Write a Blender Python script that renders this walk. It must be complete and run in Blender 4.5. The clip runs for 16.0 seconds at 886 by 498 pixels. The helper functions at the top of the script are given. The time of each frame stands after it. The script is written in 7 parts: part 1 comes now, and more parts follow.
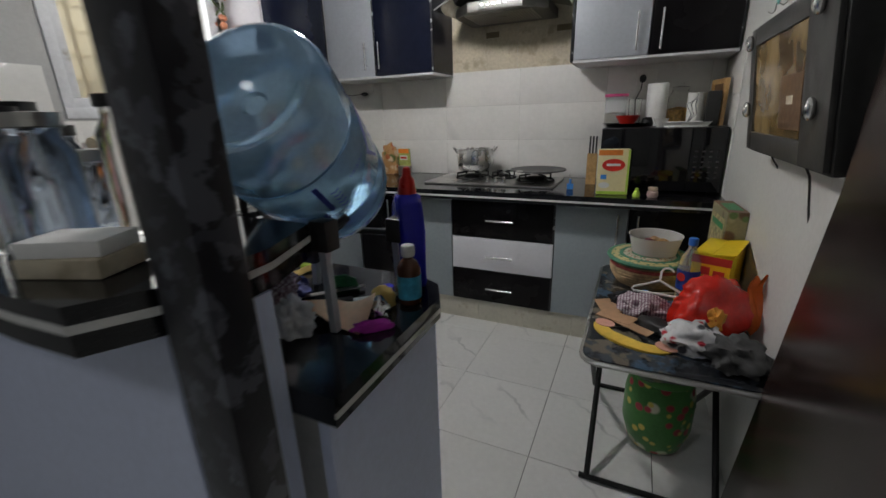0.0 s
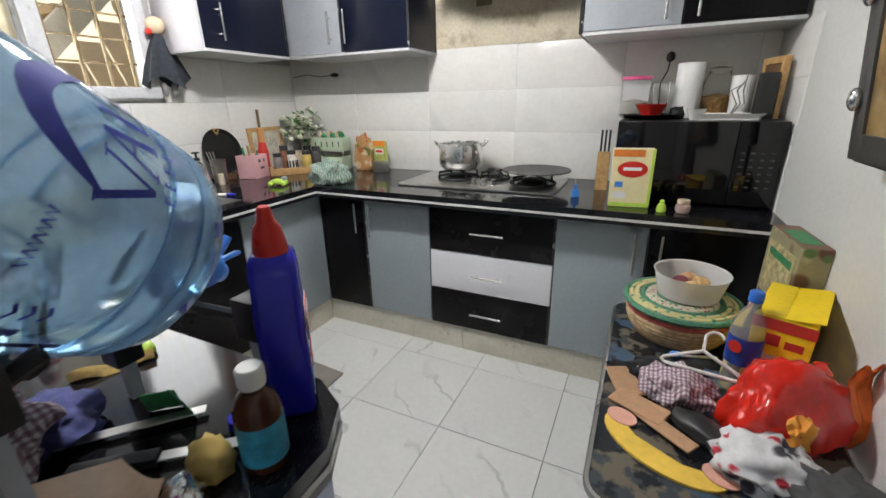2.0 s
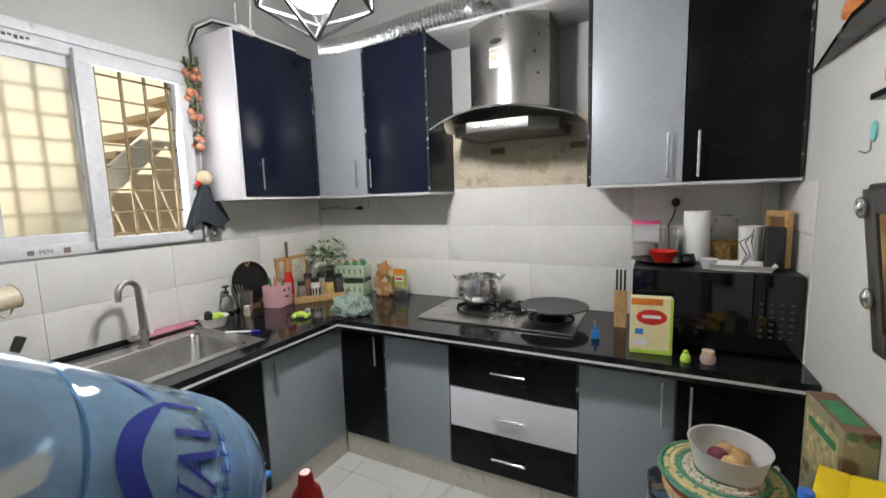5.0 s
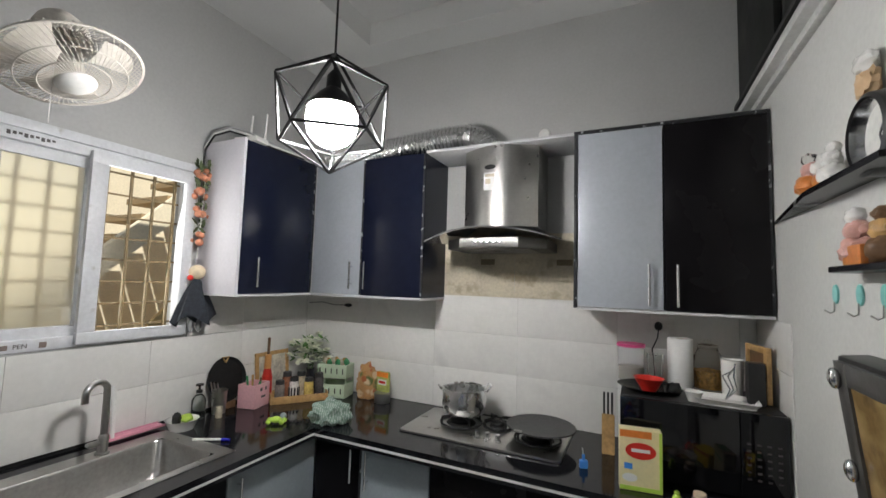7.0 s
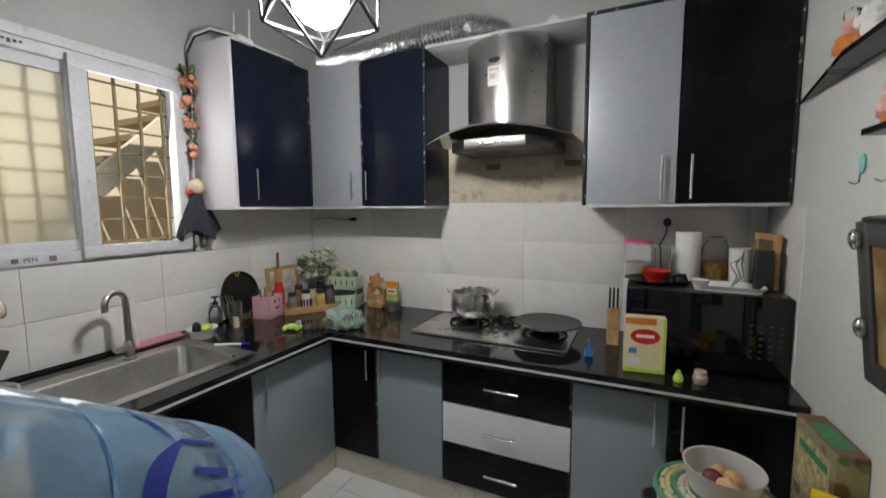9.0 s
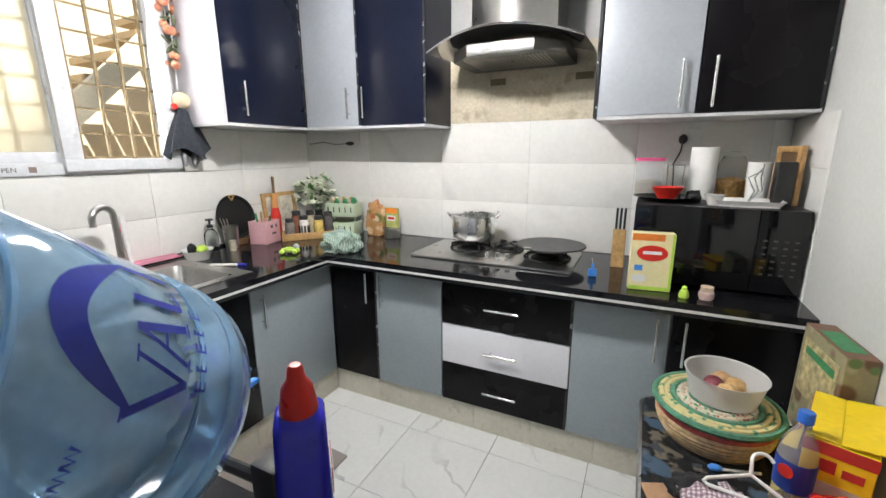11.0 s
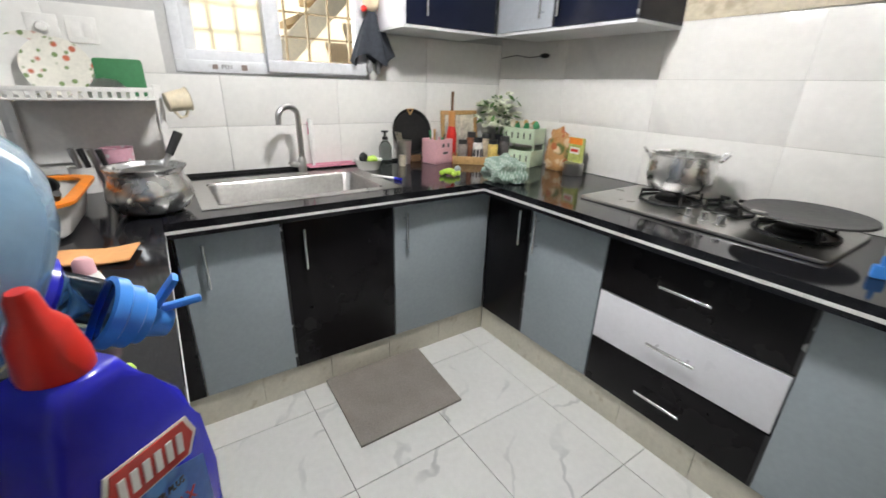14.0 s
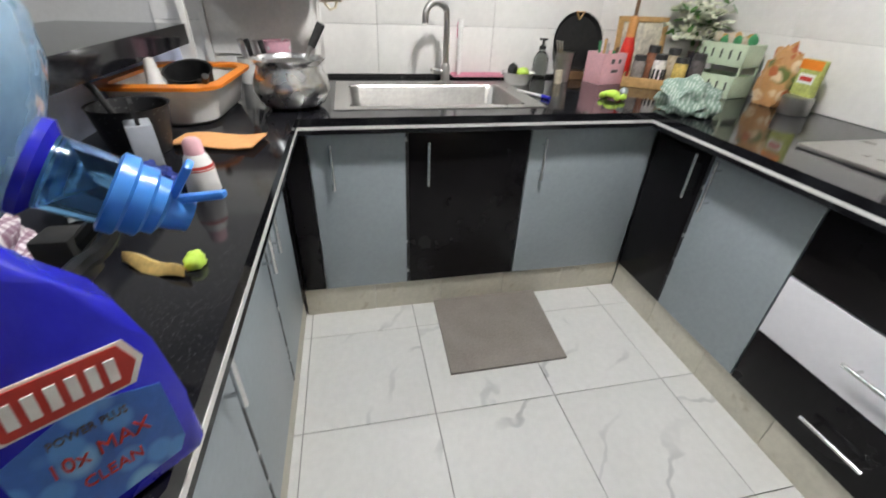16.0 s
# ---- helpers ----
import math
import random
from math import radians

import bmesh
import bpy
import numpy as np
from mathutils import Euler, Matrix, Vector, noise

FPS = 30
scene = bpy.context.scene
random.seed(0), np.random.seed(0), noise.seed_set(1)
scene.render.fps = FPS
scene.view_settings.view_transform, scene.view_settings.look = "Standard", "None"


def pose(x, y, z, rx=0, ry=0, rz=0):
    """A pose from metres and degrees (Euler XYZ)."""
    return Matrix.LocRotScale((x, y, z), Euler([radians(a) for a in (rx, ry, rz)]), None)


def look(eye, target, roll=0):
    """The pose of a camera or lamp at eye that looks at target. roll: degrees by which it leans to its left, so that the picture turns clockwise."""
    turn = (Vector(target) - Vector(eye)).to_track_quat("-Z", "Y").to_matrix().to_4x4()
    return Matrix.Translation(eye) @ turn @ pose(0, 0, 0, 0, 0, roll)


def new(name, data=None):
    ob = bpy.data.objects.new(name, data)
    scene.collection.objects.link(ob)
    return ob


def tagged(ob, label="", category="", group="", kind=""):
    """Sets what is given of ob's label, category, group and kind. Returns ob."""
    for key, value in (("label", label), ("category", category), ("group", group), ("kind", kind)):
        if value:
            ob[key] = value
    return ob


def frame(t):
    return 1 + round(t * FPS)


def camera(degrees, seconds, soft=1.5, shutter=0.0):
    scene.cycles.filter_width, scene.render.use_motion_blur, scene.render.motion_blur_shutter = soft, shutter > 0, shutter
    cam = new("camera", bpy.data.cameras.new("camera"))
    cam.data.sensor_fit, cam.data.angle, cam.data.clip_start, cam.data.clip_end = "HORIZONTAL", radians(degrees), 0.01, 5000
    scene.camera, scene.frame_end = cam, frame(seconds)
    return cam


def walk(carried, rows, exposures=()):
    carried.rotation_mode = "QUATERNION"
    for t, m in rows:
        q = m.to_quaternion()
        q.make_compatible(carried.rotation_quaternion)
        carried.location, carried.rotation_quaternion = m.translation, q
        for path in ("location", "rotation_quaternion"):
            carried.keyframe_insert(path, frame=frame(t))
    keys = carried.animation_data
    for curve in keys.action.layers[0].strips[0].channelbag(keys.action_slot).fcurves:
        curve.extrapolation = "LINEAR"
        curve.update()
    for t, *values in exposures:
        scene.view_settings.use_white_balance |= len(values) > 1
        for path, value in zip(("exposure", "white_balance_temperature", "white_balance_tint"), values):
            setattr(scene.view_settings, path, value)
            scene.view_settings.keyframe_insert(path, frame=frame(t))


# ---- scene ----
cam = camera(94.2, 16.0, 1.5, 0.5)
PATH = [
    (0, (0.055, 2.001, 1.303), (-0.752, 3.726, 0.694), -1.7),
    (0.5, (0.045, 2.182, 1.304), (-0.736, 3.907, 0.662), -2.1),
    (1, (0.037, 2.328, 1.295), (-0.752, 4.045, 0.639), -2.8),
    (1.5, (0.007, 2.42, 1.298), (-0.817, 4.106, 0.608), -1.2),
    (2, (-0.019, 2.518, 1.311), (-0.836, 4.215, 0.638), -1.2),
    (2.5, (-0.001, 2.545, 1.334), (-0.88, 4.221, 0.684), -1.6),
    (3, (-0.008, 2.547, 1.386), (-0.925, 4.244, 0.858), -2.5),
    (3.5, (-0.015, 2.549, 1.426), (-0.97, 4.254, 0.999), -2.3),
    (4, (-0.022, 2.55, 1.464), (-0.99, 4.257, 1.078), -2.6),
    (4.2, (-0.028, 2.547, 1.48), (-0.983, 4.267, 1.12), -2.4),
    (6.5, (-0.061, 2.482, 1.659), (-0.931, 4.282, 1.707), 0.3),
    (7, (-0.06, 2.475, 1.692), (-0.908, 4.28, 1.846), 1.7),
    (7.5, (-0.076, 2.45, 1.699), (-0.908, 4.26, 1.879), 1.9),
    (8, (-0.079, 2.47, 1.668), (-0.929, 4.279, 1.729), 1.4),
    (8.5, (-0.091, 2.486, 1.625), (-0.947, 4.292, 1.556), 0.4),
    (9, (-0.089, 2.504, 1.574), (-0.943, 4.302, 1.374), -0.4),
    (9.2, (-0.098, 2.507, 1.567), (-0.945, 4.301, 1.308), -1.0),
    (11.3, (-0.100, 2.578, 1.412), (-0.960, 4.315, 0.938), 0.1),
    (11.5, (-0.099, 2.591, 1.402), (-0.977, 4.318, 0.908), 0.1),
    (12, (-0.086, 2.690, 1.378), (-1.069, 4.319, 0.772), -0.6),
    (12.5, (-0.048, 2.825, 1.354), (-1.139, 4.317, 0.592), -0.2),
    (13, (-0.04, 2.904, 1.327), (-1.312, 4.247, 0.567), 0.4),
    (13.5, (-0.059, 2.935, 1.331), (-1.472, 4.149, 0.604), 0.8),
    (14, (-0.109, 2.975, 1.318), (-1.641, 4.029, 0.581), 1.7),
    (14.5, (-0.188, 3.081, 1.3), (-1.781, 3.973, 0.485), 3.3),
    (15, (-0.217, 3.124, 1.295), (-1.859, 3.919, 0.477), 3.6),
    (15.5, (-0.219, 3.131, 1.281), (-1.892, 3.698, 0.342), 3.4),
    (16, (-0.221, 3.12, 1.253), (-1.87, 3.5, 0.188), 2.4),
]
EXPOSURES = [(0, -0.4), (0.3, 0.42), (0.5, 0.85), (1, 0.9), (2, 0.66), (2.5, 0.55), (3, 0.85), (3.5, 0.95), (4.2, 0.78), (6.3, -0.02), (7.5, -0.02), (8.0, -0.05), (9, -0.2), (11.3, 1.0), (12.2, 0.85), (12.5, 0.62), (13, 0.5), (14, 0.88), (15, 0.82), (15.5, 0.6), (16, 0.93)]
walk(cam, [(t, look(eye, target, roll)) for t, eye, target, roll in PATH], EXPOSURES)


# ---------------------------------------------------------------- light
world = bpy.data.worlds.new("world")
scene.world = world
world.use_nodes = True
sky = world.node_tree.nodes.new("ShaderNodeTexSky")
sky.sky_type, sky.sun_disc = "NISHITA", False
sky.sun_elevation, sky.sun_rotation = radians(50), radians(250)
world.node_tree.nodes["Background"].inputs[1].default_value = 0.09
world.node_tree.links.new(sky.outputs[0], world.node_tree.nodes["Background"].inputs[0])


def lamp(name, kind, m, energy, color=(1, 1, 1), size=0.1, size_y=None):
    d = bpy.data.lights.new(name, kind)
    d.energy, d.color = energy, color
    if kind == "AREA":
        d.size = size
        if size_y:
            d.shape, d.size_y = "RECTANGLE", size_y
    elif kind == "SUN":
        d.angle = radians(size)
    else:
        d.shadow_soft_size = size
    ob = new(name, d)
    ob.matrix_world = m
    return ob


LAMP = Vector((-1.008, 3.56, 2.26))
lamp("sun", "SUN", look((3, 1, 8), (-3, 3.5, 0)), 5.0, (1, 0.95, 0.86), 0.5)
BULB_STRENGTH = 215
lamp("window_daylight", "AREA", look((-2.45, 3.745, 1.83), (-1.45, 3.745, 1.6)), 4, (1, 1, 0.98), 0.40, 0.8)
lamp("hall_light", "AREA", look((-0.9, 0.6, 3.1), (-0.9, 0.65, 0)), 10, (0.93, 0.96, 1.0), 0.5, 0.5)

# ---------------------------------------------------------------- materials


def mat(name, color, rough=0.5, metal=0.0, vary=0.12, scale=6.0, fine=60.0, bump=0.05, spec=0.5, coat=0.0, piece=0.0,
        trans=0.0, ior=1.45, dirt=None, dirt_at=0.62):
    """Two scales of variation in colour and gloss, fine relief; piece: how much alike pieces differ from one another."""
    m = bpy.data.materials.new(name)
    m.use_nodes = True
    nt = m.node_tree
    n, l = nt.nodes, nt.links
    b = n["Principled BSDF"]
    tc = n.new("ShaderNodeTexCoord")
    a = n.new("ShaderNodeTexNoise")
    a.inputs["Scale"].default_value, a.inputs["Detail"].default_value = scale, 5
    f = n.new("ShaderNodeTexNoise")
    f.inputs["Scale"].default_value, f.inputs["Detail"].default_value = fine, 3
    for t in (a, f):
        l.new(tc.outputs["Object"], t.inputs["Vector"])
    add = n.new("ShaderNodeMath")
    add.operation = "ADD"
    l.new(a.outputs["Fac"], add.inputs[0])
    l.new(f.outputs["Fac"], add.inputs[1])
    mr = n.new("ShaderNodeMapRange")
    mr.inputs[1].default_value, mr.inputs[2].default_value = 0.7, 1.3
    mr.inputs[3].default_value, mr.inputs[4].default_value = 1 - vary, 1 + vary
    l.new(add.outputs[0], mr.inputs[0])
    v = n.new("ShaderNodeVectorMath")
    v.operation = "SCALE"
    v.inputs[0].default_value = color[:3]
    src = mr.outputs[0]
    if piece:
        oi = n.new("ShaderNodeObjectInfo")
        pr = n.new("ShaderNodeMapRange")
        pr.inputs[3].default_value, pr.inputs[4].default_value = 1 - piece, 1 + piece
        l.new(oi.outputs["Random"], pr.inputs[0])
        mul = n.new("ShaderNodeMath")
        mul.operation = "MULTIPLY"
        l.new(src, mul.inputs[0])
        l.new(pr.outputs[0], mul.inputs[1])
        src = mul.outputs[0]
    l.new(src, v.inputs["Scale"])
    col = v.outputs[0]
    if dirt:
        mx = n.new("ShaderNodeMix")
        mx.data_type = "RGBA"
        dn = n.new("ShaderNodeTexNoise")
        dn.inputs["Scale"].default_value, dn.inputs["Detail"].default_value = scale * 1.7, 8
        l.new(tc.outputs["Object"], dn.inputs["Vector"])
        dr = n.new("ShaderNodeMapRange")
        dr.inputs[1].default_value, dr.inputs[2].default_value = dirt_at, dirt_at + 0.12
        l.new(dn.outputs["Fac"], dr.inputs[0])
        l.new(dr.outputs[0], mx.inputs["Factor"])
        l.new(col, mx.inputs[6])
        mx.inputs[7].default_value = (*dirt, 1)
        col = mx.outputs[2]
    l.new(col, b.inputs["Base Color"])
    rr = n.new("ShaderNodeMapRange")
    rr.inputs[1].default_value, rr.inputs[2].default_value = 0.3, 0.7
    rr.inputs[3].default_value, rr.inputs[4].default_value = max(0.02, rough * 0.9), min(1, rough * 1.1)
    l.new(a.outputs["Fac"], rr.inputs[0])
    l.new(rr.outputs[0], b.inputs["Roughness"])
    b.inputs["Metallic"].default_value = metal
    b.inputs["Specular IOR Level"].default_value = spec
    b.inputs["Coat Weight"].default_value = coat
    b.inputs["Transmission Weight"].default_value = trans
    b.inputs["IOR"].default_value = ior
    if bump:
        bp = n.new("ShaderNodeBump")
        bp.inputs["Strength"].default_value, bp.inputs["Distance"].default_value = bump, 0.01
        l.new(f.outputs["Fac"], bp.inputs["Height"])
        l.new(bp.outputs[0], b.inputs["Normal"])
    return m


def marble(name, base, vein, scale, width, rough, piece=0.03, rot=0.6):
    """White glazed tile with soft grey veins that break off."""
    m = mat(name, base, rough, vary=0.04, scale=3, fine=40, bump=0.01, piece=piece)
    nt = m.node_tree
    n, l = nt.nodes, nt.links
    b = n["Principled BSDF"]
    old = b.inputs["Base Color"].links[0].from_socket
    g = n.new("ShaderNodeNewGeometry")
    oi = n.new("ShaderNodeObjectInfo")
    off = n.new("ShaderNodeVectorMath")
    off.operation = "SCALE"
    off.inputs[0].default_value = (7, 3, 5)
    l.new(oi.outputs["Random"], off.inputs["Scale"])
    mp = n.new("ShaderNodeVectorMath")
    mp.operation = "ADD"
    l.new(g.outputs["Position"], mp.inputs[0])
    l.new(off.outputs[0], mp.inputs[1])
    w = n.new("ShaderNodeTexWave")
    w.wave_type, w.bands_direction = "BANDS", "DIAGONAL"
    for k, x in (("Scale", scale), ("Distortion", 7.0), ("Detail", 4.0), ("Detail Scale", 1.4)):
        w.inputs[k].default_value = x
    l.new(mp.outputs[0], w.inputs["Vector"])
    r = n.new("ShaderNodeMapRange")
    r.inputs[1].default_value, r.inputs[2].default_value = 1 - width, 1.0
    l.new(w.outputs["Fac"], r.inputs[0])
    br = n.new("ShaderNodeTexNoise")
    br.inputs["Scale"].default_value = 3.2
    l.new(mp.outputs[0], br.inputs["Vector"])
    b2 = n.new("ShaderNodeMapRange")
    b2.inputs[1].default_value, b2.inputs[2].default_value = 0.48, 0.80
    l.new(br.outputs["Fac"], b2.inputs[0])
    mu = n.new("ShaderNodeMath")
    mu.operation = "MULTIPLY"
    l.new(r.outputs[0], mu.inputs[0])
    l.new(b2.outputs[0], mu.inputs[1])
    mx = n.new("ShaderNodeMix")
    mx.data_type = "RGBA"
    l.new(mu.outputs[0], mx.inputs["Factor"])
    l.new(old, mx.inputs[6])
    mx.inputs[7].default_value = (*vein, 1)
    l.new(mx.outputs[2], b.inputs["Base Color"])
    return m


def patterned(name, base, spots, scale, edge, rough=0.5, kind="VORONOI", bump=0.05, blur=0.05):
    """A base colour with irregular spots of other colours: granite, cloth prints."""
    m = mat(name, base, rough, vary=0.1, scale=8, fine=90, bump=bump)
    nt = m.node_tree
    n, l = nt.nodes, nt.links
    b = n["Principled BSDF"]
    col = b.inputs["Base Color"].links[0].from_socket
    tc = n["Texture Coordinate"]
    for i, c in enumerate(spots):
        t = n.new("ShaderNodeTexNoise") if kind == "NOISE" else n.new("ShaderNodeTexVoronoi")
        t.inputs["Scale"].default_value = scale * (1 + 0.37 * i)
        mp = n.new("ShaderNodeMapping")
        mp.inputs["Location"].default_value = (3.1 * i, 1.7 * i, 0.9 * i)
        l.new(tc.outputs["Object"], mp.inputs["Vector"])
        l.new(mp.outputs[0], t.inputs["Vector"])
        r = n.new("ShaderNodeMapRange")
        if kind == "NOISE":
            t.inputs["Detail"].default_value = 6
            r.inputs[1].default_value, r.inputs[2].default_value = edge, edge + blur
            l.new(t.outputs["Fac"], r.inputs[0])
        else:
            r.inputs[1].default_value, r.inputs[2].default_value = edge, edge * 0.7
            l.new(t.outputs["Distance"], r.inputs[0])
        mx = n.new("ShaderNodeMix")
        mx.data_type = "RGBA"
        l.new(r.outputs[0], mx.inputs["Factor"])
        l.new(col, mx.inputs[6])
        mx.inputs[7].default_value = (*c, 1)
        col = mx.outputs[2]
    l.new(col, b.inputs["Base Color"])
    return m


def checked(name, pale, dark, scale, rough=0.9):
    """Gingham: two sets of bands that cross."""
    m = mat(name, pale, rough, vary=0.12, scale=12, fine=200, bump=0.15)
    n, l = m.node_tree.nodes, m.node_tree.links
    b, tc = n["Principled BSDF"], n["Texture Coordinate"]
    col = b.inputs["Base Color"].links[0].from_socket
    for way in ("X", "Y"):
        w = n.new("ShaderNodeTexWave")
        w.bands_direction = way
        w.inputs["Scale"].default_value, w.inputs["Distortion"].default_value = scale, 0.6
        l.new(tc.outputs["Object"], w.inputs["Vector"])
        r = n.new("ShaderNodeMapRange")
        r.inputs[1].default_value, r.inputs[2].default_value, r.inputs[4].default_value = 0.45, 0.6, 0.62
        l.new(w.outputs["Fac"], r.inputs[0])
        mx = n.new("ShaderNodeMix")
        mx.data_type = "RGBA"
        l.new(r.outputs[0], mx.inputs["Factor"])
        l.new(col, mx.inputs[6])
        mx.inputs[7].default_value = (*dark, 1)
        col = mx.outputs[2]
    l.new(col, b.inputs["Base Color"])
    return m


def emit(name, color, strength):
    m = bpy.data.materials.new(name)
    m.use_nodes = True
    b = m.node_tree.nodes["Principled BSDF"]
    b.inputs["Base Color"].default_value = (*color, 1)
    b.inputs["Emission Color"].default_value = (*color, 1)
    b.inputs["Emission Strength"].default_value = strength
    return m


def clear(name, color, rough=0.03, ior=1.45, alpha=1.0):
    m = bpy.data.materials.new(name)
    m.use_nodes = True
    b = m.node_tree.nodes["Principled BSDF"]
    b.inputs["Base Color"].default_value = (*color, 1)
    b.inputs["Roughness"].default_value = rough
    b.inputs["Transmission Weight"].default_value = alpha
    b.inputs["IOR"].default_value = ior
    return m


PAINT_GREY = mat("grey_wall_paint", (0.47, 0.47, 0.46), 0.75, vary=0.05, scale=2.5, bump=0.06)
PAINT_PALE = mat("pale_wall_paint", (0.60, 0.60, 0.575), 0.6, vary=0.05, scale=2.5, bump=0.06, dirt=(0.6, 0.59, 0.54))
PAINT_BLUE = mat("bluish_white_paint", (0.62, 0.68, 0.86), 0.5, vary=0.05, scale=2.0, bump=0.04)
CEILING = mat("ceiling_paint", (0.62, 0.62, 0.61), 0.8, vary=0.03, scale=2, bump=0.03)
FLOOR_TILE = marble("floor_tile_glaze", (0.78, 0.78, 0.76), (0.42, 0.43, 0.43), 1.7, 0.03, 0.16)
WALL_TILE = marble("wall_tile_glaze", (0.76, 0.75, 0.72), (0.62, 0.61, 0.59), 0.5, 0.08, 0.14)
GROUT = mat("grout", (0.16, 0.15, 0.14), 0.85, vary=0.2, scale=9)
GROUT_PALE = mat("pale_grout", (0.52, 0.51, 0.48), 0.85, vary=0.15, scale=9)
SKIRT = mat("beige_skirting_tile", (0.60, 0.57, 0.48), 0.4, vary=0.08, scale=9, dirt=(0.46, 0.41, 0.31), dirt_at=0.62)
BLACK_LAM = mat("black_laminate", (0.006, 0.0052, 0.0062), 0.26, vary=0.1, scale=3, fine=20, bump=0.0, spec=0.22)
NAVY_LAM = mat("dark_navy_laminate", (0.008, 0.0105, 0.024), 0.22, vary=0.1, scale=3, fine=20, bump=0.0, spec=0.3)
GREY_LAM = mat("grey_laminate", (0.305, 0.35, 0.375), 0.38, vary=0.06, scale=4, bump=0.02)
SILVER_LAM = mat("silver_laminate", (0.43, 0.46, 0.50), 0.34, 0.15, vary=0.05, scale=4, bump=0.02)
WHITE_LAM = mat("white_laminate", (0.74, 0.74, 0.78), 0.3, vary=0.03, scale=4, bump=0.01)
EDGE_WORN = patterned("worn_black_edging", (0.02, 0.02, 0.022), [(0.45, 0.46, 0.46)], 26, 0.60, 0.45, "NOISE")
CARCASS = mat("white_carcass_board", (0.6, 0.6, 0.6), 0.5, vary=0.08, scale=6)
GRANITE = patterned("black_granite", (0.008, 0.008, 0.010), [(0.05, 0.05, 0.055), (0.09, 0.09, 0.09)], 160, 0.16, 0.09, bump=0.0)
STRIPE = mat("pale_inlay_stripe", (0.62, 0.62, 0.6), 0.35, vary=0.08, scale=20)
CHROME = mat("brushed_chrome", (0.72, 0.72, 0.72), 0.18, 1.0, vary=0.06, scale=30, bump=0.02)
STEEL = mat("stainless_steel", (0.52, 0.51, 0.49), 0.30, 1.0, vary=0.06, scale=14, bump=0.006)
ALU = mat("beaten_aluminium", (0.74, 0.74, 0.73), 0.27, 1.0, vary=0.08, scale=18, bump=0.02)
IRON = mat("black_iron", (0.015, 0.015, 0.015), 0.5, 0.3, vary=0.25, scale=20, bump=0.1)
BLACK_GLASS = mat("black_glass", (0.006, 0.006, 0.007), 0.06, vary=0.1, bump=0.0, spec=0.6)
PLASTIC_W = mat("white_plastic", (0.74, 0.73, 0.70), 0.35, vary=0.06, scale=10, bump=0.02)
UPVC = mat("white_window_frame", (0.66, 0.67, 0.69), 0.4, vary=0.08, scale=8, dirt=(0.42, 0.40, 0.36), dirt_at=0.64)
RUBBER = mat("grey_rubber", (0.29, 0.26, 0.235), 0.75, vary=0.16, scale=8, fine=180, bump=0.2)

# ---------------------------------------------------------------- shapes


def bm_box(bm, lo, hi, bevel=0.0, seg=2, m=None):
    """A box between two corners, its edges rounded off."""
    r = bmesh.ops.create_cube(bm, size=1.0)
    vs = r["verts"]
    for v in vs:
        v.co = Vector([lo[i] + (v.co[i] + 0.5) * (hi[i] - lo[i]) for i in range(3)])
    if bevel:
        es = list({e for v in vs for e in v.link_edges})
        g = bmesh.ops.bevel(bm, geom=es, offset=bevel, segments=seg, affect="EDGES", profile=0.6)
        vs = list({v for f in g["faces"] for v in f.verts} | {v for v in vs if v.is_valid})
    if m:
        bmesh.ops.transform(bm, matrix=m, verts=[v for v in vs if v.is_valid])
    return vs


def bm_lathe(bm, prof, seg=32, m=None, close=True):
    """A turned shape from (radius, height) pairs."""
    rings = []
    for r, z in prof:
        if r < 1e-6:
            rings.append([bm.verts.new((0, 0, z))])
        else:
            rings.append([bm.verts.new((r * math.cos(2 * math.pi * k / seg), r * math.sin(2 * math.pi * k / seg), z)) for k in range(seg)])
    for a, b in zip(rings, rings[1:]):
        for k in range(seg):
            q = (k + 1) % seg
            if len(a) == 1 and len(b) == 1:
                continue
            if len(a) == 1:
                bm.faces.new((a[0], b[q], b[k]))
            elif len(b) == 1:
                bm.faces.new((a[k], a[q], b[0]))
            else:
                bm.faces.new((a[k], a[q], b[q], b[k]))
    vs = [v for r in rings for v in r]
    if m:
        bmesh.ops.transform(bm, matrix=m, verts=vs)
    return vs


def bm_tube(bm, pts, rad, seg=10, cap=True):
    """A round bar along points; rad may be one number or one a point."""
    pts = [Vector(p) for p in pts]
    rads = rad if isinstance(rad, (list, tuple)) else [rad] * len(pts)
    rings, up = [], None
    for i, p in enumerate(pts):
        d = (pts[min(i + 1, len(pts) - 1)] - pts[max(i - 1, 0)]).normalized()
        if up is None:
            up = d.orthogonal().normalized()
        up = (up - d * up.dot(d)).normalized()
        s = d.cross(up)
        rings.append([bm.verts.new(p + (up * math.cos(2 * math.pi * k / seg) + s * math.sin(2 * math.pi * k / seg)) * rads[i]) for k in range(seg)])
    for a, b in zip(rings, rings[1:]):
        for k in range(seg):
            q = (k + 1) % seg
            bm.faces.new((a[k], a[q], b[q], b[k]))
    if cap:
        bm.faces.new(rings[0][::-1])
        bm.faces.new(rings[-1])
    return [v for r in rings for v in r]


def arc(c, r, a0, a1, n, plane="xz"):
    c = Vector(c)
    ax = {"x": Vector((1, 0, 0)), "y": Vector((0, 1, 0)), "z": Vector((0, 0, 1))}
    return [c + ax[plane[0]] * (r * math.cos(radians(a0 + (a1 - a0) * k / n))) + ax[plane[1]] * (r * math.sin(radians(a0 + (a1 - a0) * k / n))) for k in range(n + 1)]


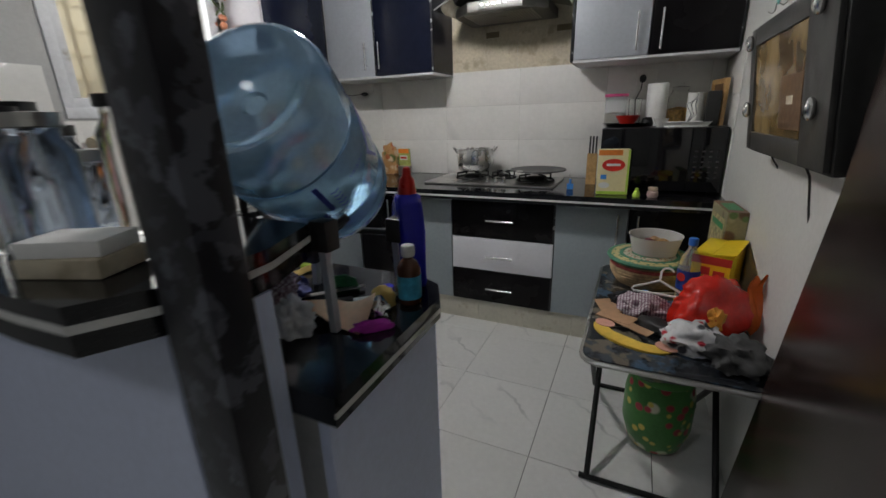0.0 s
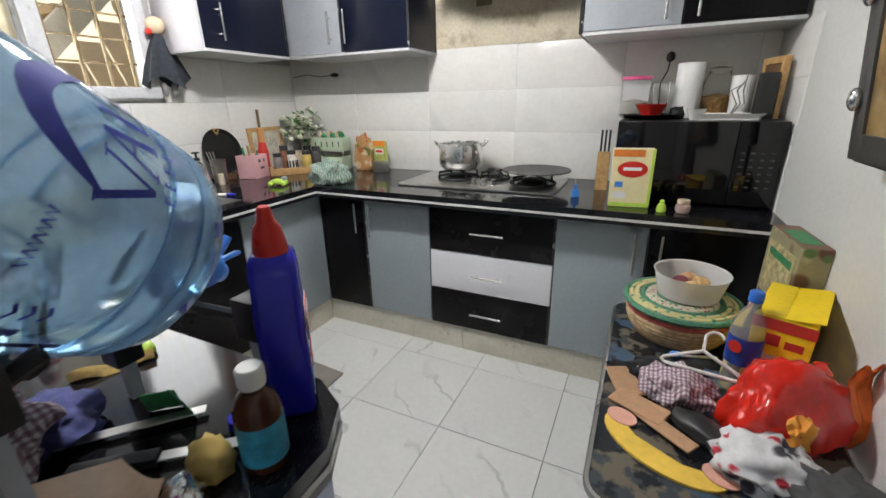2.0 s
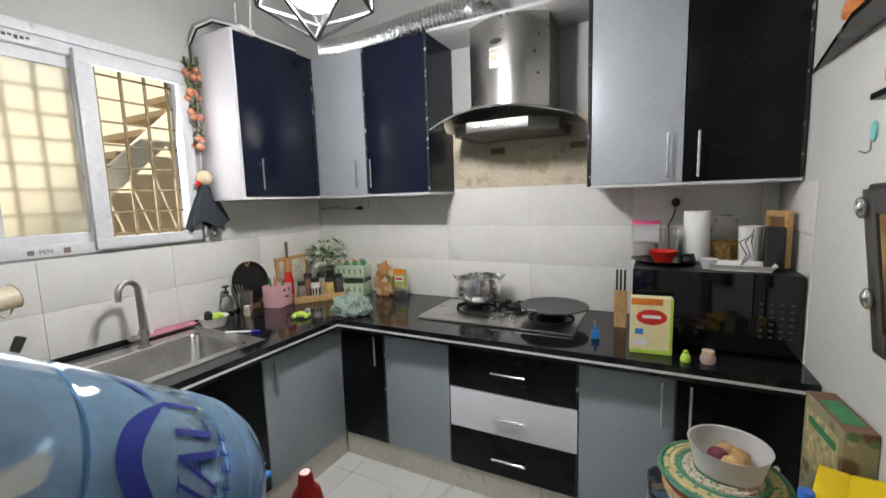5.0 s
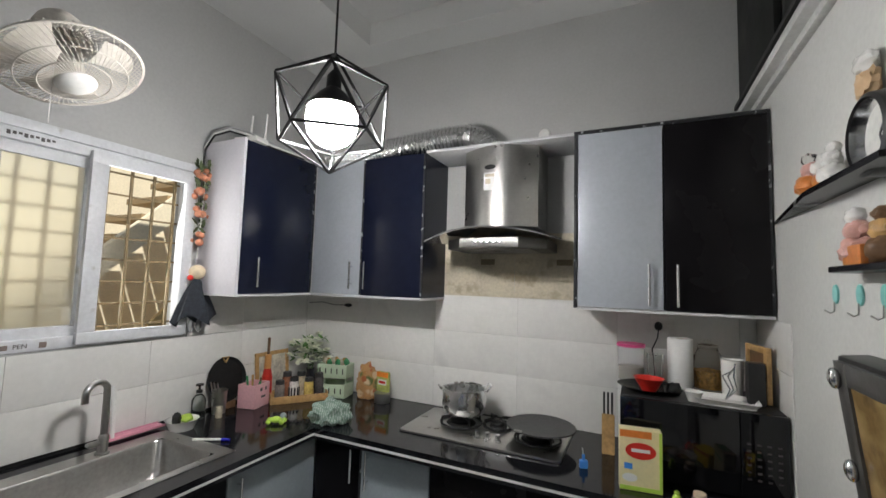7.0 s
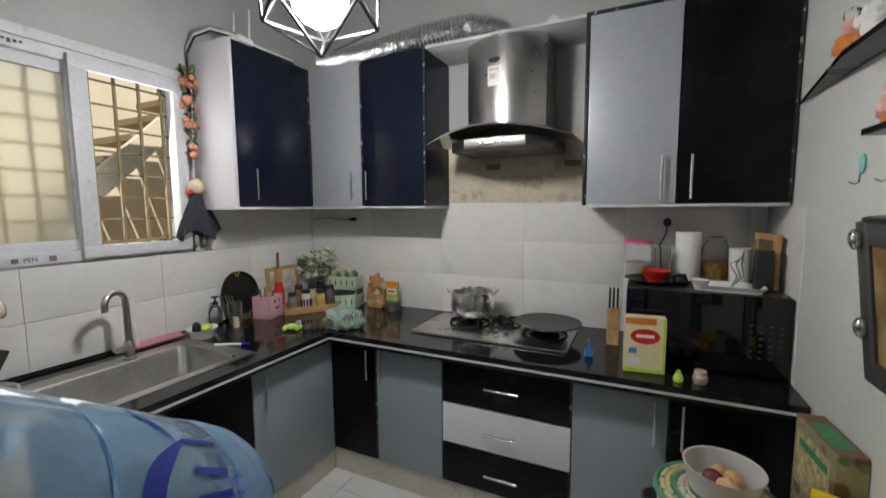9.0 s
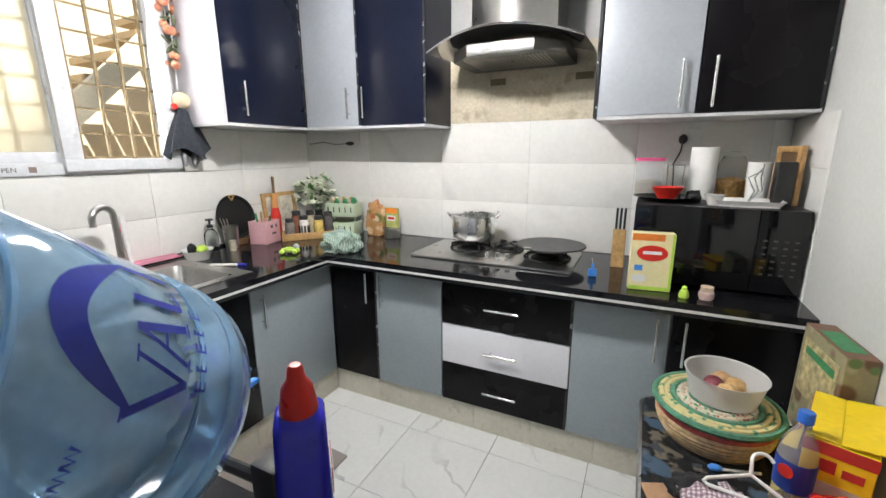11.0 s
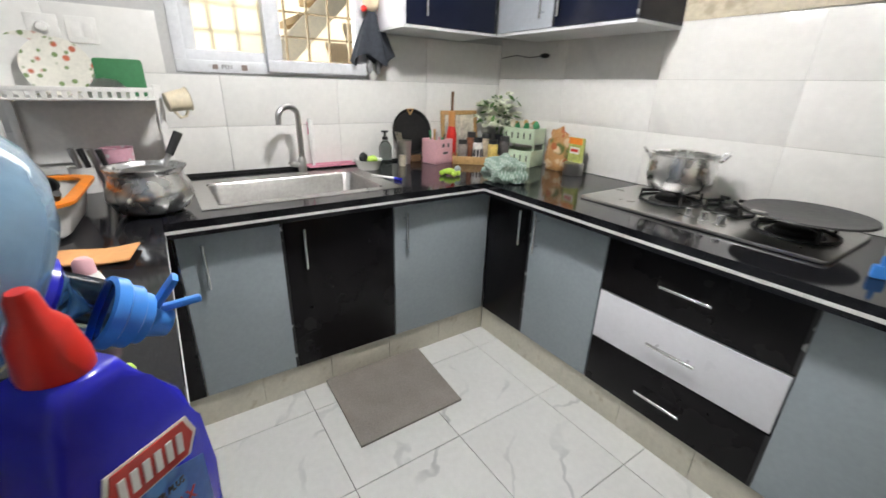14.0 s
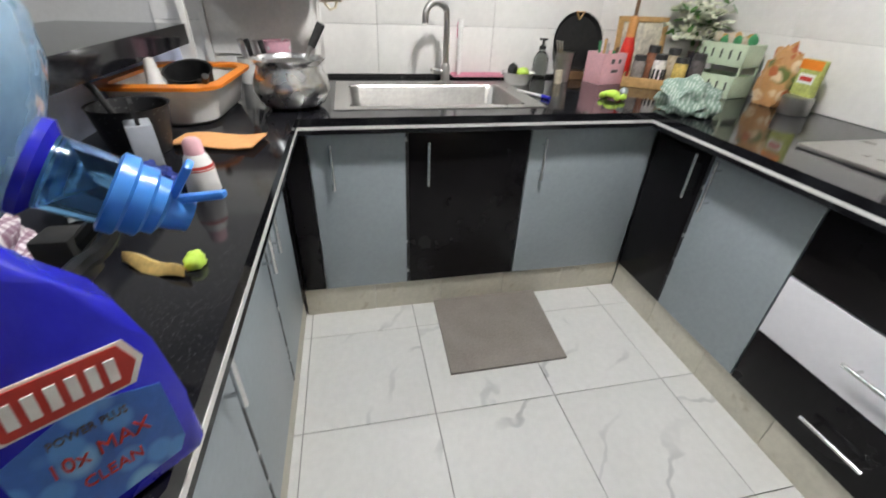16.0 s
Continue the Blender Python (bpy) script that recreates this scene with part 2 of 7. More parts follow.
def bm_slab(bm, poly, z0, z1, bevel=0.0, seg=2, m=None):
    """An outline in the plan, pulled up to a slab."""
    a = [bm.verts.new((x, y, z0)) for x, y in poly]
    b = [bm.verts.new((x, y, z1)) for x, y in poly]
    n = len(poly)
    fs = [bm.faces.new(a[::-1]), bm.faces.new(b)]
    for k in range(n):
        fs.append(bm.faces.new((a[k], a[(k + 1) % n], b[(k + 1) % n], b[k])))
    vs = a + b
    if bevel:
        es = list(fs[0].edges) + list(fs[1].edges)
        g = bmesh.ops.bevel(bm, geom=es, offset=bevel, segments=seg, affect="EDGES", profile=0.6)
        vs = list({v for f in g["faces"] for v in f.verts} | {v for v in vs if v.is_valid})
    if m:
        bmesh.ops.transform(bm, matrix=m, verts=[v for v in vs if v.is_valid])
    return vs


def rounded(x0, y0, x1, y1, r, n=5):
    """The outline of a rectangle with round corners."""
    out = []
    for cx, cy, a in ((x1 - r, y1 - r, 0), (x0 + r, y1 - r, 90), (x0 + r, y0 + r, 180), (x1 - r, y0 + r, 270)):
        for k in range(n + 1):
            t = radians(a + 90 * k / n)
            out.append((cx + r * math.cos(t), cy + r * math.sin(t)))
    return out


def bm_sheet(bm, nx, ny, fn):
    """A grid of faces from fn(u, v), u and v from 0 to 1."""
    g = [[bm.verts.new(fn(i / nx, j / ny)) for j in range(ny + 1)] for i in range(nx + 1)]
    for i in range(nx):
        for j in range(ny):
            bm.faces.new((g[i][j], g[i + 1][j], g[i + 1][j + 1], g[i][j + 1]))
    return [v for r in g for v in r]


def bm_ball(bm, c, r, sub=2, squash=(1, 1, 1), rough=0.0, seed=0.0):
    vs = bmesh.ops.create_icosphere(bm, subdivisions=sub, radius=1.0)["verts"]
    for v in vs:
        d = v.co.normalized()
        k = 1 + rough * noise.noise(d * 2.3 + Vector((seed, seed * 0.7, 3.1)))
        v.co = Vector(c) + Vector((d.x * squash[0], d.y * squash[1], d.z * squash[2])) * (r * k)
    return vs


def smooth(me, angle=40):
    for p in me.polygons:
        p.use_smooth = True
    me.set_sharp_from_angle(angle=radians(angle))


def mesh_of(name, bm, material, angle=40):
    bmesh.ops.recalc_face_normals(bm, faces=bm.faces)
    me = bpy.data.meshes.new(name)
    bm.to_mesh(me)
    bm.free()
    me.materials.append(material)
    smooth(me, angle)
    return me


def part(name, bm, material, parent=None, label="", angle=40):
    """Links a bmesh as one mesh object, under a thing or part if there is one. Its points are given in the parent's space."""
    ob = new(name, mesh_of(name, bm, material, angle))
    if parent:
        ob.parent = parent
    if label:
        tagged(ob, label)
    return ob


def thing(name, at, label, category, group="", kind="", rz=0.0, m=None):
    ob = new(name)
    ob.empty_display_size = 0.05
    ob.matrix_world = m if m else pose(*at, 0, 0, rz)
    return tagged(ob, label, category, group, kind)


def boxes(name, specs, material, parent=None, label="", bevel=0.0):
    bm = bmesh.new()
    for lo, hi in specs:
        bm_box(bm, lo, hi, bevel)
    return part(name, bm, material, parent, label, 20)


def solid(name, lo, hi, material, label, category, kind="structure", bevel=0.0):
    return tagged(boxes(name, [(lo, hi)], material, None, "", bevel), label, category, "", kind)


def text(name, body, size, m, material, parent=None, label="", depth=0.0006, align="CENTER"):
    """Lettering, turned into a mesh."""
    c = bpy.data.curves.new(name, "FONT")
    c.body, c.size, c.extrude, c.align_x, c.align_y = body, size, depth, align, "CENTER"
    c.resolution_u = 2
    tmp = new(name + "_tmp", c)
    me = bpy.data.meshes.new_from_object(tmp)
    bpy.data.objects.remove(tmp)
    bpy.data.curves.remove(c)
    me.materials.clear()
    me.materials.append(material)
    ob = new(name, me)
    if parent:
        ob.parent = parent
    ob.matrix_basis = m
    if label:
        tagged(ob, label)
    return ob


# ---------------------------------------------------------------- the room
XW, XR, YH, YB, ZC = -2.37, 0.47, 4.95, -1.5, 3.30
WY0, WY1, WZ0, WZ1 = 3.10, 3.98, 1.345, 2.27
solid("floor_base", (XW - 0.15, YB - 0.15, -0.12), (XR + 0.15, YH + 0.15, -0.008), GROUT, "dark grout bed under white floor tiles", "floor")
solid("wall_hob", (XW - 0.15, YH, -0.12), (XR + 0.15, YH + 0.15, ZC + 0.2), PAINT_GREY, "grey painted wall above white tiles", "wall")
solid("wall_right", (XR, YB, -0.12), (XR + 0.15, YH, 2.53), PAINT_PALE, "pale painted wall with shelves and hooks", "wall")
solid("wall_hall", (XW - 0.15, YB - 0.15, -0.12), (XR + 0.15, YB, ZC + 0.2), PAINT_PALE, "pale painted hall wall", "wall")
tagged(boxes("wall_window", [((XW - 0.15, YB, -0.12), (XW, WY0, ZC + 0.2)), ((XW - 0.15, WY1, -0.12), (XW, YH, ZC + 0.2)),
       ((XW - 0.15, WY0, -0.12), (XW, WY1, WZ0)), ((XW - 0.15, WY0, WZ1), (XW, WY1, ZC + 0.2))], PAINT_GREY),
       "grey painted wall round a sliding window", "wall", "", "structure")
tagged(boxes("ceiling", [((XW, YB, ZC), (XR + 0.15, 1.0, ZC + 0.2)), ((XW, 4.72, ZC), (XR + 0.15, YH, ZC + 0.2)),
       ((XW, 1.0, ZC), (-1.72, 4.72, ZC + 0.2)), ((-0.49, 1.0, ZC), (XR + 0.15, 4.72, ZC + 0.2)),
       ((-1.72, 1.0, ZC + 0.16), (-0.49, 4.72, ZC + 0.2))], CEILING), "plain white ceiling with a shallow recess", "ceiling", "", "structure")

# loft over the right wall: dark doors behind a pale cornice
solid("wall_loft", (XR + 0.03, YB, 2.531), (XR + 0.15, YH, ZC), PAINT_GREY, "grey wall behind the loft doors", "wall")
loft = thing("loft_cupboard", (0.40, 0, 2.60), "dark stained loft cupboard doors above a pale cornice", "cupboard")
for y0 in (2.25, 2.94, 3.63, 4.32):
    boxes("loft_door", [((0.02, y0 + 0.03, 0.02), (0.045, y0 + 0.62 if y0 < 4.3 else 4.93, ZC - 2.60 - 0.005))], mat("dark_stained_board", (0.013, 0.014, 0.013), 0.55, vary=0.3, scale=7, spec=0.2), loft, "", 0.003)
boxes("frame", [((0.05, 2.2, 0.0), (0.09, 4.945, ZC - 2.60 - 0.002))], IRON, loft)
boxes("bottom_rail", [((0.0, 2.2, 0.0), (0.05, 4.945, 0.02))], IRON, loft)
tagged(boxes("cornice_trim", [((0.445, 2.2, 2.53), (0.472, 4.948, 2.56)), ((0.41, 2.2, 2.56), (0.62, 4.948, 2.598))], mat("cornice_paint", (0.6, 0.6, 0.58), 0.5), None, "", 0.006),
       "pale moulded cornice along the wall top", "trim", "", "structure")

# ---------------------------------------------------------------- cabinets
BEHIND = 0.02


def handle(parent, c, length, axis, out):
    """A round bar handle on two stand-offs. c: its middle on the door's face; out: the way away from the door."""
    c, out = Vector(c), Vector(out)
    ax = Vector({"x": (1, 0, 0), "y": (0, 1, 0), "z": (0, 0, 1)}[axis])
    bm = bmesh.new()
    o = out * 0.028
    bm_tube(bm, [c + o - ax * length / 2, c + o + ax * length / 2], 0.0062, 10)
    for k in (-0.32, 0.32):
        bm_tube(bm, [c + ax * length * k, c + o + ax * length * k], 0.0045, 8)
    return part("handle", bm, CHROME, parent, "chrome bar handle")


def door(parent, name, a0, a1, z0, z1, face, axis, sign, material, label, grip=None, glen=0.15, worn=()):
    """A door or drawer front. a0..a1 along axis; its outer face lies at face, towards sign."""
    g, t = 0.003, 0.018
    lo, hi = sorted((face, face - sign * t))
    if axis == "x":
        spec = ((a0 + g, lo, z0 + g), (a1 - g, hi, z1 - g))
    else:
        spec = ((lo, a0 + g, z0 + g), (hi, a1 - g, z1 - g))
    d = boxes(name, [spec], material, parent, label, 0.002)
    out = (0, sign, 0) if axis == "x" else (sign, 0, 0)
    if grip:
        a, z, ax = grip
        handle(d, (a, face, z) if axis == "x" else (face, a, z), glen, ax, out)
    for e in worn:
        l2, h2 = sorted((face + sign * 0.0006, face - sign * 0.004))
        w = 0.010
        e0, e1 = (e, e + w) if e < (a0 + a1) / 2 else (e - w, e)
        sp = ((e0 + 0.001, l2, z0 + 0.004), (e1 + 0.001, h2, z1 - 0.004)) if axis == "x" else ((l2, e0 + 0.001, z0 + 0.004), (h2, e1 + 0.001, z1 - 0.004))
        boxes("edging", [sp], EDGE_WORN, d, "chipped black edging")
    return d


def cabinet(label, lo, hi, group, body=CARCASS):
    c = thing("cabinet", (0, 0, 0), label, "cabinet", group)
    boxes("body", [(lo, hi)], body, c)
    return c


FH, FW, FP = 4.345, -1.69, 2.865          # faces of the fronts along the three runs
Z0, Z1 = 0.145, 0.826
G = "base cabinets"
c = cabinet("black base cabinet in the corner beside the hob run", (-1.688, FH + 0.02, Z0), (-1.382, YH - BEHIND, Z1), G)
door(c, "door", -1.688, -1.38, Z0, Z1, FH, "x", -1, BLACK_LAM, "glossy black door", (-1.43, 0.705, "z"), 0.17, (-1.38,))
c = cabinet("grey base cabinet under the worktop by the hob", (-1.378, FH + 0.02, Z0), (-0.977, YH - BEHIND, Z1), G)
door(c, "door", -1.38, -0.975, Z0, Z1, FH, "x", -1, GREY_LAM, "grey laminate door", (-1.335, 0.70, "z"), 0.19)
c = cabinet("black drawer unit with one white drawer under the hob", (-0.973, FH + 0.02, Z0), (-0.332, YH - BEHIND, Z1), G, BLACK_LAM)
for a, b, m_, l_ in ((0.578, Z1, BLACK_LAM, "black drawer front"), (0.362, 0.578, WHITE_LAM, "white drawer front"), (Z0, 0.362, BLACK_LAM, "black drawer front")):
    door(c, "drawer", -0.975, -0.33, a, b, FH, "x", -1, m_, l_, (-0.652, (a + b) / 2 - 0.006, "x"), 0.17, (-0.33,) if m_ is BLACK_LAM else ())
c = cabinet("grey base cabinet beside the drawers", (-0.328, FH + 0.02, Z0), (0.048, YH - BEHIND, Z1), G)
door(c, "door", -0.33, 0.05, Z0, Z1, FH, "x", -1, GREY_LAM, "grey laminate door", (0.0, 0.69, "z"), 0.19)
c = cabinet("black base cabinet with a worn leaf decal behind the folding table", (0.052, FH + 0.02, Z0), (0.462, YH - BEHIND, Z1), G)
d = door(c, "door", 0.05, 0.464, Z0, Z1, FH, "x", -1, BLACK_LAM, "glossy black door", (0.10, 0.69, "z"), 0.19)
bm = bmesh.new()
for k, (x, z, r, a) in enumerate(((0.37, 0.47, 0.05, 70), (0.35, 0.40, 0.045, 20), (0.40, 0.36, 0.04, 110), (0.37, 0.30, 0.035, 40))):
    bm_slab(bm, [(r * math.cos(radians(q)), 0.38 * r * math.sin(radians(q))) for q in range(0, 360, 30)], 0, 0.0007, 0, 1, pose(x, FH - 0.0002, z, 90, 0, 0) @ pose(0, 0, 0, 0, 0, a))
part("decal", bm, PLASTIC_W, d, "worn pale leaf decal")

G = "sink run cabinets"
c = cabinet("grey base cabinet by the peninsula corner", (XW + BEHIND, 2.935, Z0), (FW - 0.02, 3.308, 0.705), G)
door(c, "filler", FP, 2.955, Z0, Z1, FW, "y", 1, BLACK_LAM, "narrow black filler strip")
door(c, "door", 2.955, 3.31, Z0, Z1, FW, "y", 1, GREY_LAM, "grey laminate door", (3.035, 0.70, "z"), 0.17, (3.31,))
c = cabinet("black base cabinet below the sink", (XW + BEHIND, 3.312, Z0), (FW - 0.02, 3.788, 0.705), G)
door(c, "door", 3.31, 3.79, Z0, Z1, FW, "y", 1, BLACK_LAM, "black laminate door", (3.385, 0.70, "z"), 0.17)
c = cabinet("grey base cabinet in the sink corner", (XW + BEHIND, 3.792, Z0), (FW - 0.02, FH - 0.002, Z1), G)
door(c, "door", 3.79, FH - 0.002, Z0, Z1, FW, "y", 1, GREY_LAM, "grey laminate door", (3.845, 0.70, "z"), 0.17)

G = "peninsula cabinets"
PX = (-1.60, -1.21, -0.80, -0.40)
for i, (a, b) in enumerate(zip(PX, PX[1:])):
    c = cabinet("grey base cabinet with bar handle under the peninsula", (a + 0.002, 2.45, Z0), (b - 0.002, FP - 0.02, Z1), G)
    door(c, "door", a, b, Z0, Z1, FP, "x", 1, GREY_LAM, "grey laminate door", ((b - 0.05) if i == 0 else (a + 0.05), 0.70, "z"), 0.17, (b,))
c = cabinet("black corner post between two cabinet runs", (-1.69, 2.45, Z0), (-1.604, FP - 0.022, Z1), G)
door(c, "filler", -1.688, -1.60, Z0, Z1, FP, "x", 1, BLACK_LAM, "narrow black filler strip")

# skirting tiles under the fronts
for nm, axis, face, a0, a1, sign in (("baseboard_hob", "x", FH + 0.015, -1.70, 0.466, -1), ("baseboard_sink", "y", FW - 0.015, 2.86, FH + 0.02, 1), ("baseboard_peninsula", "x", FP - 0.015, -1.70, -0.40, 1)):
    root = tagged(new(nm), "beige tile skirting under the cabinet fronts", "baseboard", "", "structure")
    k = a0
    while k < a1 - 0.01:
        e = min(k + 0.30, a1)
        lo, hi = sorted((face, face - sign * 0.02))
        boxes("tile", [((k + 0.001, lo, 0), (e - 0.001, hi, Z0 - 0.002)) if axis == "x" else ((lo, k + 0.001, 0), (hi, e - 0.001, Z0 - 0.002))], SKIRT, root, "", 0.001)
        k = e

# worktops: black granite with a pale stripe let into the edge
CZ = 0.885


def edge_bars(parent, pts, z, name="stripe"):
    bm = bmesh.new()
    for (x0, y0), (x1, y1) in zip(pts, pts[1:]):
        d = Vector((x1 - x0, y1 - y0, 0))
        n = Vector((d.y, -d.x, 0)).normalized() * 0.0015
        L = d.length
        a = math.degrees(math.atan2(d.y, d.x))
        bm_box(bm, (0, -0.0015, -0.0055), (L, 0.003, 0.0055), 0, 1, pose(x0 , y0, z, 0, 0, a))
    return part(name, bm, STRIPE, parent, "pale stripe along the edge")


SX0, SX1, SY0, SY1 = -2.235, -1.745, 3.075, 3.84   # the sink's cut-out
wt = thing("worktop", (0, 0, 0), "polished black granite worktop with a pale edge stripe", "worktop")
EY, EX, PY = 4.255, -1.630, 2.942
for lo, hi in (((EX, EY, 0.83), (XR - 0.004, YH - 0.003, CZ)), ((XW + 0.003, SY1, 0.83), (EX, YH - 0.003, CZ)), ((XW + 0.003, 2.942, 0.83), (EX, SY0, CZ)),
               ((XW + 0.003, SY0, 0.83), (SX0, SY1, CZ)), ((SX1, SY0, 0.83), (EX, SY1, CZ))):
    boxes("slab", [(lo, hi)], GRANITE, wt)
edge_bars(wt, [(XR - 0.01, EY), (EX, EY), (EX, PY)][::-1], 0.852)
boxes("upstand", [((XW + 0.003, 2.95, CZ), (XW + 0.012, YH - 0.02, CZ + 0.014))], IRON, wt, "dark sealant line along the wall")
pw = thing("peninsula_worktop", (0, 0, 0), "black granite peninsula worktop with a cut corner", "worktop")
bm = bmesh.new()
PEN = [(XW + 0.003, 2.42), (-0.338, 2.42), (-0.345, 2.83), (-0.385, 2.905), (-0.45, 2.940), (XW + 0.003, 2.940)]
bm_slab(bm, PEN, 0.83, CZ)
part("slab", bm, GRANITE, pw)
edge_bars(pw, PEN[1:5] + [(EX, 2.940)], 0.852)
tagged(boxes("wall_peninsula_end", [((-0.40, 2.44, 0), (-0.375, 2.86, 0.828))], PAINT_BLUE), "bluish white end panel of the peninsula", "wall", "", "structure")

# half wall with a raised bar
tagged(boxes("wall_half", [((XW + 0.003, 2.27, 0), (-0.460, 2.418, 1.058)), ((-0.4599, 2.308, 0), (-0.432, 2.418, 1.058))], PAINT_BLUE), "bluish white half wall below the raised bar", "wall", "", "structure")
bar = thing("bar_top", (0, 0, 0), "raised black granite bar top with a pale edge stripe", "worktop")
BAR = [(-2.0, 2.185), (-0.58, 2.185), (-0.485, 2.19), (-0.428, 2.285), (-0.436, 2.43), (-0.485, 2.568), (-0.54, 2.573), (-2.0, 2.573)]
bm = bmesh.new()
bm_slab(bm, BAR, 1.060, 1.122)
part("slab", bm, GRANITE, bar)
edge_bars(bar, BAR[:7], 1.094)
# slim column in floral paper at the bar's end
FLORAL = patterned("black_floral_paper", (0.012, 0.012, 0.016), [(0.085, 0.09, 0.11), (0.045, 0.047, 0.06)], 17, 0.54, 0.35, "NOISE", 0.05, 0.02)
tagged(boxes("column", [((-0.412, 2.248, 0), (-0.330, 2.305, ZC - 0.001))], FLORAL, None, "", 0.003), "slim column papered in a black floral pattern", "column", "", "structure")

# upper cabinets
FU, FUW, U0, U1 = 4.609, -2.03, 1.585, 2.455
G = "wall cabinets"
c = cabinet("wall cabinet with navy door and silver side panel coloured as lit", (XW + 0.003, 4.049, U0), (FUW - 0.02, FU - 0.002, U1), G, CARCASS)
# silver side panel: lamplight on it is put into a paler lilac colour
boxes("side_panel", [((XW + 0.003, 4.03, U0 - 0.004), (FUW, 4.048, U1 + 0.004))], mat("lit_silver_laminate", (0.64, 0.62, 0.66), 0.35, vary=0.05, scale=4, bump=0.01), c, "silver side panel coloured paler as lit", 0.001)
door(c, "door", 4.048, FU - 0.002, U0, U1, FUW, "y", 1, NAVY_LAM, "glossy dark navy door", (4.15, 1.71, "z"), 0.17, (FU - 0.012,))
c = cabinet("silver-doored corner wall cabinet", (-2.048, FU + 0.019, U0), (-1.633, YH - 0.004, U1), G)
door(c, "door", -2.028, -1.631, U0, U1, FU, "x", -1, SILVER_LAM, "silver laminate door", (-1.70, 1.71, "z"), 0.17, (-1.631,))
c = cabinet("navy wall cabinet beside the extractor hood", (-1.629, FU + 0.019, U0), (-1.199, YH - 0.004, U1), G, NAVY_LAM)
door(c, "door", -1.631, -1.197, U0, U1, FU, "x", -1, NAVY_LAM, "glossy dark navy door", (-1.59, 1.71, "z"), 0.17, (-1.197,))
c = cabinet("silver wall cabinet beside the extractor hood", (-0.324, FU + 0.019, U0), (0.055, YH - 0.004, U1), G)
boxes("side_panel", [((-0.341, FU, U0 - 0.006), (-0.326, YH - 0.004, U1 + 0.012))], EDGE_WORN, c, "black side panel with a chipped edge", 0.001)
door(c, "door", -0.325, 0.057, U0, U1, FU, "x", -1, SILVER_LAM, "silver laminate door", (-0.005, 1.70, "z"), 0.19)
c = cabinet("black wall cabinet against the side wall", (0.059, FU + 0.019, U0), (0.46, YH - 0.004, U1), G, BLACK_LAM)
door(c, "door", 0.057, 0.462, U0, U1, FU, "x", -1, BLACK_LAM, "glossy black door", (0.11, 1.70, "z"), 0.19, (0.462,))
boxes("top_edge", [((-0.341, FU - 0.002, U1 + 0.001), (0.464, FU + 0.02, U1 + 0.014))], EDGE_WORN, c, "chipped black top edge")
for x0, x1 in ((-2.03, -1.199), (-0.324, 0.462)):
    tagged(boxes("cabinet_underside", [((x0, FU - 0.001, U0 - 0.014), (x1, YH - 0.004, U0 - 0.001))], CARCASS, None, "", 0.001), "white bottom board under the wall cabinets", "panel")
tagged(boxes("cabinet_underside", [((XW + 0.003, 4.032, U0 - 0.014), (FUW + 0.002, FU - 0.002, U0 - 0.001))], CARCASS, None, "", 0.001), "white bottom board under the window wall cabinet", "panel")
tagged(boxes("niche_board", [((-1.196, 4.62, 2.455), (-0.343, YH - 0.004, 2.47))], CARCASS, None, "", 0.001), "pale board closing the niche above the extractor hood", "panel")

# cardboard stuck on the wall behind the hob
CARD = mat("brown_cardboard", (0.56, 0.50, 0.38), 0.8, vary=0.14, scale=7, dirt=(0.40, 0.34, 0.24), dirt_at=0.55)
for x0, x1, z1 in ((-1.195, -0.73, 1.97), (-0.728, -0.345, 1.99)):
    sh = thing("cardboard_sheet", (0, YH, 0), "tan cardboard sheet fixed to the wall behind the hob", "cardboard", "cardboard splash sheets")
    bm = bmesh.new()
    bm_sheet(bm, 12, 6, lambda u, v: (x0 + (x1 - x0) * u, -0.016 - 0.004 * math.sin(u * 7 + x0 * 9), 1.602 + (z1 - 1.602) * v))
    bm_sheet(bm, 12, 6, lambda u, v: (x0 + (x1 - x0) * u, -0.011 - 0.004 * math.sin(u * 7 + x0 * 9), 1.602 + (z1 - 1.602) * v))
    part("sheet", bm, CARD, sh)
    boxes("printed_label", [((x0 + 0.25, -0.023, 1.80), (x0 + 0.34, -0.021, 1.835))], mat("dark_print", (0.2, 0.16, 0.1), 0.8), sh, "dark printed label")

# ---------------------------------------------------------------- window and what lies outside
win = tagged(new("window_1"), "white sliding window with grille, one half open", "window", "", "structure")
F0, F1 = XW - 0.06, XW + 0.012
boxes("window_frame", [((F0, WY0, WZ1 - 0.05), (F1, WY1, WZ1)), ((F0, WY0, WZ0), (F1, WY1, WZ0 + 0.05)), ((F0, WY0, WZ0 + 0.05), (F1, WY0 + 0.045, WZ1 - 0.05)), ((F0, WY1 - 0.04, WZ0 + 0.05), (F1, WY1, WZ1 - 0.05))], UPVC, win, "", 0.004)
boxes("window_trim", [((XW + 0.001, WY0 - 0.03, WZ1 + 0.001), (XW + 0.02, WY1 + 0.02, WZ1 + 0.045))], UPVC, win, "pale ledge over the window", 0.003)


def sash(y0, y1, x0, x1, label, w=0.05):
    boxes("sash", [((x0, y0, WZ1 - 0.10), (x1, y1, WZ1 - 0.045)), ((x0, y0, WZ0 + 0.045), (x1, y1, WZ0 + 0.095)), ((x0, y0, WZ0 + 0.095), (x1, y0 + w, WZ1 - 0.10)), ((x0, y1 - w, WZ0 + 0.095), (x1, y1, WZ1 - 0.10))], UPVC, win, label, 0.004)


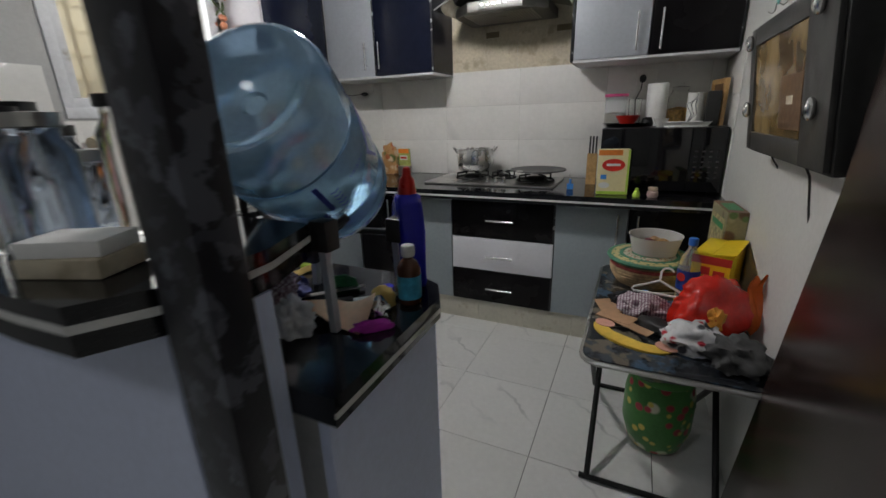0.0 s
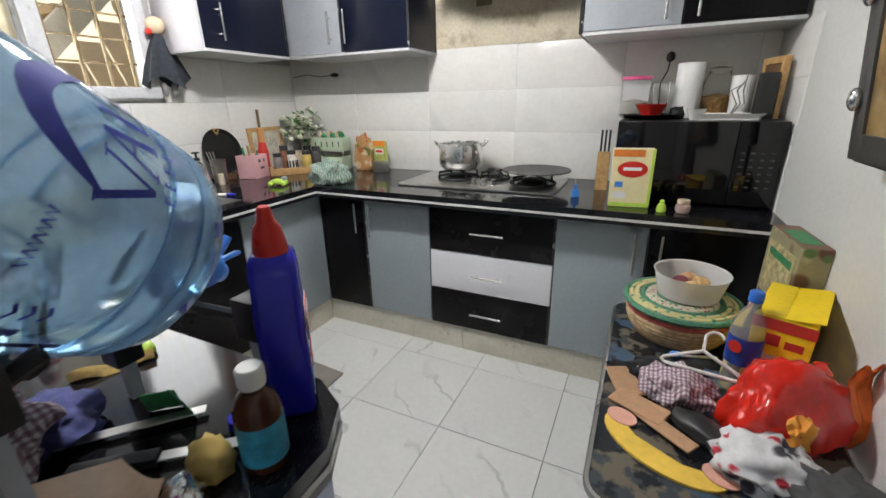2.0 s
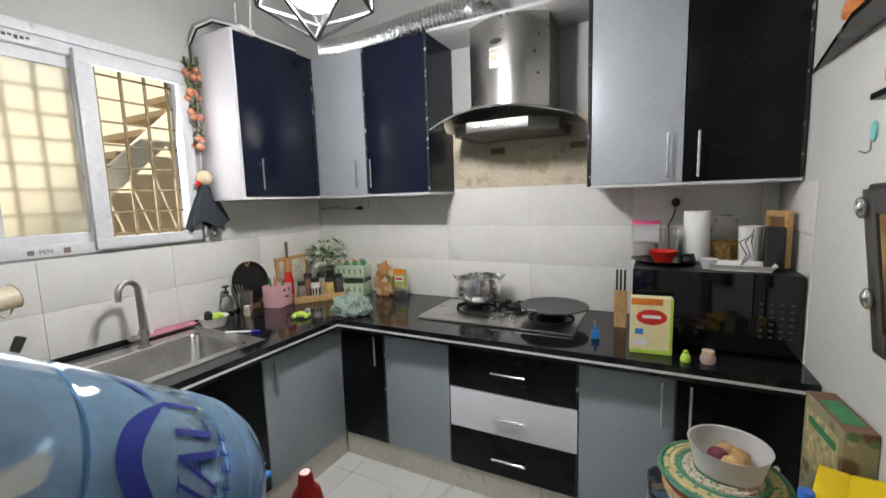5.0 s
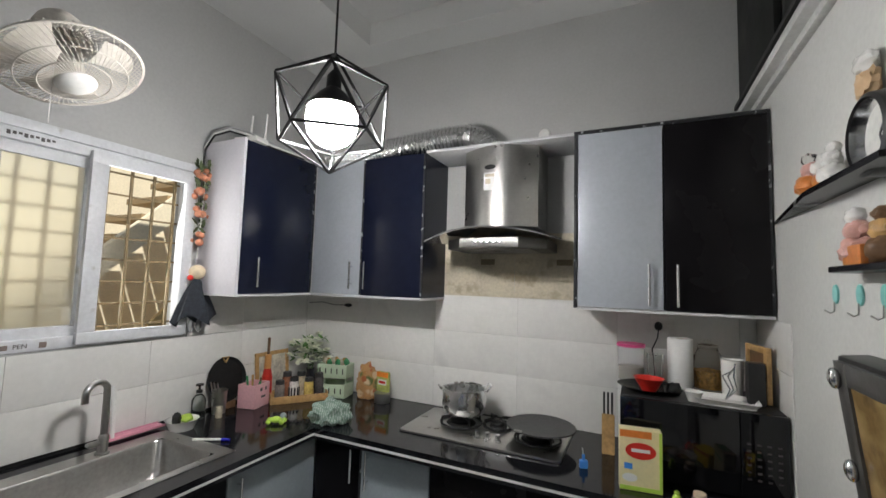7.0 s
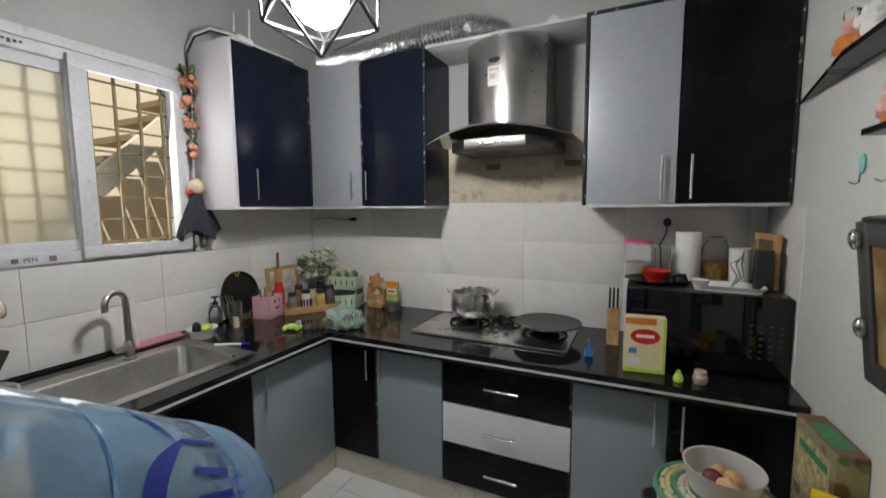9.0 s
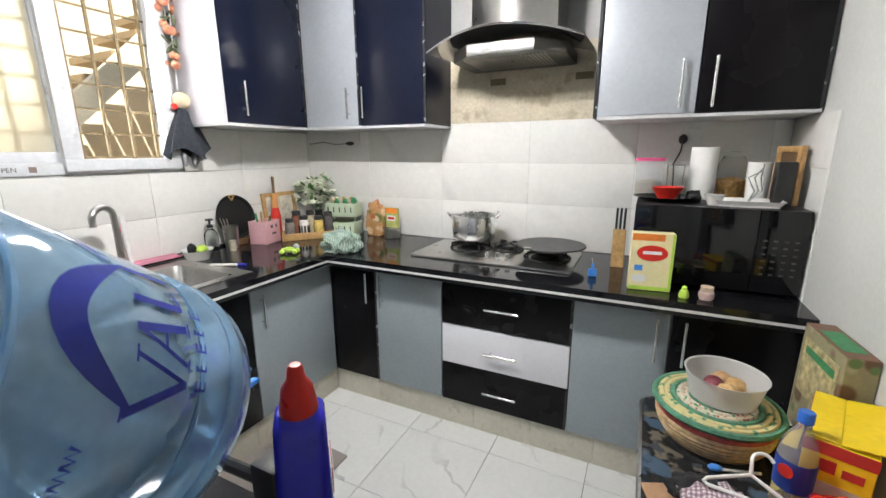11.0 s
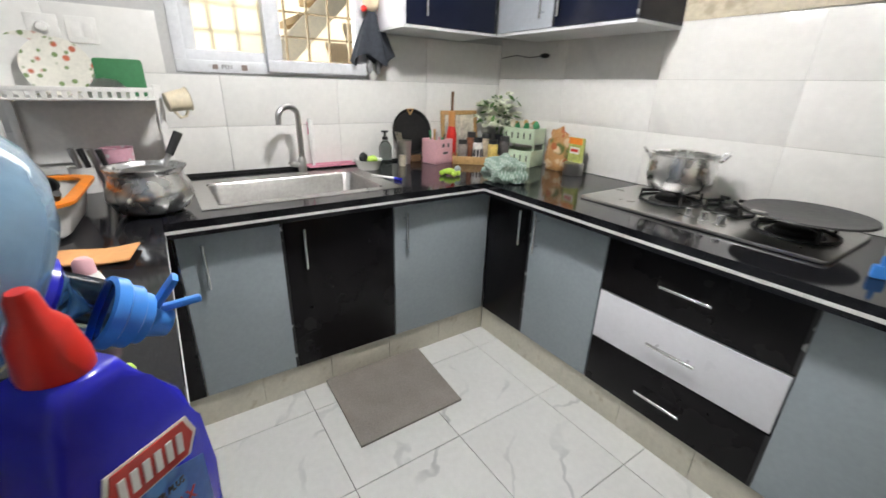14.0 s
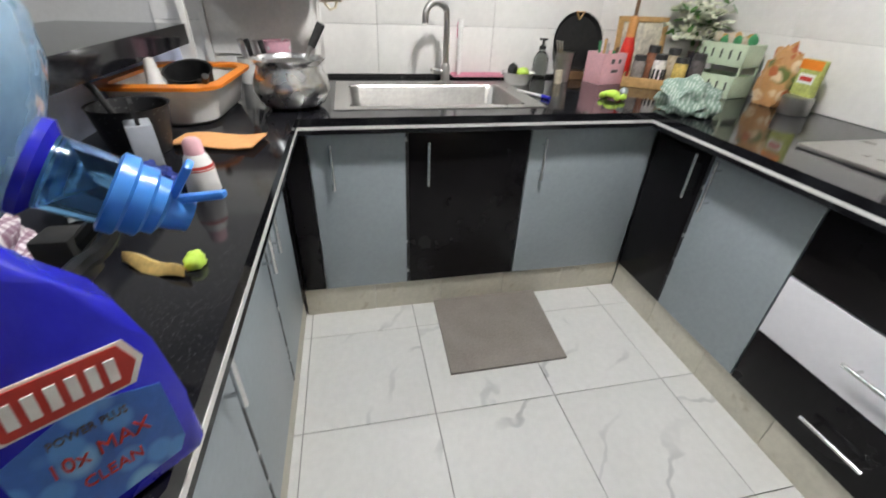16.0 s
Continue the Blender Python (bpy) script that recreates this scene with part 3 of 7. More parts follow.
sash(WY0 + 0.045, 3.53, XW - 0.05, XW - 0.022, "fixed sash with frosted glass")
boxes("sash", [((XW + 0.0125, 3.475, WZ1 - 0.075), (XW + 0.04, WY1 - 0.005, WZ1 - 0.02)), ((XW + 0.0125, 3.475, WZ0 + 0.012), (XW + 0.04, WY1 - 0.005, WZ0 + 0.065)), ((XW + 0.0125, 3.475, WZ0 + 0.065), (XW + 0.04, 3.545, WZ1 - 0.075)), ((XW + 0.0125, WY1 - 0.06, WZ0 + 0.065), (XW + 0.04, WY1 - 0.005, WZ1 - 0.075))], UPVC, win, "sliding sash", 0.004)
pane = boxes("pane", [((XW - 0.038, WY0 + 0.09, WZ0 + 0.09), (XW - 0.034, 3.49, WZ1 - 0.095))], clear("frosted_glass", (0.95, 0.98, 0.97), 0.55, 1.2), win, "frosted pane")
pane.visible_shadow = False
LETTER = mat("dark_letters", (0.10, 0.09, 0.09), 0.6)
text("lettering", "PEN", 0.026, pose(XW + 0.0135, 3.30, WZ0 + 0.024, 90, 0, 90), LETTER, win, "dark printed letters")
boxes("print_bar", [((XW + 0.0125, 3.19 + 0.018 * k, WZ1 - 0.035 + 0.004 * (k % 3)), (XW + 0.0135, 3.202 + 0.018 * k, WZ1 - 0.018)) for k in range(9)], LETTER, win, "dark printed marks")
boxes("print_bar", [((XW + 0.0125, 3.36, WZ0 + 0.012), (XW + 0.0135, 3.385, WZ0 + 0.036)), ((XW + 0.0125, 3.24, WZ0 + 0.014), (XW + 0.0135, 3.262, WZ0 + 0.034))], mat("red_print", (0.22, 0.17, 0.15), 0.6), win)
grille = thing("window_grille", (XW - 0.11, 0, 0), "brown painted iron grille outside the window", "grille")
RUST = mat("brown_grille_paint", (0.26, 0.19, 0.10), 0.6, vary=0.2, scale=30)
for k in range(8):
    y = WY0 + 0.06 + k * 0.112
    bm = bmesh.new()
    bm_box(bm, (-0.006, y - 0.006, WZ0 + 0.001), (0.006, y + 0.006, WZ1 - 0.001))
    part("upright_bar", bm, RUST, grille)
for k in range(8):
    z = WZ0 + 0.07 + k * 0.112
    bm = bmesh.new()
    bm_box(bm, (-0.011, WY0 + 0.001, z - 0.005), (-0.0065, WY1 - 0.001, z + 0.005))
    part("cross_bar", bm, RUST, grille)
# neighbouring house across a narrow yard, with an outside stair
OUT = mat("sunlit_cream_render", (0.82, 0.74, 0.56), 0.8, vary=0.10, scale=3)
solid("backdrop_wall", (-4.75, 0.0, -1), (-4.6, 8.5, 2.9), OUT, "cream rendered wall of the neighbouring house", "house wall")
solid("ground_outside", (-60, -60, -0.3), (XW - 0.151, 60, -0.2), mat("pale_concrete", (0.55, 0.52, 0.46), 0.85), "pale concrete yard", "ground")
stair = thing("outside_stair", (-3.9, -0.25, 0.72), "cream concrete stair outside the window", "stairs")
# treads of the cream stair carry their shade as a darker brown colour
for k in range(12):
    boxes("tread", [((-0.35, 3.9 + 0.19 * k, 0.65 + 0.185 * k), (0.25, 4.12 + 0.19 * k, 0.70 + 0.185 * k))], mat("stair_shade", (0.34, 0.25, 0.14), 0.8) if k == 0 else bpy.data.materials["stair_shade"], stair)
bm = bmesh.new()
bm_slab(bm, [(3.75, 0.30), (3.75, 0.52), (6.2, 2.9), (6.2, 2.68)], -0.03, 0.03, 0, 1, Matrix(((0, 0, 1, 0.28), (1, 0, 0, 0), (0, 1, 0, 0), (0, 0, 0, 1))))
part("string", bm, OUT, stair, "sloping stair string")
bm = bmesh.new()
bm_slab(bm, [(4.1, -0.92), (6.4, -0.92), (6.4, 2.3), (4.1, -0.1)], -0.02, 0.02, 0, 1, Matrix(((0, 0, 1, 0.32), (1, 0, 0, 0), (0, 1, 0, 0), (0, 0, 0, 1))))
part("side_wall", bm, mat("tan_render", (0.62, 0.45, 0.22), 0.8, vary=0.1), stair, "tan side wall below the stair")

# ---------------------------------------------------------------- sink and tap
sink = thing("sink", (0, 0, CZ), "stainless steel sink set in the granite worktop", "sink")
bm = bmesh.new()
t = 0.003
bx0, bx1, by0, by1, bz = SX0 + 0.075, SX1 - 0.03, SY0 + 0.04, SY1 - 0.055, -0.165
for lo, hi in (((SX0 - 0.015, SY0 - 0.015, 0.0005), (bx0, SY1 + 0.015, t)), ((bx1, SY0 - 0.015, 0.0005), (SX1 + 0.015, SY1 + 0.015, t)), ((bx0, SY0 - 0.015, 0.0005), (bx1, by0, t)), ((bx0, by1, 0.0005), (bx1, SY1 + 0.015, t))):
    bm_box(bm, lo, hi)
part("rim", bm, STEEL, sink)
bm = bmesh.new()
ring = lambda d, z: [bm.verts.new((x, y, z)) for x, y in rounded(bx0 + d, by0 + d, bx1 - d, by1 - d, 0.045, 4)]
rs = [ring(-0.0, 0.0028), ring(0.006, -0.006), ring(0.014, bz + 0.03), ring(0.035, bz)]
for a, b in zip(rs, rs[1:]):
    for k in range(len(a)):
        q = (k + 1) % len(a)
        bm.faces.new((a[k], a[q], b[q], b[k]))
bm.faces.new(rs[-1])
part("bowl", bm, mat("brushed_bowl_steel", (0.40, 0.39, 0.37), 0.32, 1.0, vary=0.12, scale=10, bump=0.04), sink)
bm = bmesh.new()
bm_lathe(bm, [(0.0, bz + 0.004), (0.03, bz + 0.004), (0.042, bz + 0.001)], 20, pose((bx0 + bx1) / 2, (by0 + by1) / 2, 0))
part("drain", bm, CHROME, sink)
tap = thing("tap", (-2.195, 3.55, CZ + 0.003), "stainless steel swan-neck kitchen tap", "tap")
bm = bmesh.new()
bm_lathe(bm, [(0.0, 0.0), (0.028, 0.0), (0.028, 0.006), (0.02, 0.012), (0.02, 0.075), (0.014, 0.085), (0.0, 0.085)], 20)
part("base", bm, STEEL, tap)
bm = bmesh.new()
bm_tube(bm, [(0, 0, 0.08), (0, 0, 0.24)] + [Vector((0.02 - 0.02 * math.cos(radians(a)), -0.05 * (1 - math.cos(radians(a))), 0.275 + 0.045 * math.sin(radians(a)))) for a in range(15, 181, 15)] + [(0.04, -0.10, 0.245)], 0.0135, 12)
part("spout", bm, STEEL, tap)
bm = bmesh.new()
bm_tube(bm, [(0, -0.015, 0.05), (0.0, -0.05, 0.052), (0.012, -0.065, 0.06)], [0.014, 0.013, 0.008], 12)
part("lever", bm, STEEL, tap)

PINK = mat("pink_plastic", (0.75, 0.10, 0.28), 0.35, vary=0.08)
PALE_PINK = mat("pale_pink_plastic", (0.78, 0.45, 0.48), 0.4, vary=0.08)
RED = mat("red_plastic", (0.62, 0.03, 0.02), 0.3, vary=0.08)
BLUE = mat("blue_plastic", (0.02, 0.02, 0.42), 0.26, vary=0.06)
SKYBLUE = mat("sky_blue_plastic", (0.06, 0.26, 0.72), 0.3, vary=0.06)
LIME = mat("lime_plastic", (0.50, 0.72, 0.10), 0.4, vary=0.08)
ORANGE = mat("orange_plastic", (0.85, 0.26, 0.03), 0.35, vary=0.08)
YELLOW = mat("yellow_card", (0.85, 0.60, 0.02), 0.4, vary=0.08, scale=10)
BLACK_PL = mat("black_plastic", (0.02, 0.02, 0.02), 0.4, vary=0.2)
WOOD = mat("light_wood", (0.52, 0.32, 0.13), 0.5, vary=0.22, scale=16, bump=0.1)
DARKWOOD = mat("dark_wood", (0.16, 0.09, 0.045), 0.5, vary=0.25, scale=14, bump=0.1)
WHITE_CER = mat("white_ceramic", (0.78, 0.77, 0.74), 0.15, vary=0.04)
PAPER = mat("white_paper", (0.80, 0.80, 0.78), 0.9, vary=0.04, scale=12, bump=0.15)
GLASS = clear("clear_glass", (0.96, 0.98, 0.97), 0.02, 1.3)
PLAST_CLEAR = clear("clear_plastic", (0.86, 0.88, 0.90), 0.12, 1.22, 0.8)
GREEN_CARD = mat("green_print", (0.05, 0.25, 0.10), 0.5, vary=0.25, scale=25)
MINT = mat("mint_enamel", (0.55, 0.66, 0.48), 0.4, vary=0.08)
FOIL = mat("crinkled_foil", (0.75, 0.75, 0.75), 0.22, 1.0, vary=0.1, scale=60, bump=0.6)

scr = thing("cleaning_brush", (-2.30, 3.60, CZ + 0.0145), "pink scrubbing brush leaning on the wall", "brush")
bm = bmesh.new()
bm_tube(bm, [(0.0, 0.04, 0.0), (-0.02, 0.045, 0.12), (-0.045, 0.05, 0.24)], [0.008, 0.012, 0.014], 8)
part("stick", bm, PLASTIC_W, scr, "white stick")
bm = bmesh.new()
bm_box(bm, (-0.055, 0.035, 0.16), (-0.038, 0.06, 0.23), 0.006)
part("head", bm, PINK, scr)
tr = thing("soap_tray", (-2.31, 3.74, CZ + 0.0145), "narrow pink plastic tray behind the tap", "tray")
boxes("base", [((-0.035, -0.13, 0), (0.035, 0.13, 0.006))], mat("faded_pink", (0.74, 0.30, 0.40), 0.5), tr, "", 0.002)
boxes("lip", [((-0.035, -0.13, 0.006), (-0.03, 0.13, 0.012)), ((0.03, -0.13, 0.006), (0.035, 0.13, 0.012))], bpy.data.materials["faded_pink"], tr, "", 0.001)


def lathe_thing(name, at, prof, material, label, category, part_name="body", seg=28, **kw):
    th = thing(name, at, label, category, **kw)
    bm = bmesh.new()
    bm_lathe(bm, prof, seg)
    part(part_name, bm, material, th)
    return th


def lathe_part(name, prof, material, parent, label="", seg=28, m=None):
    bm = bmesh.new()
    bm_lathe(bm, prof, seg, m)
    return part(name, bm, material, parent, label)


def vessel(r0, r1, h, t=0.003, foot=0.0):
    """Profile of an open pot or bowl, with an inside."""
    return [(0, foot), (r0, foot), (r1, h), (r1 + 0.003, h + 0.002), (r1 - t, h), (r0 - t, foot + t), (0, foot + t)]


W = CZ + 0.0006
b = lathe_thing("soap_bowl", (-2.20, 3.905, W), vessel(0.055, 0.076, 0.05), WHITE_CER, "white bowl with a green scouring sponge", "bowl")
bm = bmesh.new()
bm_ball(bm, (0.0, 0.02, 0.05), 0.035, 2, (1, 1, 0.6), 0.3, 2)
part("sponge", bm, LIME, b, "pale green sponge")
bm = bmesh.new()
bm_ball(bm, (-0.005, -0.025, 0.055), 0.03, 2, (0.7, 0.8, 1.2), 0.5, 5)
part("scourer", bm, IRON, b, "dark steel scourer")
b = lathe_thing("soap_bottle", (-2.285, 4.05, W), [(0, 0), (0.034, 0), (0.036, 0.01), (0.036, 0.10), (0.022, 0.125), (0.014, 0.13), (0.014, 0.14), (0, 0.14)], clear("milky_bottle", (0.8, 0.85, 0.83), 0.2, 1.3), "clear pump bottle with a black top", "bottle")
lathe_part("pump", [(0.016, 0.14), (0.016, 0.155), (0.006, 0.158), (0.006, 0.18), (0.02, 0.18), (0.02, 0.188), (0, 0.188)], BLACK_PL, b, "black pump top")
b = lathe_thing("steel_cup", (-2.27, 4.165, W), vessel(0.036, 0.042, 0.13), STEEL, "stainless steel cup holding spoons", "cup")
for k in range(3):
    bm = bmesh.new()
    bm_tube(bm, [(0.01 * k - 0.01, 0, 0.01), (0.03 * k - 0.03, -0.04, 0.18)], 0.004, 6)
    part("spoon", bm, STEEL, b)
b = lathe_thing("small_jar", (-2.20, 4.115, W), [(0, 0), (0.018, 0), (0.018, 0.06), (0, 0.06)], CARD, "small tan spice jar", "jar")
lid = thing("griddle_pan", (-2.318, 4.245, W), "round black griddle pan leaning on the tiles", "pan")
bm = bmesh.new()
bm_lathe(bm, [(0, 0), (0.115, 0), (0.128, 0.016), (0.131, 0.016), (0.119, -0.004), (0, -0.004)], 36, pose(-0.008, 0, 0.172, 0, 78, 0))
part("pan", bm, IRON, lid)
bm = bmesh.new()
bm_box(bm, (-0.045, -0.05, 0), (0.03, 0.05, 0.042), 0.004)
part("rest", bm, DARKWOOD, lid)
bm = bmesh.new()
bm_tube(bm, [(-0.02, 0.0, 0.27), (-0.022, -0.02, 0.30), (-0.022, 0.02, 0.30), (-0.02, 0, 0.27)], 0.006, 8)
part("loop", bm, WOOD, lid)
pk = thing("utensil_box", (-2.215, 4.36, W), "pale pink utensil box with a cut-out smile", "utensil holder", rz=12)
bm = bmesh.new()
for lo, hi in (((-0.06, -0.07, 0), (0.06, 0.07, 0.004)), ((-0.06, -0.07, 0), (-0.055, 0.07, 0.14)), ((0.055, -0.07, 0), (0.06, 0.07, 0.14)), ((-0.06, -0.07, 0), (0.06, -0.065, 0.14)), ((-0.06, 0.065, 0), (0.06, 0.07, 0.14))):
    bm_box(bm, lo, hi, 0.001)
part("box", bm, PALE_PINK, pk)
boxes("cut_out", [((0.0595, -0.02, 0.095), (0.0606, 0.0, 0.115)), ((0.0595, 0.025, 0.095), (0.0606, 0.04, 0.115)), ((0.0595, -0.01, 0.055), (0.0606, 0.03, 0.068))], LETTER, pk, "dark cut-outs")
for k, m_ in enumerate((GREEN_CARD, DARKWOOD, STEEL, GREEN_CARD, WOOD)):
    bm = bmesh.new()
    a = k * 1.3
    bm_tube(bm, [(0.02 * math.cos(a), 0.03 * math.sin(a), 0.01), (0.04 * math.cos(a), 0.05 * math.sin(a), 0.15 + 0.012 * k)], [0.004, 0.007], 7)
    part("utensil", bm, m_, pk)
sc = lathe_thing("sauce_bottle", (-2.235, 4.475, W), [(0, 0), (0.03, 0), (0.032, 0.01), (0.032, 0.15), (0.022, 0.20), (0.018, 0.21), (0, 0.21)], RED, "red sauce bottle with a tan label and dark top", "bottle")
lathe_part("neck_label", [(0.021, 0.205), (0.021, 0.29), (0.0, 0.30)], mat("tan_label", (0.62, 0.30, 0.10), 0.5), sc, "tan neck")
lathe_part("stopper", [(0.008, 0.295), (0.009, 0.40), (0, 0.405)], DARKWOOD, sc, "dark stick top")
pf = thing("picture_frame", (-2.30, 4.60, W), "wooden frame leaning in the corner behind jars", "picture frame", m=pose(-2.315, 4.60, W, 0, -6, 0))
boxes("frame", [((0, -0.14, 0), (0.015, 0.14, 0.025)), ((0, -0.14, 0.265), (0.015, 0.14, 0.29)), ((0, -0.14, 0.025), (0.015, -0.115, 0.265)), ((0, 0.115, 0.025), (0.015, 0.14, 0.265))], WOOD, pf, "", 0.003)
boxes("picture", [((0.002, -0.115, 0.025), (0.008, 0.115, 0.265))], mat("faded_print", (0.62, 0.58, 0.48), 0.6, vary=0.35, scale=14), pf, "pale faded print")
tray = thing("wooden_tray", (-2.08, 4.60, W), "light wooden tray holding spice jars", "tray", rz=52)
boxes("base", [((-0.17, -0.07, 0), (0.17, 0.07, 0.008))], WOOD, tray, "", 0.002)
boxes("side", [((-0.17, -0.075, 0.0), (0.17, -0.068, 0.045))], WOOD, tray, "", 0.002)
boxes("side", [((-0.17, 0.068, 0.0), (0.17, 0.075, 0.045))], WOOD, tray, "", 0.002)
boxes("end", [((-0.177, -0.075, 0.0), (-0.17, 0.075, 0.055))], WOOD, tray, "", 0.002)
boxes("end", [((0.17, -0.075, 0.0), (0.177, 0.075, 0.055))], WOOD, tray, "", 0.002)
for k, (dx, dy, h, col) in enumerate(((-0.12, -0.02, 0.125, (0.25, 0.22, 0.2)), (-0.03, 0.0, 0.135, (0.75, 0.72, 0.68)), (0.06, -0.02, 0.13, (0.65, 0.48, 0.14)), (0.13, 0.01, 0.15, (0.10, 0.09, 0.09)), (-0.07, 0.04, 0.165, (0.28, 0.12, 0.07)), (0.02, 0.045, 0.16, (0.5, 0.42, 0.3)))):
    p = pose(-2.08, 4.60, W + 0.0085, 0, 0, 52) @ Vector((dx, dy, 0))
    j = lathe_thing("spice_jar", tuple(p), [(0, 0), (0.028, 0), (0.03, 0.006), (0.03, h * 0.78), (0.024, h * 0.86), (0, h * 0.86)], mat("spice_fill", col, 0.25, vary=0.3, scale=30), "small spice jar with a dark lid on the tray", "jar", group="spice jars")
    lathe_part("lid", [(0.027, h * 0.84), (0.027, h), (0.024, h + 0.004), (0, h + 0.004)], BLACK_PL, j, "dark lid")
    if k == 1:
        for q in range(10):
            a = q * 0.628
            boxes("stripe", [((0.0302 * math.cos(a) - 0.004, 0.0302 * math.sin(a) - 0.004, 0.006), (0.0302 * math.cos(a) + 0.004, 0.0302 * math.sin(a) + 0.004, 0.075))], BLACK_PL, j)
# tiered mint box with small hooks
tb = thing("tiered_box", (-1.95, 4.80, W), "two-tier mint green box with dark fork hooks", "storage box", rz=12)
for z in (0.0, 0.125):
    bm = bmesh.new()
    d = 0.02 if z else 0.0
    for lo, hi in (((-0.11, -0.07 + d, z), (0.11, 0.07, z + 0.006)), ((-0.11, -0.07 + d, z), (0.11, -0.062 + d, z + 0.09)), ((-0.11, 0.062, z), (0.11, 0.07, z + 0.09)), ((-0.11, -0.07 + d, z), (-0.102, 0.07, z + 0.09)), ((0.102, -0.07 + d, z), (0.11, 0.07, z + 0.09))):
        bm_box(bm, lo, hi, 0.002)
    ti = part("tier", bm, MINT, tb)
    for k in range(5):
        bm = bmesh.new()
        x = -0.085 + 0.042 * k
        bm_tube(bm, [(x, -0.0725 + d, z + 0.03), (x, -0.074 + d, z + 0.065)], 0.0035, 6)
        part("fork", bm, BLACK_PL, ti)
for x in (-0.106, 0.106):
    for y in (-0.05, 0.066):
        boxes("post", [((x - 0.004, y - 0.004, 0.09), (x + 0.004, y + 0.004, 0.125))], MINT, tb)
for k in range(9):
    bm = bmesh.new()
    bm_ball(bm, (-0.085 + 0.021 * k, 0.01 * math.sin(k * 2.1) + 0.01, 0.225 + 0.008 * math.cos(k * 1.7)), 0.021, 2, (1, 0.8, 1.2), 0.3, k)
    part("packet", bm, (CARD, mat("tea_packet", (0.45, 0.28, 0.08), 0.5, vary=0.3, scale=25), GREEN_CARD)[k % 3] if k != 4 else WOOD, tb)


def crumple(name, at, size, material, label, category, amp=0.35, seed=1.0, rz=0.0, sub=4, freq=2.6):
    """Crumpled cloth or bag: an uneven folded lump that rests on its support."""
    th = thing(name, at, label, category, rz=rz)
    bm = bmesh.new()
    vs = bmesh.ops.create_icosphere(bm, subdivisions=sub, radius=1.0)["verts"]
    for v in vs:
        d = v.co.normalized()
        k = 1 + amp * noise.noise(d * freq + Vector((seed, 2 * seed, 0))) + amp * 0.45 * noise.noise(d * freq * 2.7 + Vector((0, seed, seed)))
        k += amp * 0.3 * abs(noise.noise(d * freq * 5 + Vector((seed, 0, 0))))
        v.co = Vector((d.x * size[0], d.y * size[1], max(-0.55, d.z) * size[2])) * k
    lo = min(v.co.z for v in vs)
    for v in vs:
        v.co.z = max(v.co.z - lo - 0.15 * size[2], 0.0008)
    part("folds", bm, material, th, "", 70)
    return th


CHECK_G = checked("green_check_cloth", (0.40, 0.47, 0.41), (0.13, 0.22, 0.17), 26)
crumple("kitchen_cloth", (-1.61, 4.36, W), (0.10, 0.075, 0.075), CHECK_G, "crumpled green checked kitchen cloth on the worktop", "cloth", 0.4, 3, 20)
lt = thing("toy_frog", (-1.85, 4.20, W), "small lime green plastic toy", "toy", rz=30)
bm = bmesh.new()
bm_ball(bm, (0, 0, 0.022), 0.022, 2, (1.5, 1, 0.8))
part("body", bm, LIME, lt)
for x, y in ((-0.04, 0.02), (-0.035, -0.02), (0.04, 0.018), (0.035, -0.022)):
    bm = bmesh.new()
    bm_ball(bm, (x, y, 0.014), 0.014, 2)
    part("wheel", bm, LIME, lt)
bm = bmesh.new()
bm_ball(bm, (0.03, 0.03, 0.032), 0.018, 2)
part("cap", bm, GREY_LAM, lt, "grey knob")
pen = thing("marker_pen", (-1.93, 3.875, W + 0.007), "white marker pen with a blue cap", "pen", rz=28)
bm = bmesh.new()
bm_tube(bm, [(-0.085, 0, 0), (0.05, 0, 0)], 0.0065, 10)
part("barrel", bm, PLASTIC_W, pen)
bm = bmesh.new()
bm_tube(bm, [(0.05, 0, 0), (0.09, 0, 0)], 0.0072, 10)
part("cap", bm, BLUE, pen, "blue cap")
# flowers in a dark vase
va = lathe_thing("flower_vase", (-2.20, 4.83, W), [(0, 0), (0.035, 0), (0.045, 0.04), (0.035, 0.10), (0.025, 0.13), (0.03, 0.15), (0.024, 0.15), (0, 0.10)], mat("dark_vase", (0.03, 0.03, 0.035), 0.2), "dark vase of white artificial flowers", "vase")
LEAF = mat("leaf_green", (0.09, 0.20, 0.05), 0.55, vary=0.35, scale=20)
PETAL = mat("cream_petal", (0.84, 0.86, 0.70), 0.7, vary=0.15, scale=30)
rnd = random.Random(4)
bml, bmp = bmesh.new(), bmesh.new()
for k in range(150):
    a, e, r = rnd.uniform(0, 6.28), rnd.uniform(-0.2, 1.3), rnd.uniform(0.04, 0.155)
    c = Vector((r * math.cos(a) * math.cos(e) * 1.1, r * math.sin(a) * math.cos(e) * 1.1, 0.22 + r * math.sin(e) * 1.2))
    if k % 5 < 2:
        m_ = Matrix.Translation(c) @ Euler((rnd.uniform(-1, 1), rnd.uniform(-1, 1), a)).to_matrix().to_4x4()
        bm_slab(bml, [(0.03, 0), (0.01, 0.011), (-0.02, 0.006), (-0.02, -0.006), (0.01, -0.011)], 0, 0.001, 0, 1, m_)
    else:
        for q in range(5):
            m_ = Matrix.Translation(c) @ Euler((rnd.uniform(-0.6, 0.6), rnd.uniform(-0.6, 0.2), q * 1.257)).to_matrix().to_4x4()
            bm_slab(bmp, [(0.003, 0), (0.018, 0.015), (0.034, 0), (0.018, -0.015)], 0, 0.001, 0, 1, m_)
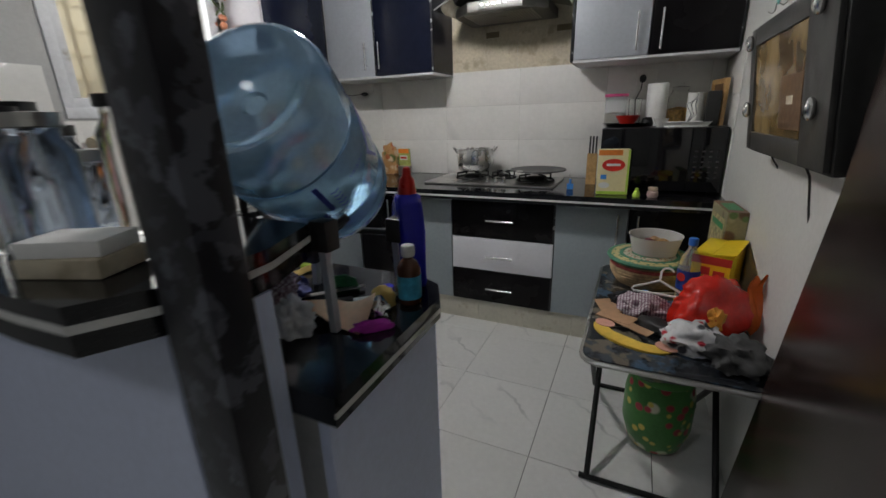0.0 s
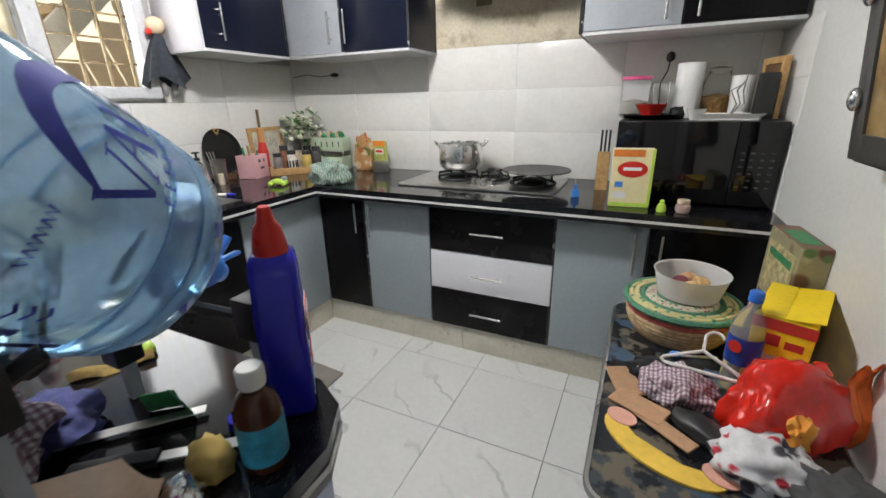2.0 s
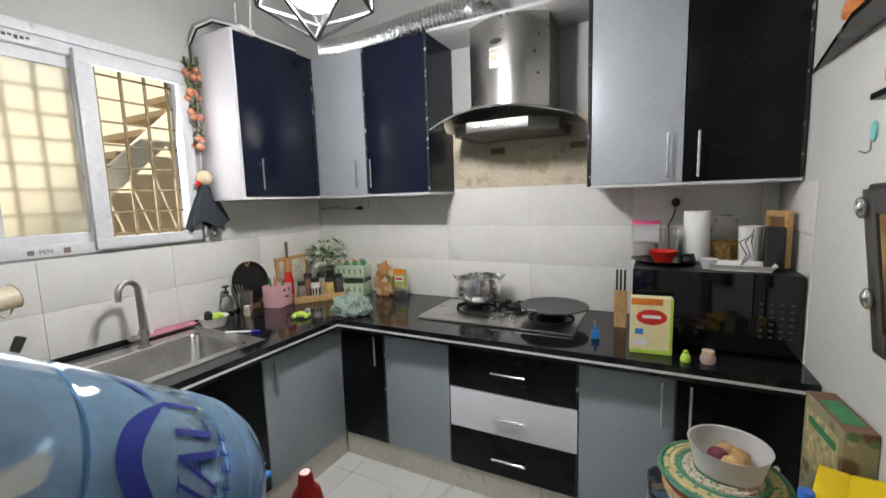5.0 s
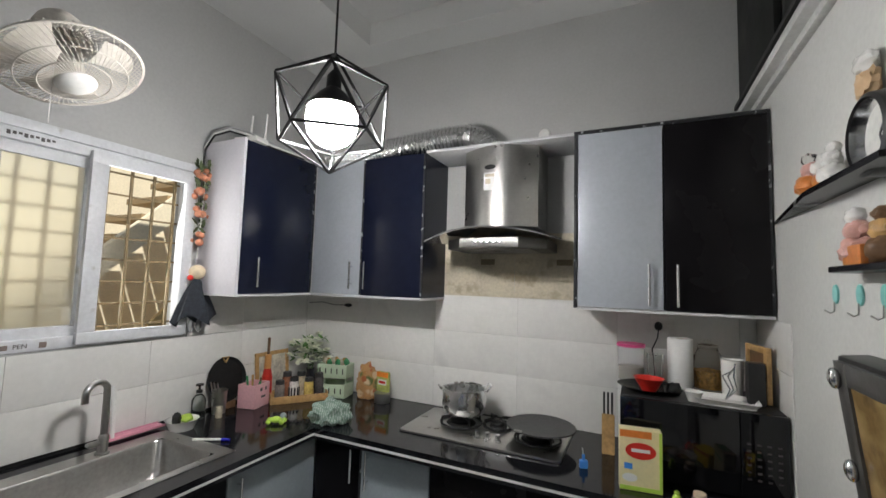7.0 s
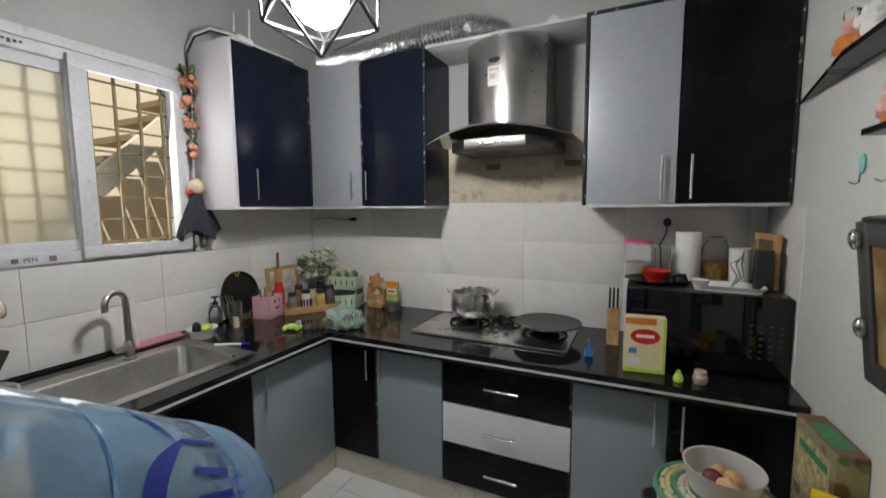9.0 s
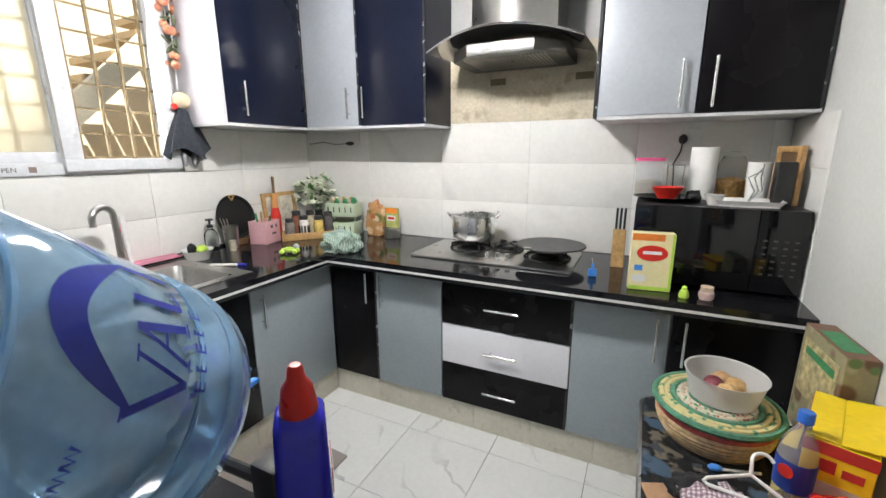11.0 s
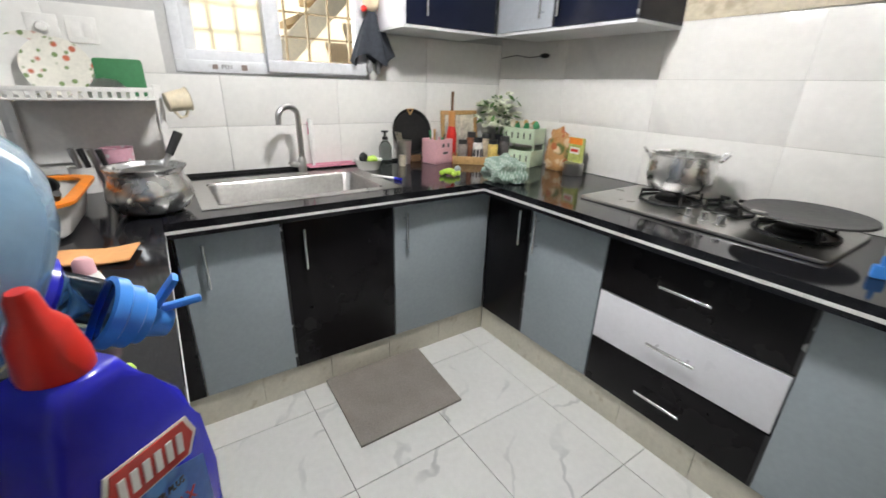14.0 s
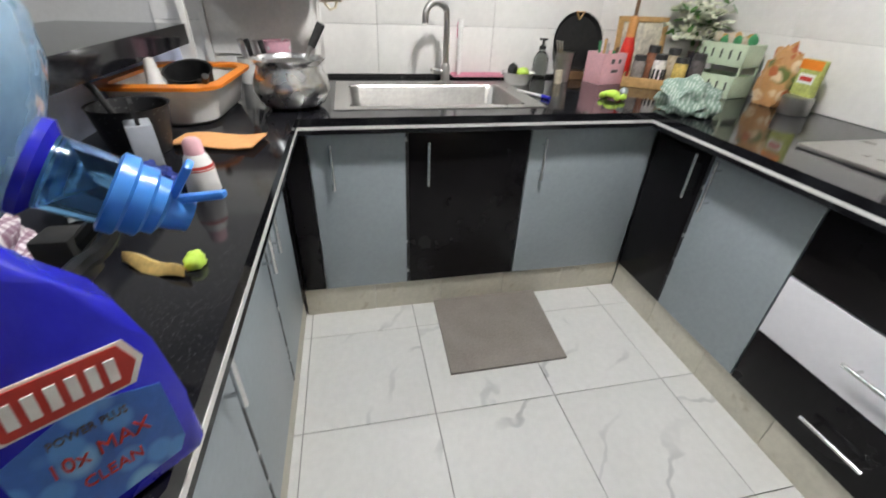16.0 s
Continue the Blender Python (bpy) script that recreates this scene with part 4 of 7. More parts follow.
tagged(part("leaves", bml, LEAF, va), kind="stuff")
tagged(part("blossom", bmp, PETAL, va), kind="stuff")
bm = bmesh.new()
for k in range(7):
    bm_tube(bm, [(0, 0, 0.1), (0.03 * math.cos(k), 0.03 * math.sin(k), 0.2)], 0.002, 5)
part("stems", bm, LEAF, va)
crumple("snack_bag", (-1.72, 4.86, W), (0.075, 0.045, 0.15), patterned("printed_snack_bag", (0.50, 0.27, 0.11), [(0.12, 0.15, 0.04), (0.66, 0.50, 0.32), (0.42, 0.12, 0.04)], 9, 0.36, 0.3), "crumpled brown and green printed snack bag against the tiles", "bag", 0.26, 7, freq=4.5)
tin = lathe_thing("sweet_tin", (-1.575, 4.83, W), [(0, 0), (0.05, 0), (0.052, 0.004), (0.052, 0.05), (0.054, 0.052), (0.054, 0.062), (0.05, 0.066), (0, 0.066)], STEEL, "round steel tin with a packet on it", "tin")
pkx = thing("masala_packet", (-1.575, 4.835, W + 0.0665), "orange and green foil packet standing on a tin", "packet", rz=-8)
bm = bmesh.new()
bm_box(bm, (-0.05, -0.012, 0), (0.05, 0.012, 0.13), 0.008)
part("pouch", bm, mat("green_orange_foil", (0.45, 0.50, 0.15), 0.3, vary=0.3, scale=16), pkx)
boxes("band", [((-0.049, -0.0135, 0.095), (0.049, -0.011, 0.128))], ORANGE, pkx, "orange top band")
boxes("label", [((-0.035, -0.0138, 0.045), (0.035, -0.012, 0.08))], PAPER, pkx, "pale label")
boxes("label_mark", [((-0.028, -0.0145, 0.055), (0.028, -0.0136, 0.07))], RED, pkx, "red mark")

# ---------------------------------------------------------------- hob and what stands on it
hob = thing("gas_hob", (0, 0, W), "stainless steel three-burner gas hob", "hob")
bm = bmesh.new()
bm_slab(bm, rounded(-1.215, 4.44, -0.372, 4.88, 0.02, 3), 0, 0.012, 0.004)
part("plate", bm, STEEL, hob)
for k, (x, y, r) in enumerate(((-0.96, 4.70, 0.06), (-0.755, 4.745, 0.035), (-0.52, 4.66, 0.06))):
    bm = bmesh.new()
    bm_lathe(bm, [(0, 0.012), (r * 1.4, 0.012), (r * 1.3, 0.018), (r, 0.02), (r, 0.032), (r * 0.85, 0.038), (0, 0.038)], 24, pose(x, y, 0))
    part("burner", bm, IRON, hob)
    R = 0.105 if r > 0.05 else 0.075
    bm = bmesh.new()
    for a in (45, 135, 225, 315):
        d = Vector((math.cos(radians(a)), math.sin(radians(a)), 0))
        c = Vector((x, y, 0))
        bm_tube(bm, [c + d * R * 1.1 + Vector((0, 0, 0.012)), c + d * R * 1.1 + Vector((0, 0, 0.052)), c + d * R * 0.35 + Vector((0, 0, 0.058))], 0.007, 6)
    bm_tube(bm, arc((x, y, 0.018), R * 1.1, 0, 360, 20, "xy"), 0.006, 6)
    part("pan_support", bm, IRON, hob)
for k in range(3):
    bm = bmesh.new()
    bm_lathe(bm, [(0, 0.012), (0.020, 0.012), (0.020, 0.018), (0.014, 0.020), (0.013, 0.045), (0.010, 0.048), (0, 0.048)], 16, pose(-0.80 + 0.055 * k, 4.53 - 0.004 * k, 0))
    part("knob", bm, CHROME, hob)
PT = W + 0.066
pot = thing("cooking_pot", (-0.945, 4.705, PT), "beaten aluminium pot with two loop handles on the hob", "pot", rz=35)
lathe_part("body", [(0, 0), (0.098, 0), (0.115, 0.012), (0.126, 0.05), (0.124, 0.10), (0.118, 0.135), (0.126, 0.142), (0.122, 0.143), (0.113, 0.136), (0.118, 0.10), (0.12, 0.05), (0.1, 0.006), (0, 0.006)], ALU, pot, "", 40)
for sgn in (-1, 1):
    bm = bmesh.new()
    bm_tube(bm, [(sgn * 0.12, -0.03, 0.12), (sgn * 0.145, -0.03, 0.15), (sgn * 0.15, 0, 0.155), (sgn * 0.145, 0.03, 0.15), (sgn * 0.12, 0.03, 0.12)], 0.0055, 8)
    part("handle", bm, ALU, pot)
taw = thing("griddle", (-0.505, 4.66, PT - 0.004), "dark flat iron griddle on the hob", "griddle")
lathe_part("disc", [(0, 0.004), (0.10, 0.006), (0.168, 0.018), (0.175, 0.020), (0.172, 0.026), (0.10, 0.012), (0, 0.010)], mat("seasoned_iron", (0.055, 0.055, 0.055), 0.45, 0.3, vary=0.3, scale=14, bump=0.1), taw, "", 48)
bm = bmesh.new()
bm_box(bm, (-0.10, -0.165, 0.024), (-0.06, -0.145, 0.032), 0.003)
part("clip", bm, STEEL, taw, "bright rim clip")

# ---------------------------------------------------------------- extractor hood, duct, router
hood = thing("extractor_hood", (-0.755, 0, 0), "curved glass and steel extractor hood over the hob", "extractor hood")
bm = bmesh.new()
bm_sheet(bm, 24, 1, lambda u, v: (-0.215 + 0.43 * u, 4.70 - 0.09 * math.sin(math.pi * u), 2.0 + 0.453 * v))
for x in (-0.215, 0.215):
    bm_sheet(bm, 1, 1, lambda u, v: (x, 4.70 + (YH - 0.004 - 4.70) * u, 2.0 + 0.453 * v))
part("chimney", bm, STEEL, hood, "brushed steel chimney", 60)
bm = bmesh.new()
fn = lambda k: lambda u, v: (-0.37 + 0.74 * u, (YH - 0.02) * (1 - v) + v * (4.50 - 0.10 * math.sin(math.pi * u)), 1.985 + k - 0.06 * (2 * u - 1) ** 2 - 0.02 * v)
bm_sheet(bm, 28, 10, fn(0.0))
bm_sheet(bm, 28, 10, fn(0.008))
bm_sheet(bm, 28, 1, lambda u, v: (-0.37 + 0.74 * u, 4.50 - 0.10 * math.sin(math.pi * u) - 0.001, 1.965 + 0.008 * v - 0.06 * (2 * u - 1) ** 2))
part("glass_canopy", bm, clear("smoked_glass", (0.30, 0.32, 0.34), 0.04, 1.35, 0.85), hood, "dark curved glass canopy", 60)
bm = bmesh.new()
bm_tube(bm, [(-0.37 + 0.74 * k / 28, 4.498 - 0.10 * math.sin(math.pi * k / 28), 1.969 - 0.06 * (2 * k / 28 - 1) ** 2) for k in range(29)], 0.005, 8)
part("rim", bm, CHROME, hood, "bright canopy rim")
bm = bmesh.new()
bm_slab(bm, [(-0.28, YH - 0.03), (-0.28, 4.62), (-0.16, 4.50), (0.16, 4.50), (0.28, 4.62), (0.28, YH - 0.03)], 1.87, 1.925, 0.006)
part("filter_box", bm, mat("dull_steel", (0.13, 0.128, 0.12), 0.38, 0.9), hood, "steel filter box")
bm = bmesh.new()
for k in range(22):
    bm_box(bm, (-0.20 + 0.0185 * k, 4.56, 1.865), (-0.19 + 0.0185 * k, 4.84, 1.8695))
tagged(part("filter_slats", bm, STEEL, hood), kind="stuff")
bm = bmesh.new()
for k in range(5):
    bm_box(bm, (-0.085 + 0.034 * k, 4.4965, 1.895), (-0.063 + 0.034 * k, 4.4995, 1.908), 0.001)
part("buttons", bm, CHROME, hood, "row of bright buttons")
bm = bmesh.new()
bm_slab(bm, [(0.034 * math.cos(radians(a)), 0.014 * math.sin(radians(a))) for a in range(0, 360, 20)], 0, 0.0015, 0, 1, pose(-0.035, 4.612, 2.33, 90, 0, -6))
part("badge", bm, BLACK_PL, hood, "oval maker's badge")
boxes("sticker", [((-0.07, 4.609, 2.20), (0.0, 4.6125, 2.30))], PAPER, hood, "pale energy sticker")
boxes("sticker_print", [((-0.062, 4.6080, 2.275), (-0.01, 4.6088, 2.29)), ((-0.06, 4.6080, 2.235), (-0.03, 4.6088, 2.262))], CARD, hood)
duct = thing("foil_duct", (0, 0, 0), "crinkled aluminium foil duct on the cabinets", "duct")
bm = bmesh.new()
path, rad = [], []
for k in range(110):
    u = k / 109
    if u < 0.22:
        a = u / 0.22 * math.pi / 2
        p = Vector((-0.87 - 0.11 * (1 - math.cos(a)), 4.80, 2.472 + 0.10 * math.sin(a)))
    else:
        p = Vector((-0.98 - (u - 0.22) / 0.78 * 1.10, 4.80 + 0.01 * math.sin(u * 9), 2.572 + 0.02 * math.sin(u * 6)))
    path.append(p)
    rad.append(0.075 + (0.006 if k % 2 else -0.004) + 0.003 * noise.noise(Vector((k * 0.7, 0, 0))))
bm_tube(bm, path, rad, 18)
part("hose", bm, FOIL, duct, "", 20)
rt = thing("wifi_router", (-2.10, 4.13, U1 + 0.0045), "white router with two aerials on the wall cabinet", "router", rz=8)
bm = bmesh.new()
bm_box(bm, (-0.08, -0.05, 0), (0.08, 0.05, 0.03), 0.006)
part("case", bm, PLASTIC_W, rt)
for x in (-0.045, 0.06):
    bm = bmesh.new()
    bm_tube(bm, [(x, 0.04, 0.02), (x + 0.004, 0.045, 0.19)], [0.007, 0.005], 8)
    part("aerial", bm, PLASTIC_W, rt)
cb = thing("cable_bundle", (0, 0, 0), "grey cables looped beside the wall cabinet", "cable")
for k, m_ in enumerate((IRON, PLASTIC_W, mat("grey_cable", (0.3, 0.3, 0.3), 0.6))):
    bm = bmesh.new()
    q = 0.012 * k
    bm_tube(bm, [(XW + 0.006, 4.03, 2.33 + q), (XW + 0.02, 4.02, 2.42 + q), (XW + 0.08, 4.03, 2.50 + q), (XW + 0.17, 4.06, 2.525 + q), (XW + 0.26, 4.12, 2.50 + q), (-2.06, 4.25, U1 + 0.012 + q), (-2.05, 4.50, U1 + 0.012 + q)], 0.006, 7)
    part("cable", bm, m_, cb)
sk = thing("wall_socket", (-0.56, YH - 0.0005, 2.60), "round white cable outlet on the wall", "socket")
lathe_part("plate", [(0, 0.012), (0.03, 0.012), (0.036, 0.006), (0.036, 0)], PLASTIC_W, sk, "", 20, pose(0, 0, 0, 90, 0, 0))
cam_ = thing("wall_bracket", (-1.955, YH - 0.013, 1.495), "small black fitting with a cable on the tiles", "fitting")
bm = bmesh.new()
bm_ball(bm, (0, -0.02, 0), 0.02, 2, (1.7, 1, 0.7))
part("body", bm, BLACK_PL, cam_)
bm = bmesh.new()
bm_tube(bm, [(-0.03, -0.012, 0), (-0.14, -0.005, -0.005), (-0.25, -0.004, 0.012), (-0.38, -0.004, 0.0)], 0.0025, 6)
part("cable", bm, BLACK_PL, cam_)
boxes("plate", [((0.03, -0.012, 0.01), (0.075, -0.001, 0.075))], PLASTIC_W, cam_, "small white plate", 0.002)

# ---------------------------------------------------------------- pendant lamp
pend = thing("pendant_lamp", tuple(LAMP), "black geometric wire pendant lamp with a lit bulb", "lamp")
R = 0.212
ico = [Vector((0, 0, R))] + [Vector((R * 0.894 * math.cos(radians(72 * k + 20)), R * 0.894 * math.sin(radians(72 * k + 20)), R * 0.447)) for k in range(5)] + \
      [Vector((R * 0.894 * math.cos(radians(72 * k + 56)), R * 0.894 * math.sin(radians(72 * k + 56)), -R * 0.447)) for k in range(5)] + [Vector((0, 0, -R))]
for a in range(12):
    for b in range(a):
        if (ico[a] - ico[b]).length < R * 1.1:
            bm = bmesh.new()
            bm_tube(bm, [ico[a], ico[b]], 0.0058, 4)
            part("cage_bar", bm, IRON, pend)
# bulb made larger than life, its shape standing in for the glare
bm = bmesh.new()
bm_lathe(bm, [(0, -0.125), (0.03, -0.119), (0.058, -0.103), (0.08, -0.075), (0.088, -0.04), (0.086, -0.005), (0.076, 0.018), (0, 0.018)], 24)
part("bulb", bm, emit("lit_bulb", (1.0, 0.99, 0.985), BULB_STRENGTH), pend, "glowing white bulb")
# socket widened to an added cone that holds back the bulb's upward light
lathe_part("socket", [(0, 0.0185), (0.078, 0.0185), (0.086, 0.010), (0.087, 0.016), (0.074, 0.034), (0.046, 0.066), (0.026, 0.085), (0.024, 0.13), (0.01, 0.15), (0, 0.15)], IRON, pend)
bm = bmesh.new()
bm_tube(bm, [(0, 0, 0.15), (0, 0, ZC + 0.158 - LAMP.z)], 0.004, 8)
part("cord", bm, IRON, pend)

# ---------------------------------------------------------------- wall fan
FC = Vector((-1.57, 3.065, 2.288))
fan = thing("wall_fan", (0, 0, 0), "white wall fan with a round wire guard, tilted down", "fan")
FM = look(FC, FC + Vector((0.42, 0.12, -0.95))) @ pose(0, 0, 0, 180, 0, 0)
CREAM = mat("aged_white_plastic", (0.62, 0.58, 0.52), 0.45, vary=0.1)
fr = 0.178
bm = bmesh.new()
for k in range(64):
    a = 2 * math.pi * k / 64
    pts = [Vector((q * math.cos(a + 0.5 * q / fr), q * math.sin(a + 0.5 * q / fr), 0.055 * (1 - (q / fr) ** 3))) for q in (0.04, 0.085, 0.13, 0.165, fr)]
    bm_tube(bm, pts, 0.0012, 4, False)
    pts = [Vector((q * math.cos(a), q * math.sin(a), -0.075 * (1 - (q / fr) ** 4))) for q in (0.05, 0.11, 0.16, fr)]
    bm_tube(bm, pts, 0.0012, 4, False)
bmesh.ops.transform(bm, matrix=FM, verts=bm.verts)
tagged(part("wire_guard", bm, CREAM, fan), kind="stuff")
bm = bmesh.new()
for q, z in ((fr, 0.0), (0.13, 0.034), (0.085, 0.05)):
    bm = bmesh.new()
    bm_tube(bm, arc((0, 0, z), q, 0, 360, 48, "xy"), 0.004 if q == fr else 0.002, 6)
    bmesh.ops.transform(bm, matrix=FM, verts=bm.verts)
    part("guard_ring", bm, CREAM, fan)
lathe_part("centre_cap", [(0, 0.066), (0.04, 0.064), (0.05, 0.056), (0.05, 0.05), (0, 0.05)], PLASTIC_W, fan, "white centre cap", 32, FM)
lathe_part("motor", [(0, -0.17), (0.05, -0.165), (0.07, -0.13), (0.07, -0.08), (0.03, -0.07), (0.03, 0.045), (0, 0.045)], CREAM, fan, "", 24, FM)
for k in range(3):
    bm = bmesh.new()
    bm_sheet(bm, 6, 6, lambda u, v: FM @ Vector(((0.035 + 0.12 * u) * math.cos(2.094 * k + (v - 0.5) * (0.9 + 0.5 * u)), (0.035 + 0.12 * u) * math.sin(2.094 * k + (v - 0.5) * (0.9 + 0.5 * u)), -0.01 + 0.035 * (v - 0.5))))
    part("blade", bm, CREAM, fan)
back = FM @ Vector((0, 0, -0.15))
bm = bmesh.new()
bm_tube(bm, [back, back + Vector((-0.10, 0.02, -0.02)), (XW + 0.09, 2.98, 2.30), (XW + 0.02, 2.97, 2.30)], [0.022, 0.022, 0.025, 0.03], 12)
part("arm", bm, CREAM, fan)
boxes("wall_plate", [((XW + 0.001, 2.91, 2.2), (XW + 0.025, 3.03, 2.40))], CREAM, fan, "", 0.006)
bm = bmesh.new()
bm_tube(bm, [back + Vector((0, 0, -0.05)), back + Vector((0, 0, -0.30))], 0.0015, 5)
part("pull_cord", bm, PLASTIC_W, fan)

# ---------------------------------------------------------------- garland and hanging doll by the window
gar = thing("onion_garland", (XW + 0.055, 4.015, 0), "hanging garland of orange fruits and leaves", "garland")
rnd = random.Random(9)
FRUIT = mat("dried_orange_fruit", (0.58, 0.24, 0.14), 0.45, vary=0.35, scale=30)
for zc in (2.27, 2.16, 2.04, 1.90):
    for k in range(8):
        bm = bmesh.new()
        bm_ball(bm, (rnd.uniform(-0.03, 0.035), rnd.uniform(-0.05, 0.035), zc + rnd.uniform(-0.035, 0.03)), rnd.uniform(0.016, 0.022), 2)
        part("fruit", bm, FRUIT, gar)
bm = bmesh.new()
for k in range(70):
    c = Vector((rnd.uniform(-0.03, 0.03), rnd.uniform(-0.055, 0.04), rnd.choice((2.31, 2.215, 2.10, 1.965)) + rnd.uniform(-0.03, 0.03)))
    bm_slab(bm, [(0.03, 0), (0.01, 0.010), (-0.02, 0.005), (-0.02, -0.005), (0.01, -0.010)], 0, 0.001, 0, 1, Matrix.Translation(c) @ Euler((rnd.uniform(-2, 2), rnd.uniform(-2, 2), rnd.uniform(0, 6))).to_matrix().to_4x4())
tagged(part("leaves", bm, mat("dusty_leaf", (0.10, 0.13, 0.06), 0.7, vary=0.3), gar), kind="stuff")
bm = bmesh.new()
bm_tube(bm, [(0, 0, 2.335), (0.004, -0.01, 2.1), (0, -0.02, 1.75)], 0.003, 6)
part("string", bm, PLASTIC_W, gar)
bm = bmesh.new()
bm_ball(bm, (0, 0, 1.70), 0.042, 3)
def skirt(u, v):
    a = 2 * math.pi * u
    r = 0.014 + 0.10 * v ** 0.8 * (1 + 0.22 * math.sin(5 * a))
    return (max(r * math.cos(a) * 0.5, -0.03), r * math.sin(a), 1.665 - 0.235 * v - 0.03 * v * math.sin(3 * a))
for f in bm.faces:
    f.material_index = 1
bm_sheet(bm, 40, 8, skirt)
n_ = len(bm.faces)
for y in (-0.045, 0.045):
    bm_ball(bm, (0.01, y, 1.667), 0.016, 2)
for f in list(bm.faces)[n_:]:
    f.material_index = 2
n_ = len(bm.faces)
for y in (-0.02, 0.03):
    bm_ball(bm, (0.0, y, 1.40), 0.02, 2, (0.8, 0.8, 1.8))
for f in list(bm.faces)[n_:]:
    f.material_index = 3
bmesh.ops.translate(bm, vec=(XW + 0.062, 4.0, 0), verts=bm.verts[:])
dl = part("cloth_doll", bm, mat("charcoal_cloth", (0.035, 0.04, 0.05), 0.9, vary=0.25))
for m_ in (mat("cream_cloth", (0.70, 0.58, 0.40), 0.9), RED, mat("grey_cloth", (0.28, 0.28, 0.28), 0.9)):
    dl.data.materials.append(m_)
tagged(dl, "small hanging cloth doll in a dark dress", "doll")

# ---------------------------------------------------------------- microwave and the things on it
mw = thing("microwave", (0, 0, W), "black microwave oven with a glossy door", "microwave")
bm = bmesh.new()
bm_box(bm, (-0.125, 4.475, 0.012), (0.455, 4.86, 0.336), 0.006)
part("case", bm, BLACK_PL, mw)
boxes("door", [((-0.125, 4.452, 0.014), (0.30, 4.474, 0.334))], BLACK_GLASS, mw, "black glass door", 0.003)
boxes("control_panel", [((0.303, 4.454, 0.014), (0.455, 4.474, 0.334))], BLACK_GLASS, mw, "", 0.003)
for r in range(6):
    for c_ in range(4):
        boxes("key", [((0.322 + 0.032 * c_, 4.4533, 0.085 + 0.026 * r), (0.335 + 0.032 * c_, 4.4542, 0.092 + 0.026 * r))], mat("grey_print", (0.05, 0.045, 0.045), 0.5) if (r, c_) == (0, 0) else bpy.data.materials["grey_print"], mw)
for x in (-0.09, 0.42):
    for y in (4.51, 4.82):
        boxes("foot", [((x - 0.012, y - 0.012, 0), (x + 0.012, y + 0.012, 0.012))], IRON, mw)
M = W + 0.3368
pl = lathe_thing("black_tray", (-0.015, 4.63, M), [(0, 0), (0.09, 0), (0.125, 0.018), (0.128, 0.02), (0.09, 0.004), (0, 0.004)], BLACK_GLASS, "round dark plate on the microwave", "plate", seg=36)
lathe_thing("red_bowl", (-0.01, 4.595, M + 0.0045), vessel(0.03, 0.062, 0.055), RED, "bright red plastic bowl", "bowl")
j = lathe_thing("plastic_jar", (-0.085, 4.80, M), [(0, 0), (0.055, 0), (0.06, 0.005), (0.062, 0.17), (0, 0.17)], PLAST_CLEAR, "clear plastic jar with a pink lid", "jar")
lathe_part("lid", [(0.066, 0.168), (0.066, 0.182), (0, 0.184)], PINK, j, "pink lid")
lathe_part("contents", [(0, 0.004), (0.052, 0.004), (0.054, 0.07), (0, 0.085)], CARD, j, "tan food inside")
j = lathe_thing("glass_tumbler", (0.02, 4.72, M), vessel(0.03, 0.036, 0.15), GLASS, "tall clear glass tumbler", "glass")
j = lathe_thing("paper_towel_roll", (0.13, 4.78, M), [(0.016, 0), (0.052, 0), (0.054, 0.003), (0.054, 0.225), (0.052, 0.228), (0.016, 0.228), (0.016, 0)], PAPER, "white kitchen paper roll standing upright", "paper towel")
lathe_part("core", [(0.0155, 0.001), (0.0155, 0.2275), (0.013, 0.2275), (0.013, 0.001)], CARD, j, "cardboard core")
j = lathe_thing("small_cup", (0.155, 4.52, M), vessel(0.02, 0.035, 0.04), WHITE_CER, "small white china cup", "cup")
crumple("dark_pouch", (0.09, 4.60, M), (0.03, 0.025, 0.03), IRON, "small dark crumpled pouch", "pouch", 0.4, 4, sub=3)
j = lathe_thing("glass_jar", (0.245, 4.80, M), [(0, 0), (0.055, 0), (0.058, 0.008), (0.058, 0.15), (0.045, 0.175), (0.04, 0.19), (0, 0.19)], GLASS, "glass storage jar half full of nuts", "jar")
lathe_part("lid", [(0.043, 0.19), (0.043, 0.205), (0.015, 0.21), (0.015, 0.225), (0, 0.225)], GLASS, j)
lathe_part("contents", [(0, 0.006), (0.05, 0.006), (0.052, 0.085), (0, 0.10)], mat("nuts", (0.5, 0.28, 0.09), 0.7, vary=0.4, scale=60, bump=0.5), j, "tan nuts")
dish = thing("white_dish", (0.27, 4.545, M), "shallow white rectangular dish", "dish", rz=-4)
bm = bmesh.new()
bm_slab(bm, rounded(-0.10, -0.06, 0.10, 0.06, 0.02, 3), 0, 0.006)
part("base", bm, WHITE_CER, dish)
bm = bmesh.new()
o, i_ = rounded(-0.115, -0.075, 0.115, 0.075, 0.025, 4), rounded(-0.10, -0.06, 0.10, 0.06, 0.02, 4)
a_ = [bm.verts.new((x, y, 0.024)) for x, y in o]
b_ = [bm.verts.new((x, y, 0.006)) for x, y in i_]
for k in range(len(a_)):
    bm.faces.new((a_[k], a_[(k + 1) % len(a_)], b_[(k + 1) % len(a_)], b_[k]))
part("rim", bm, WHITE_CER, dish)
mug = lathe_thing("white_mug", (0.315, 4.66, M), vessel(0.037, 0.042, 0.165), WHITE_CER, "tall white mug beside the jar", "mug")
bm = bmesh.new()
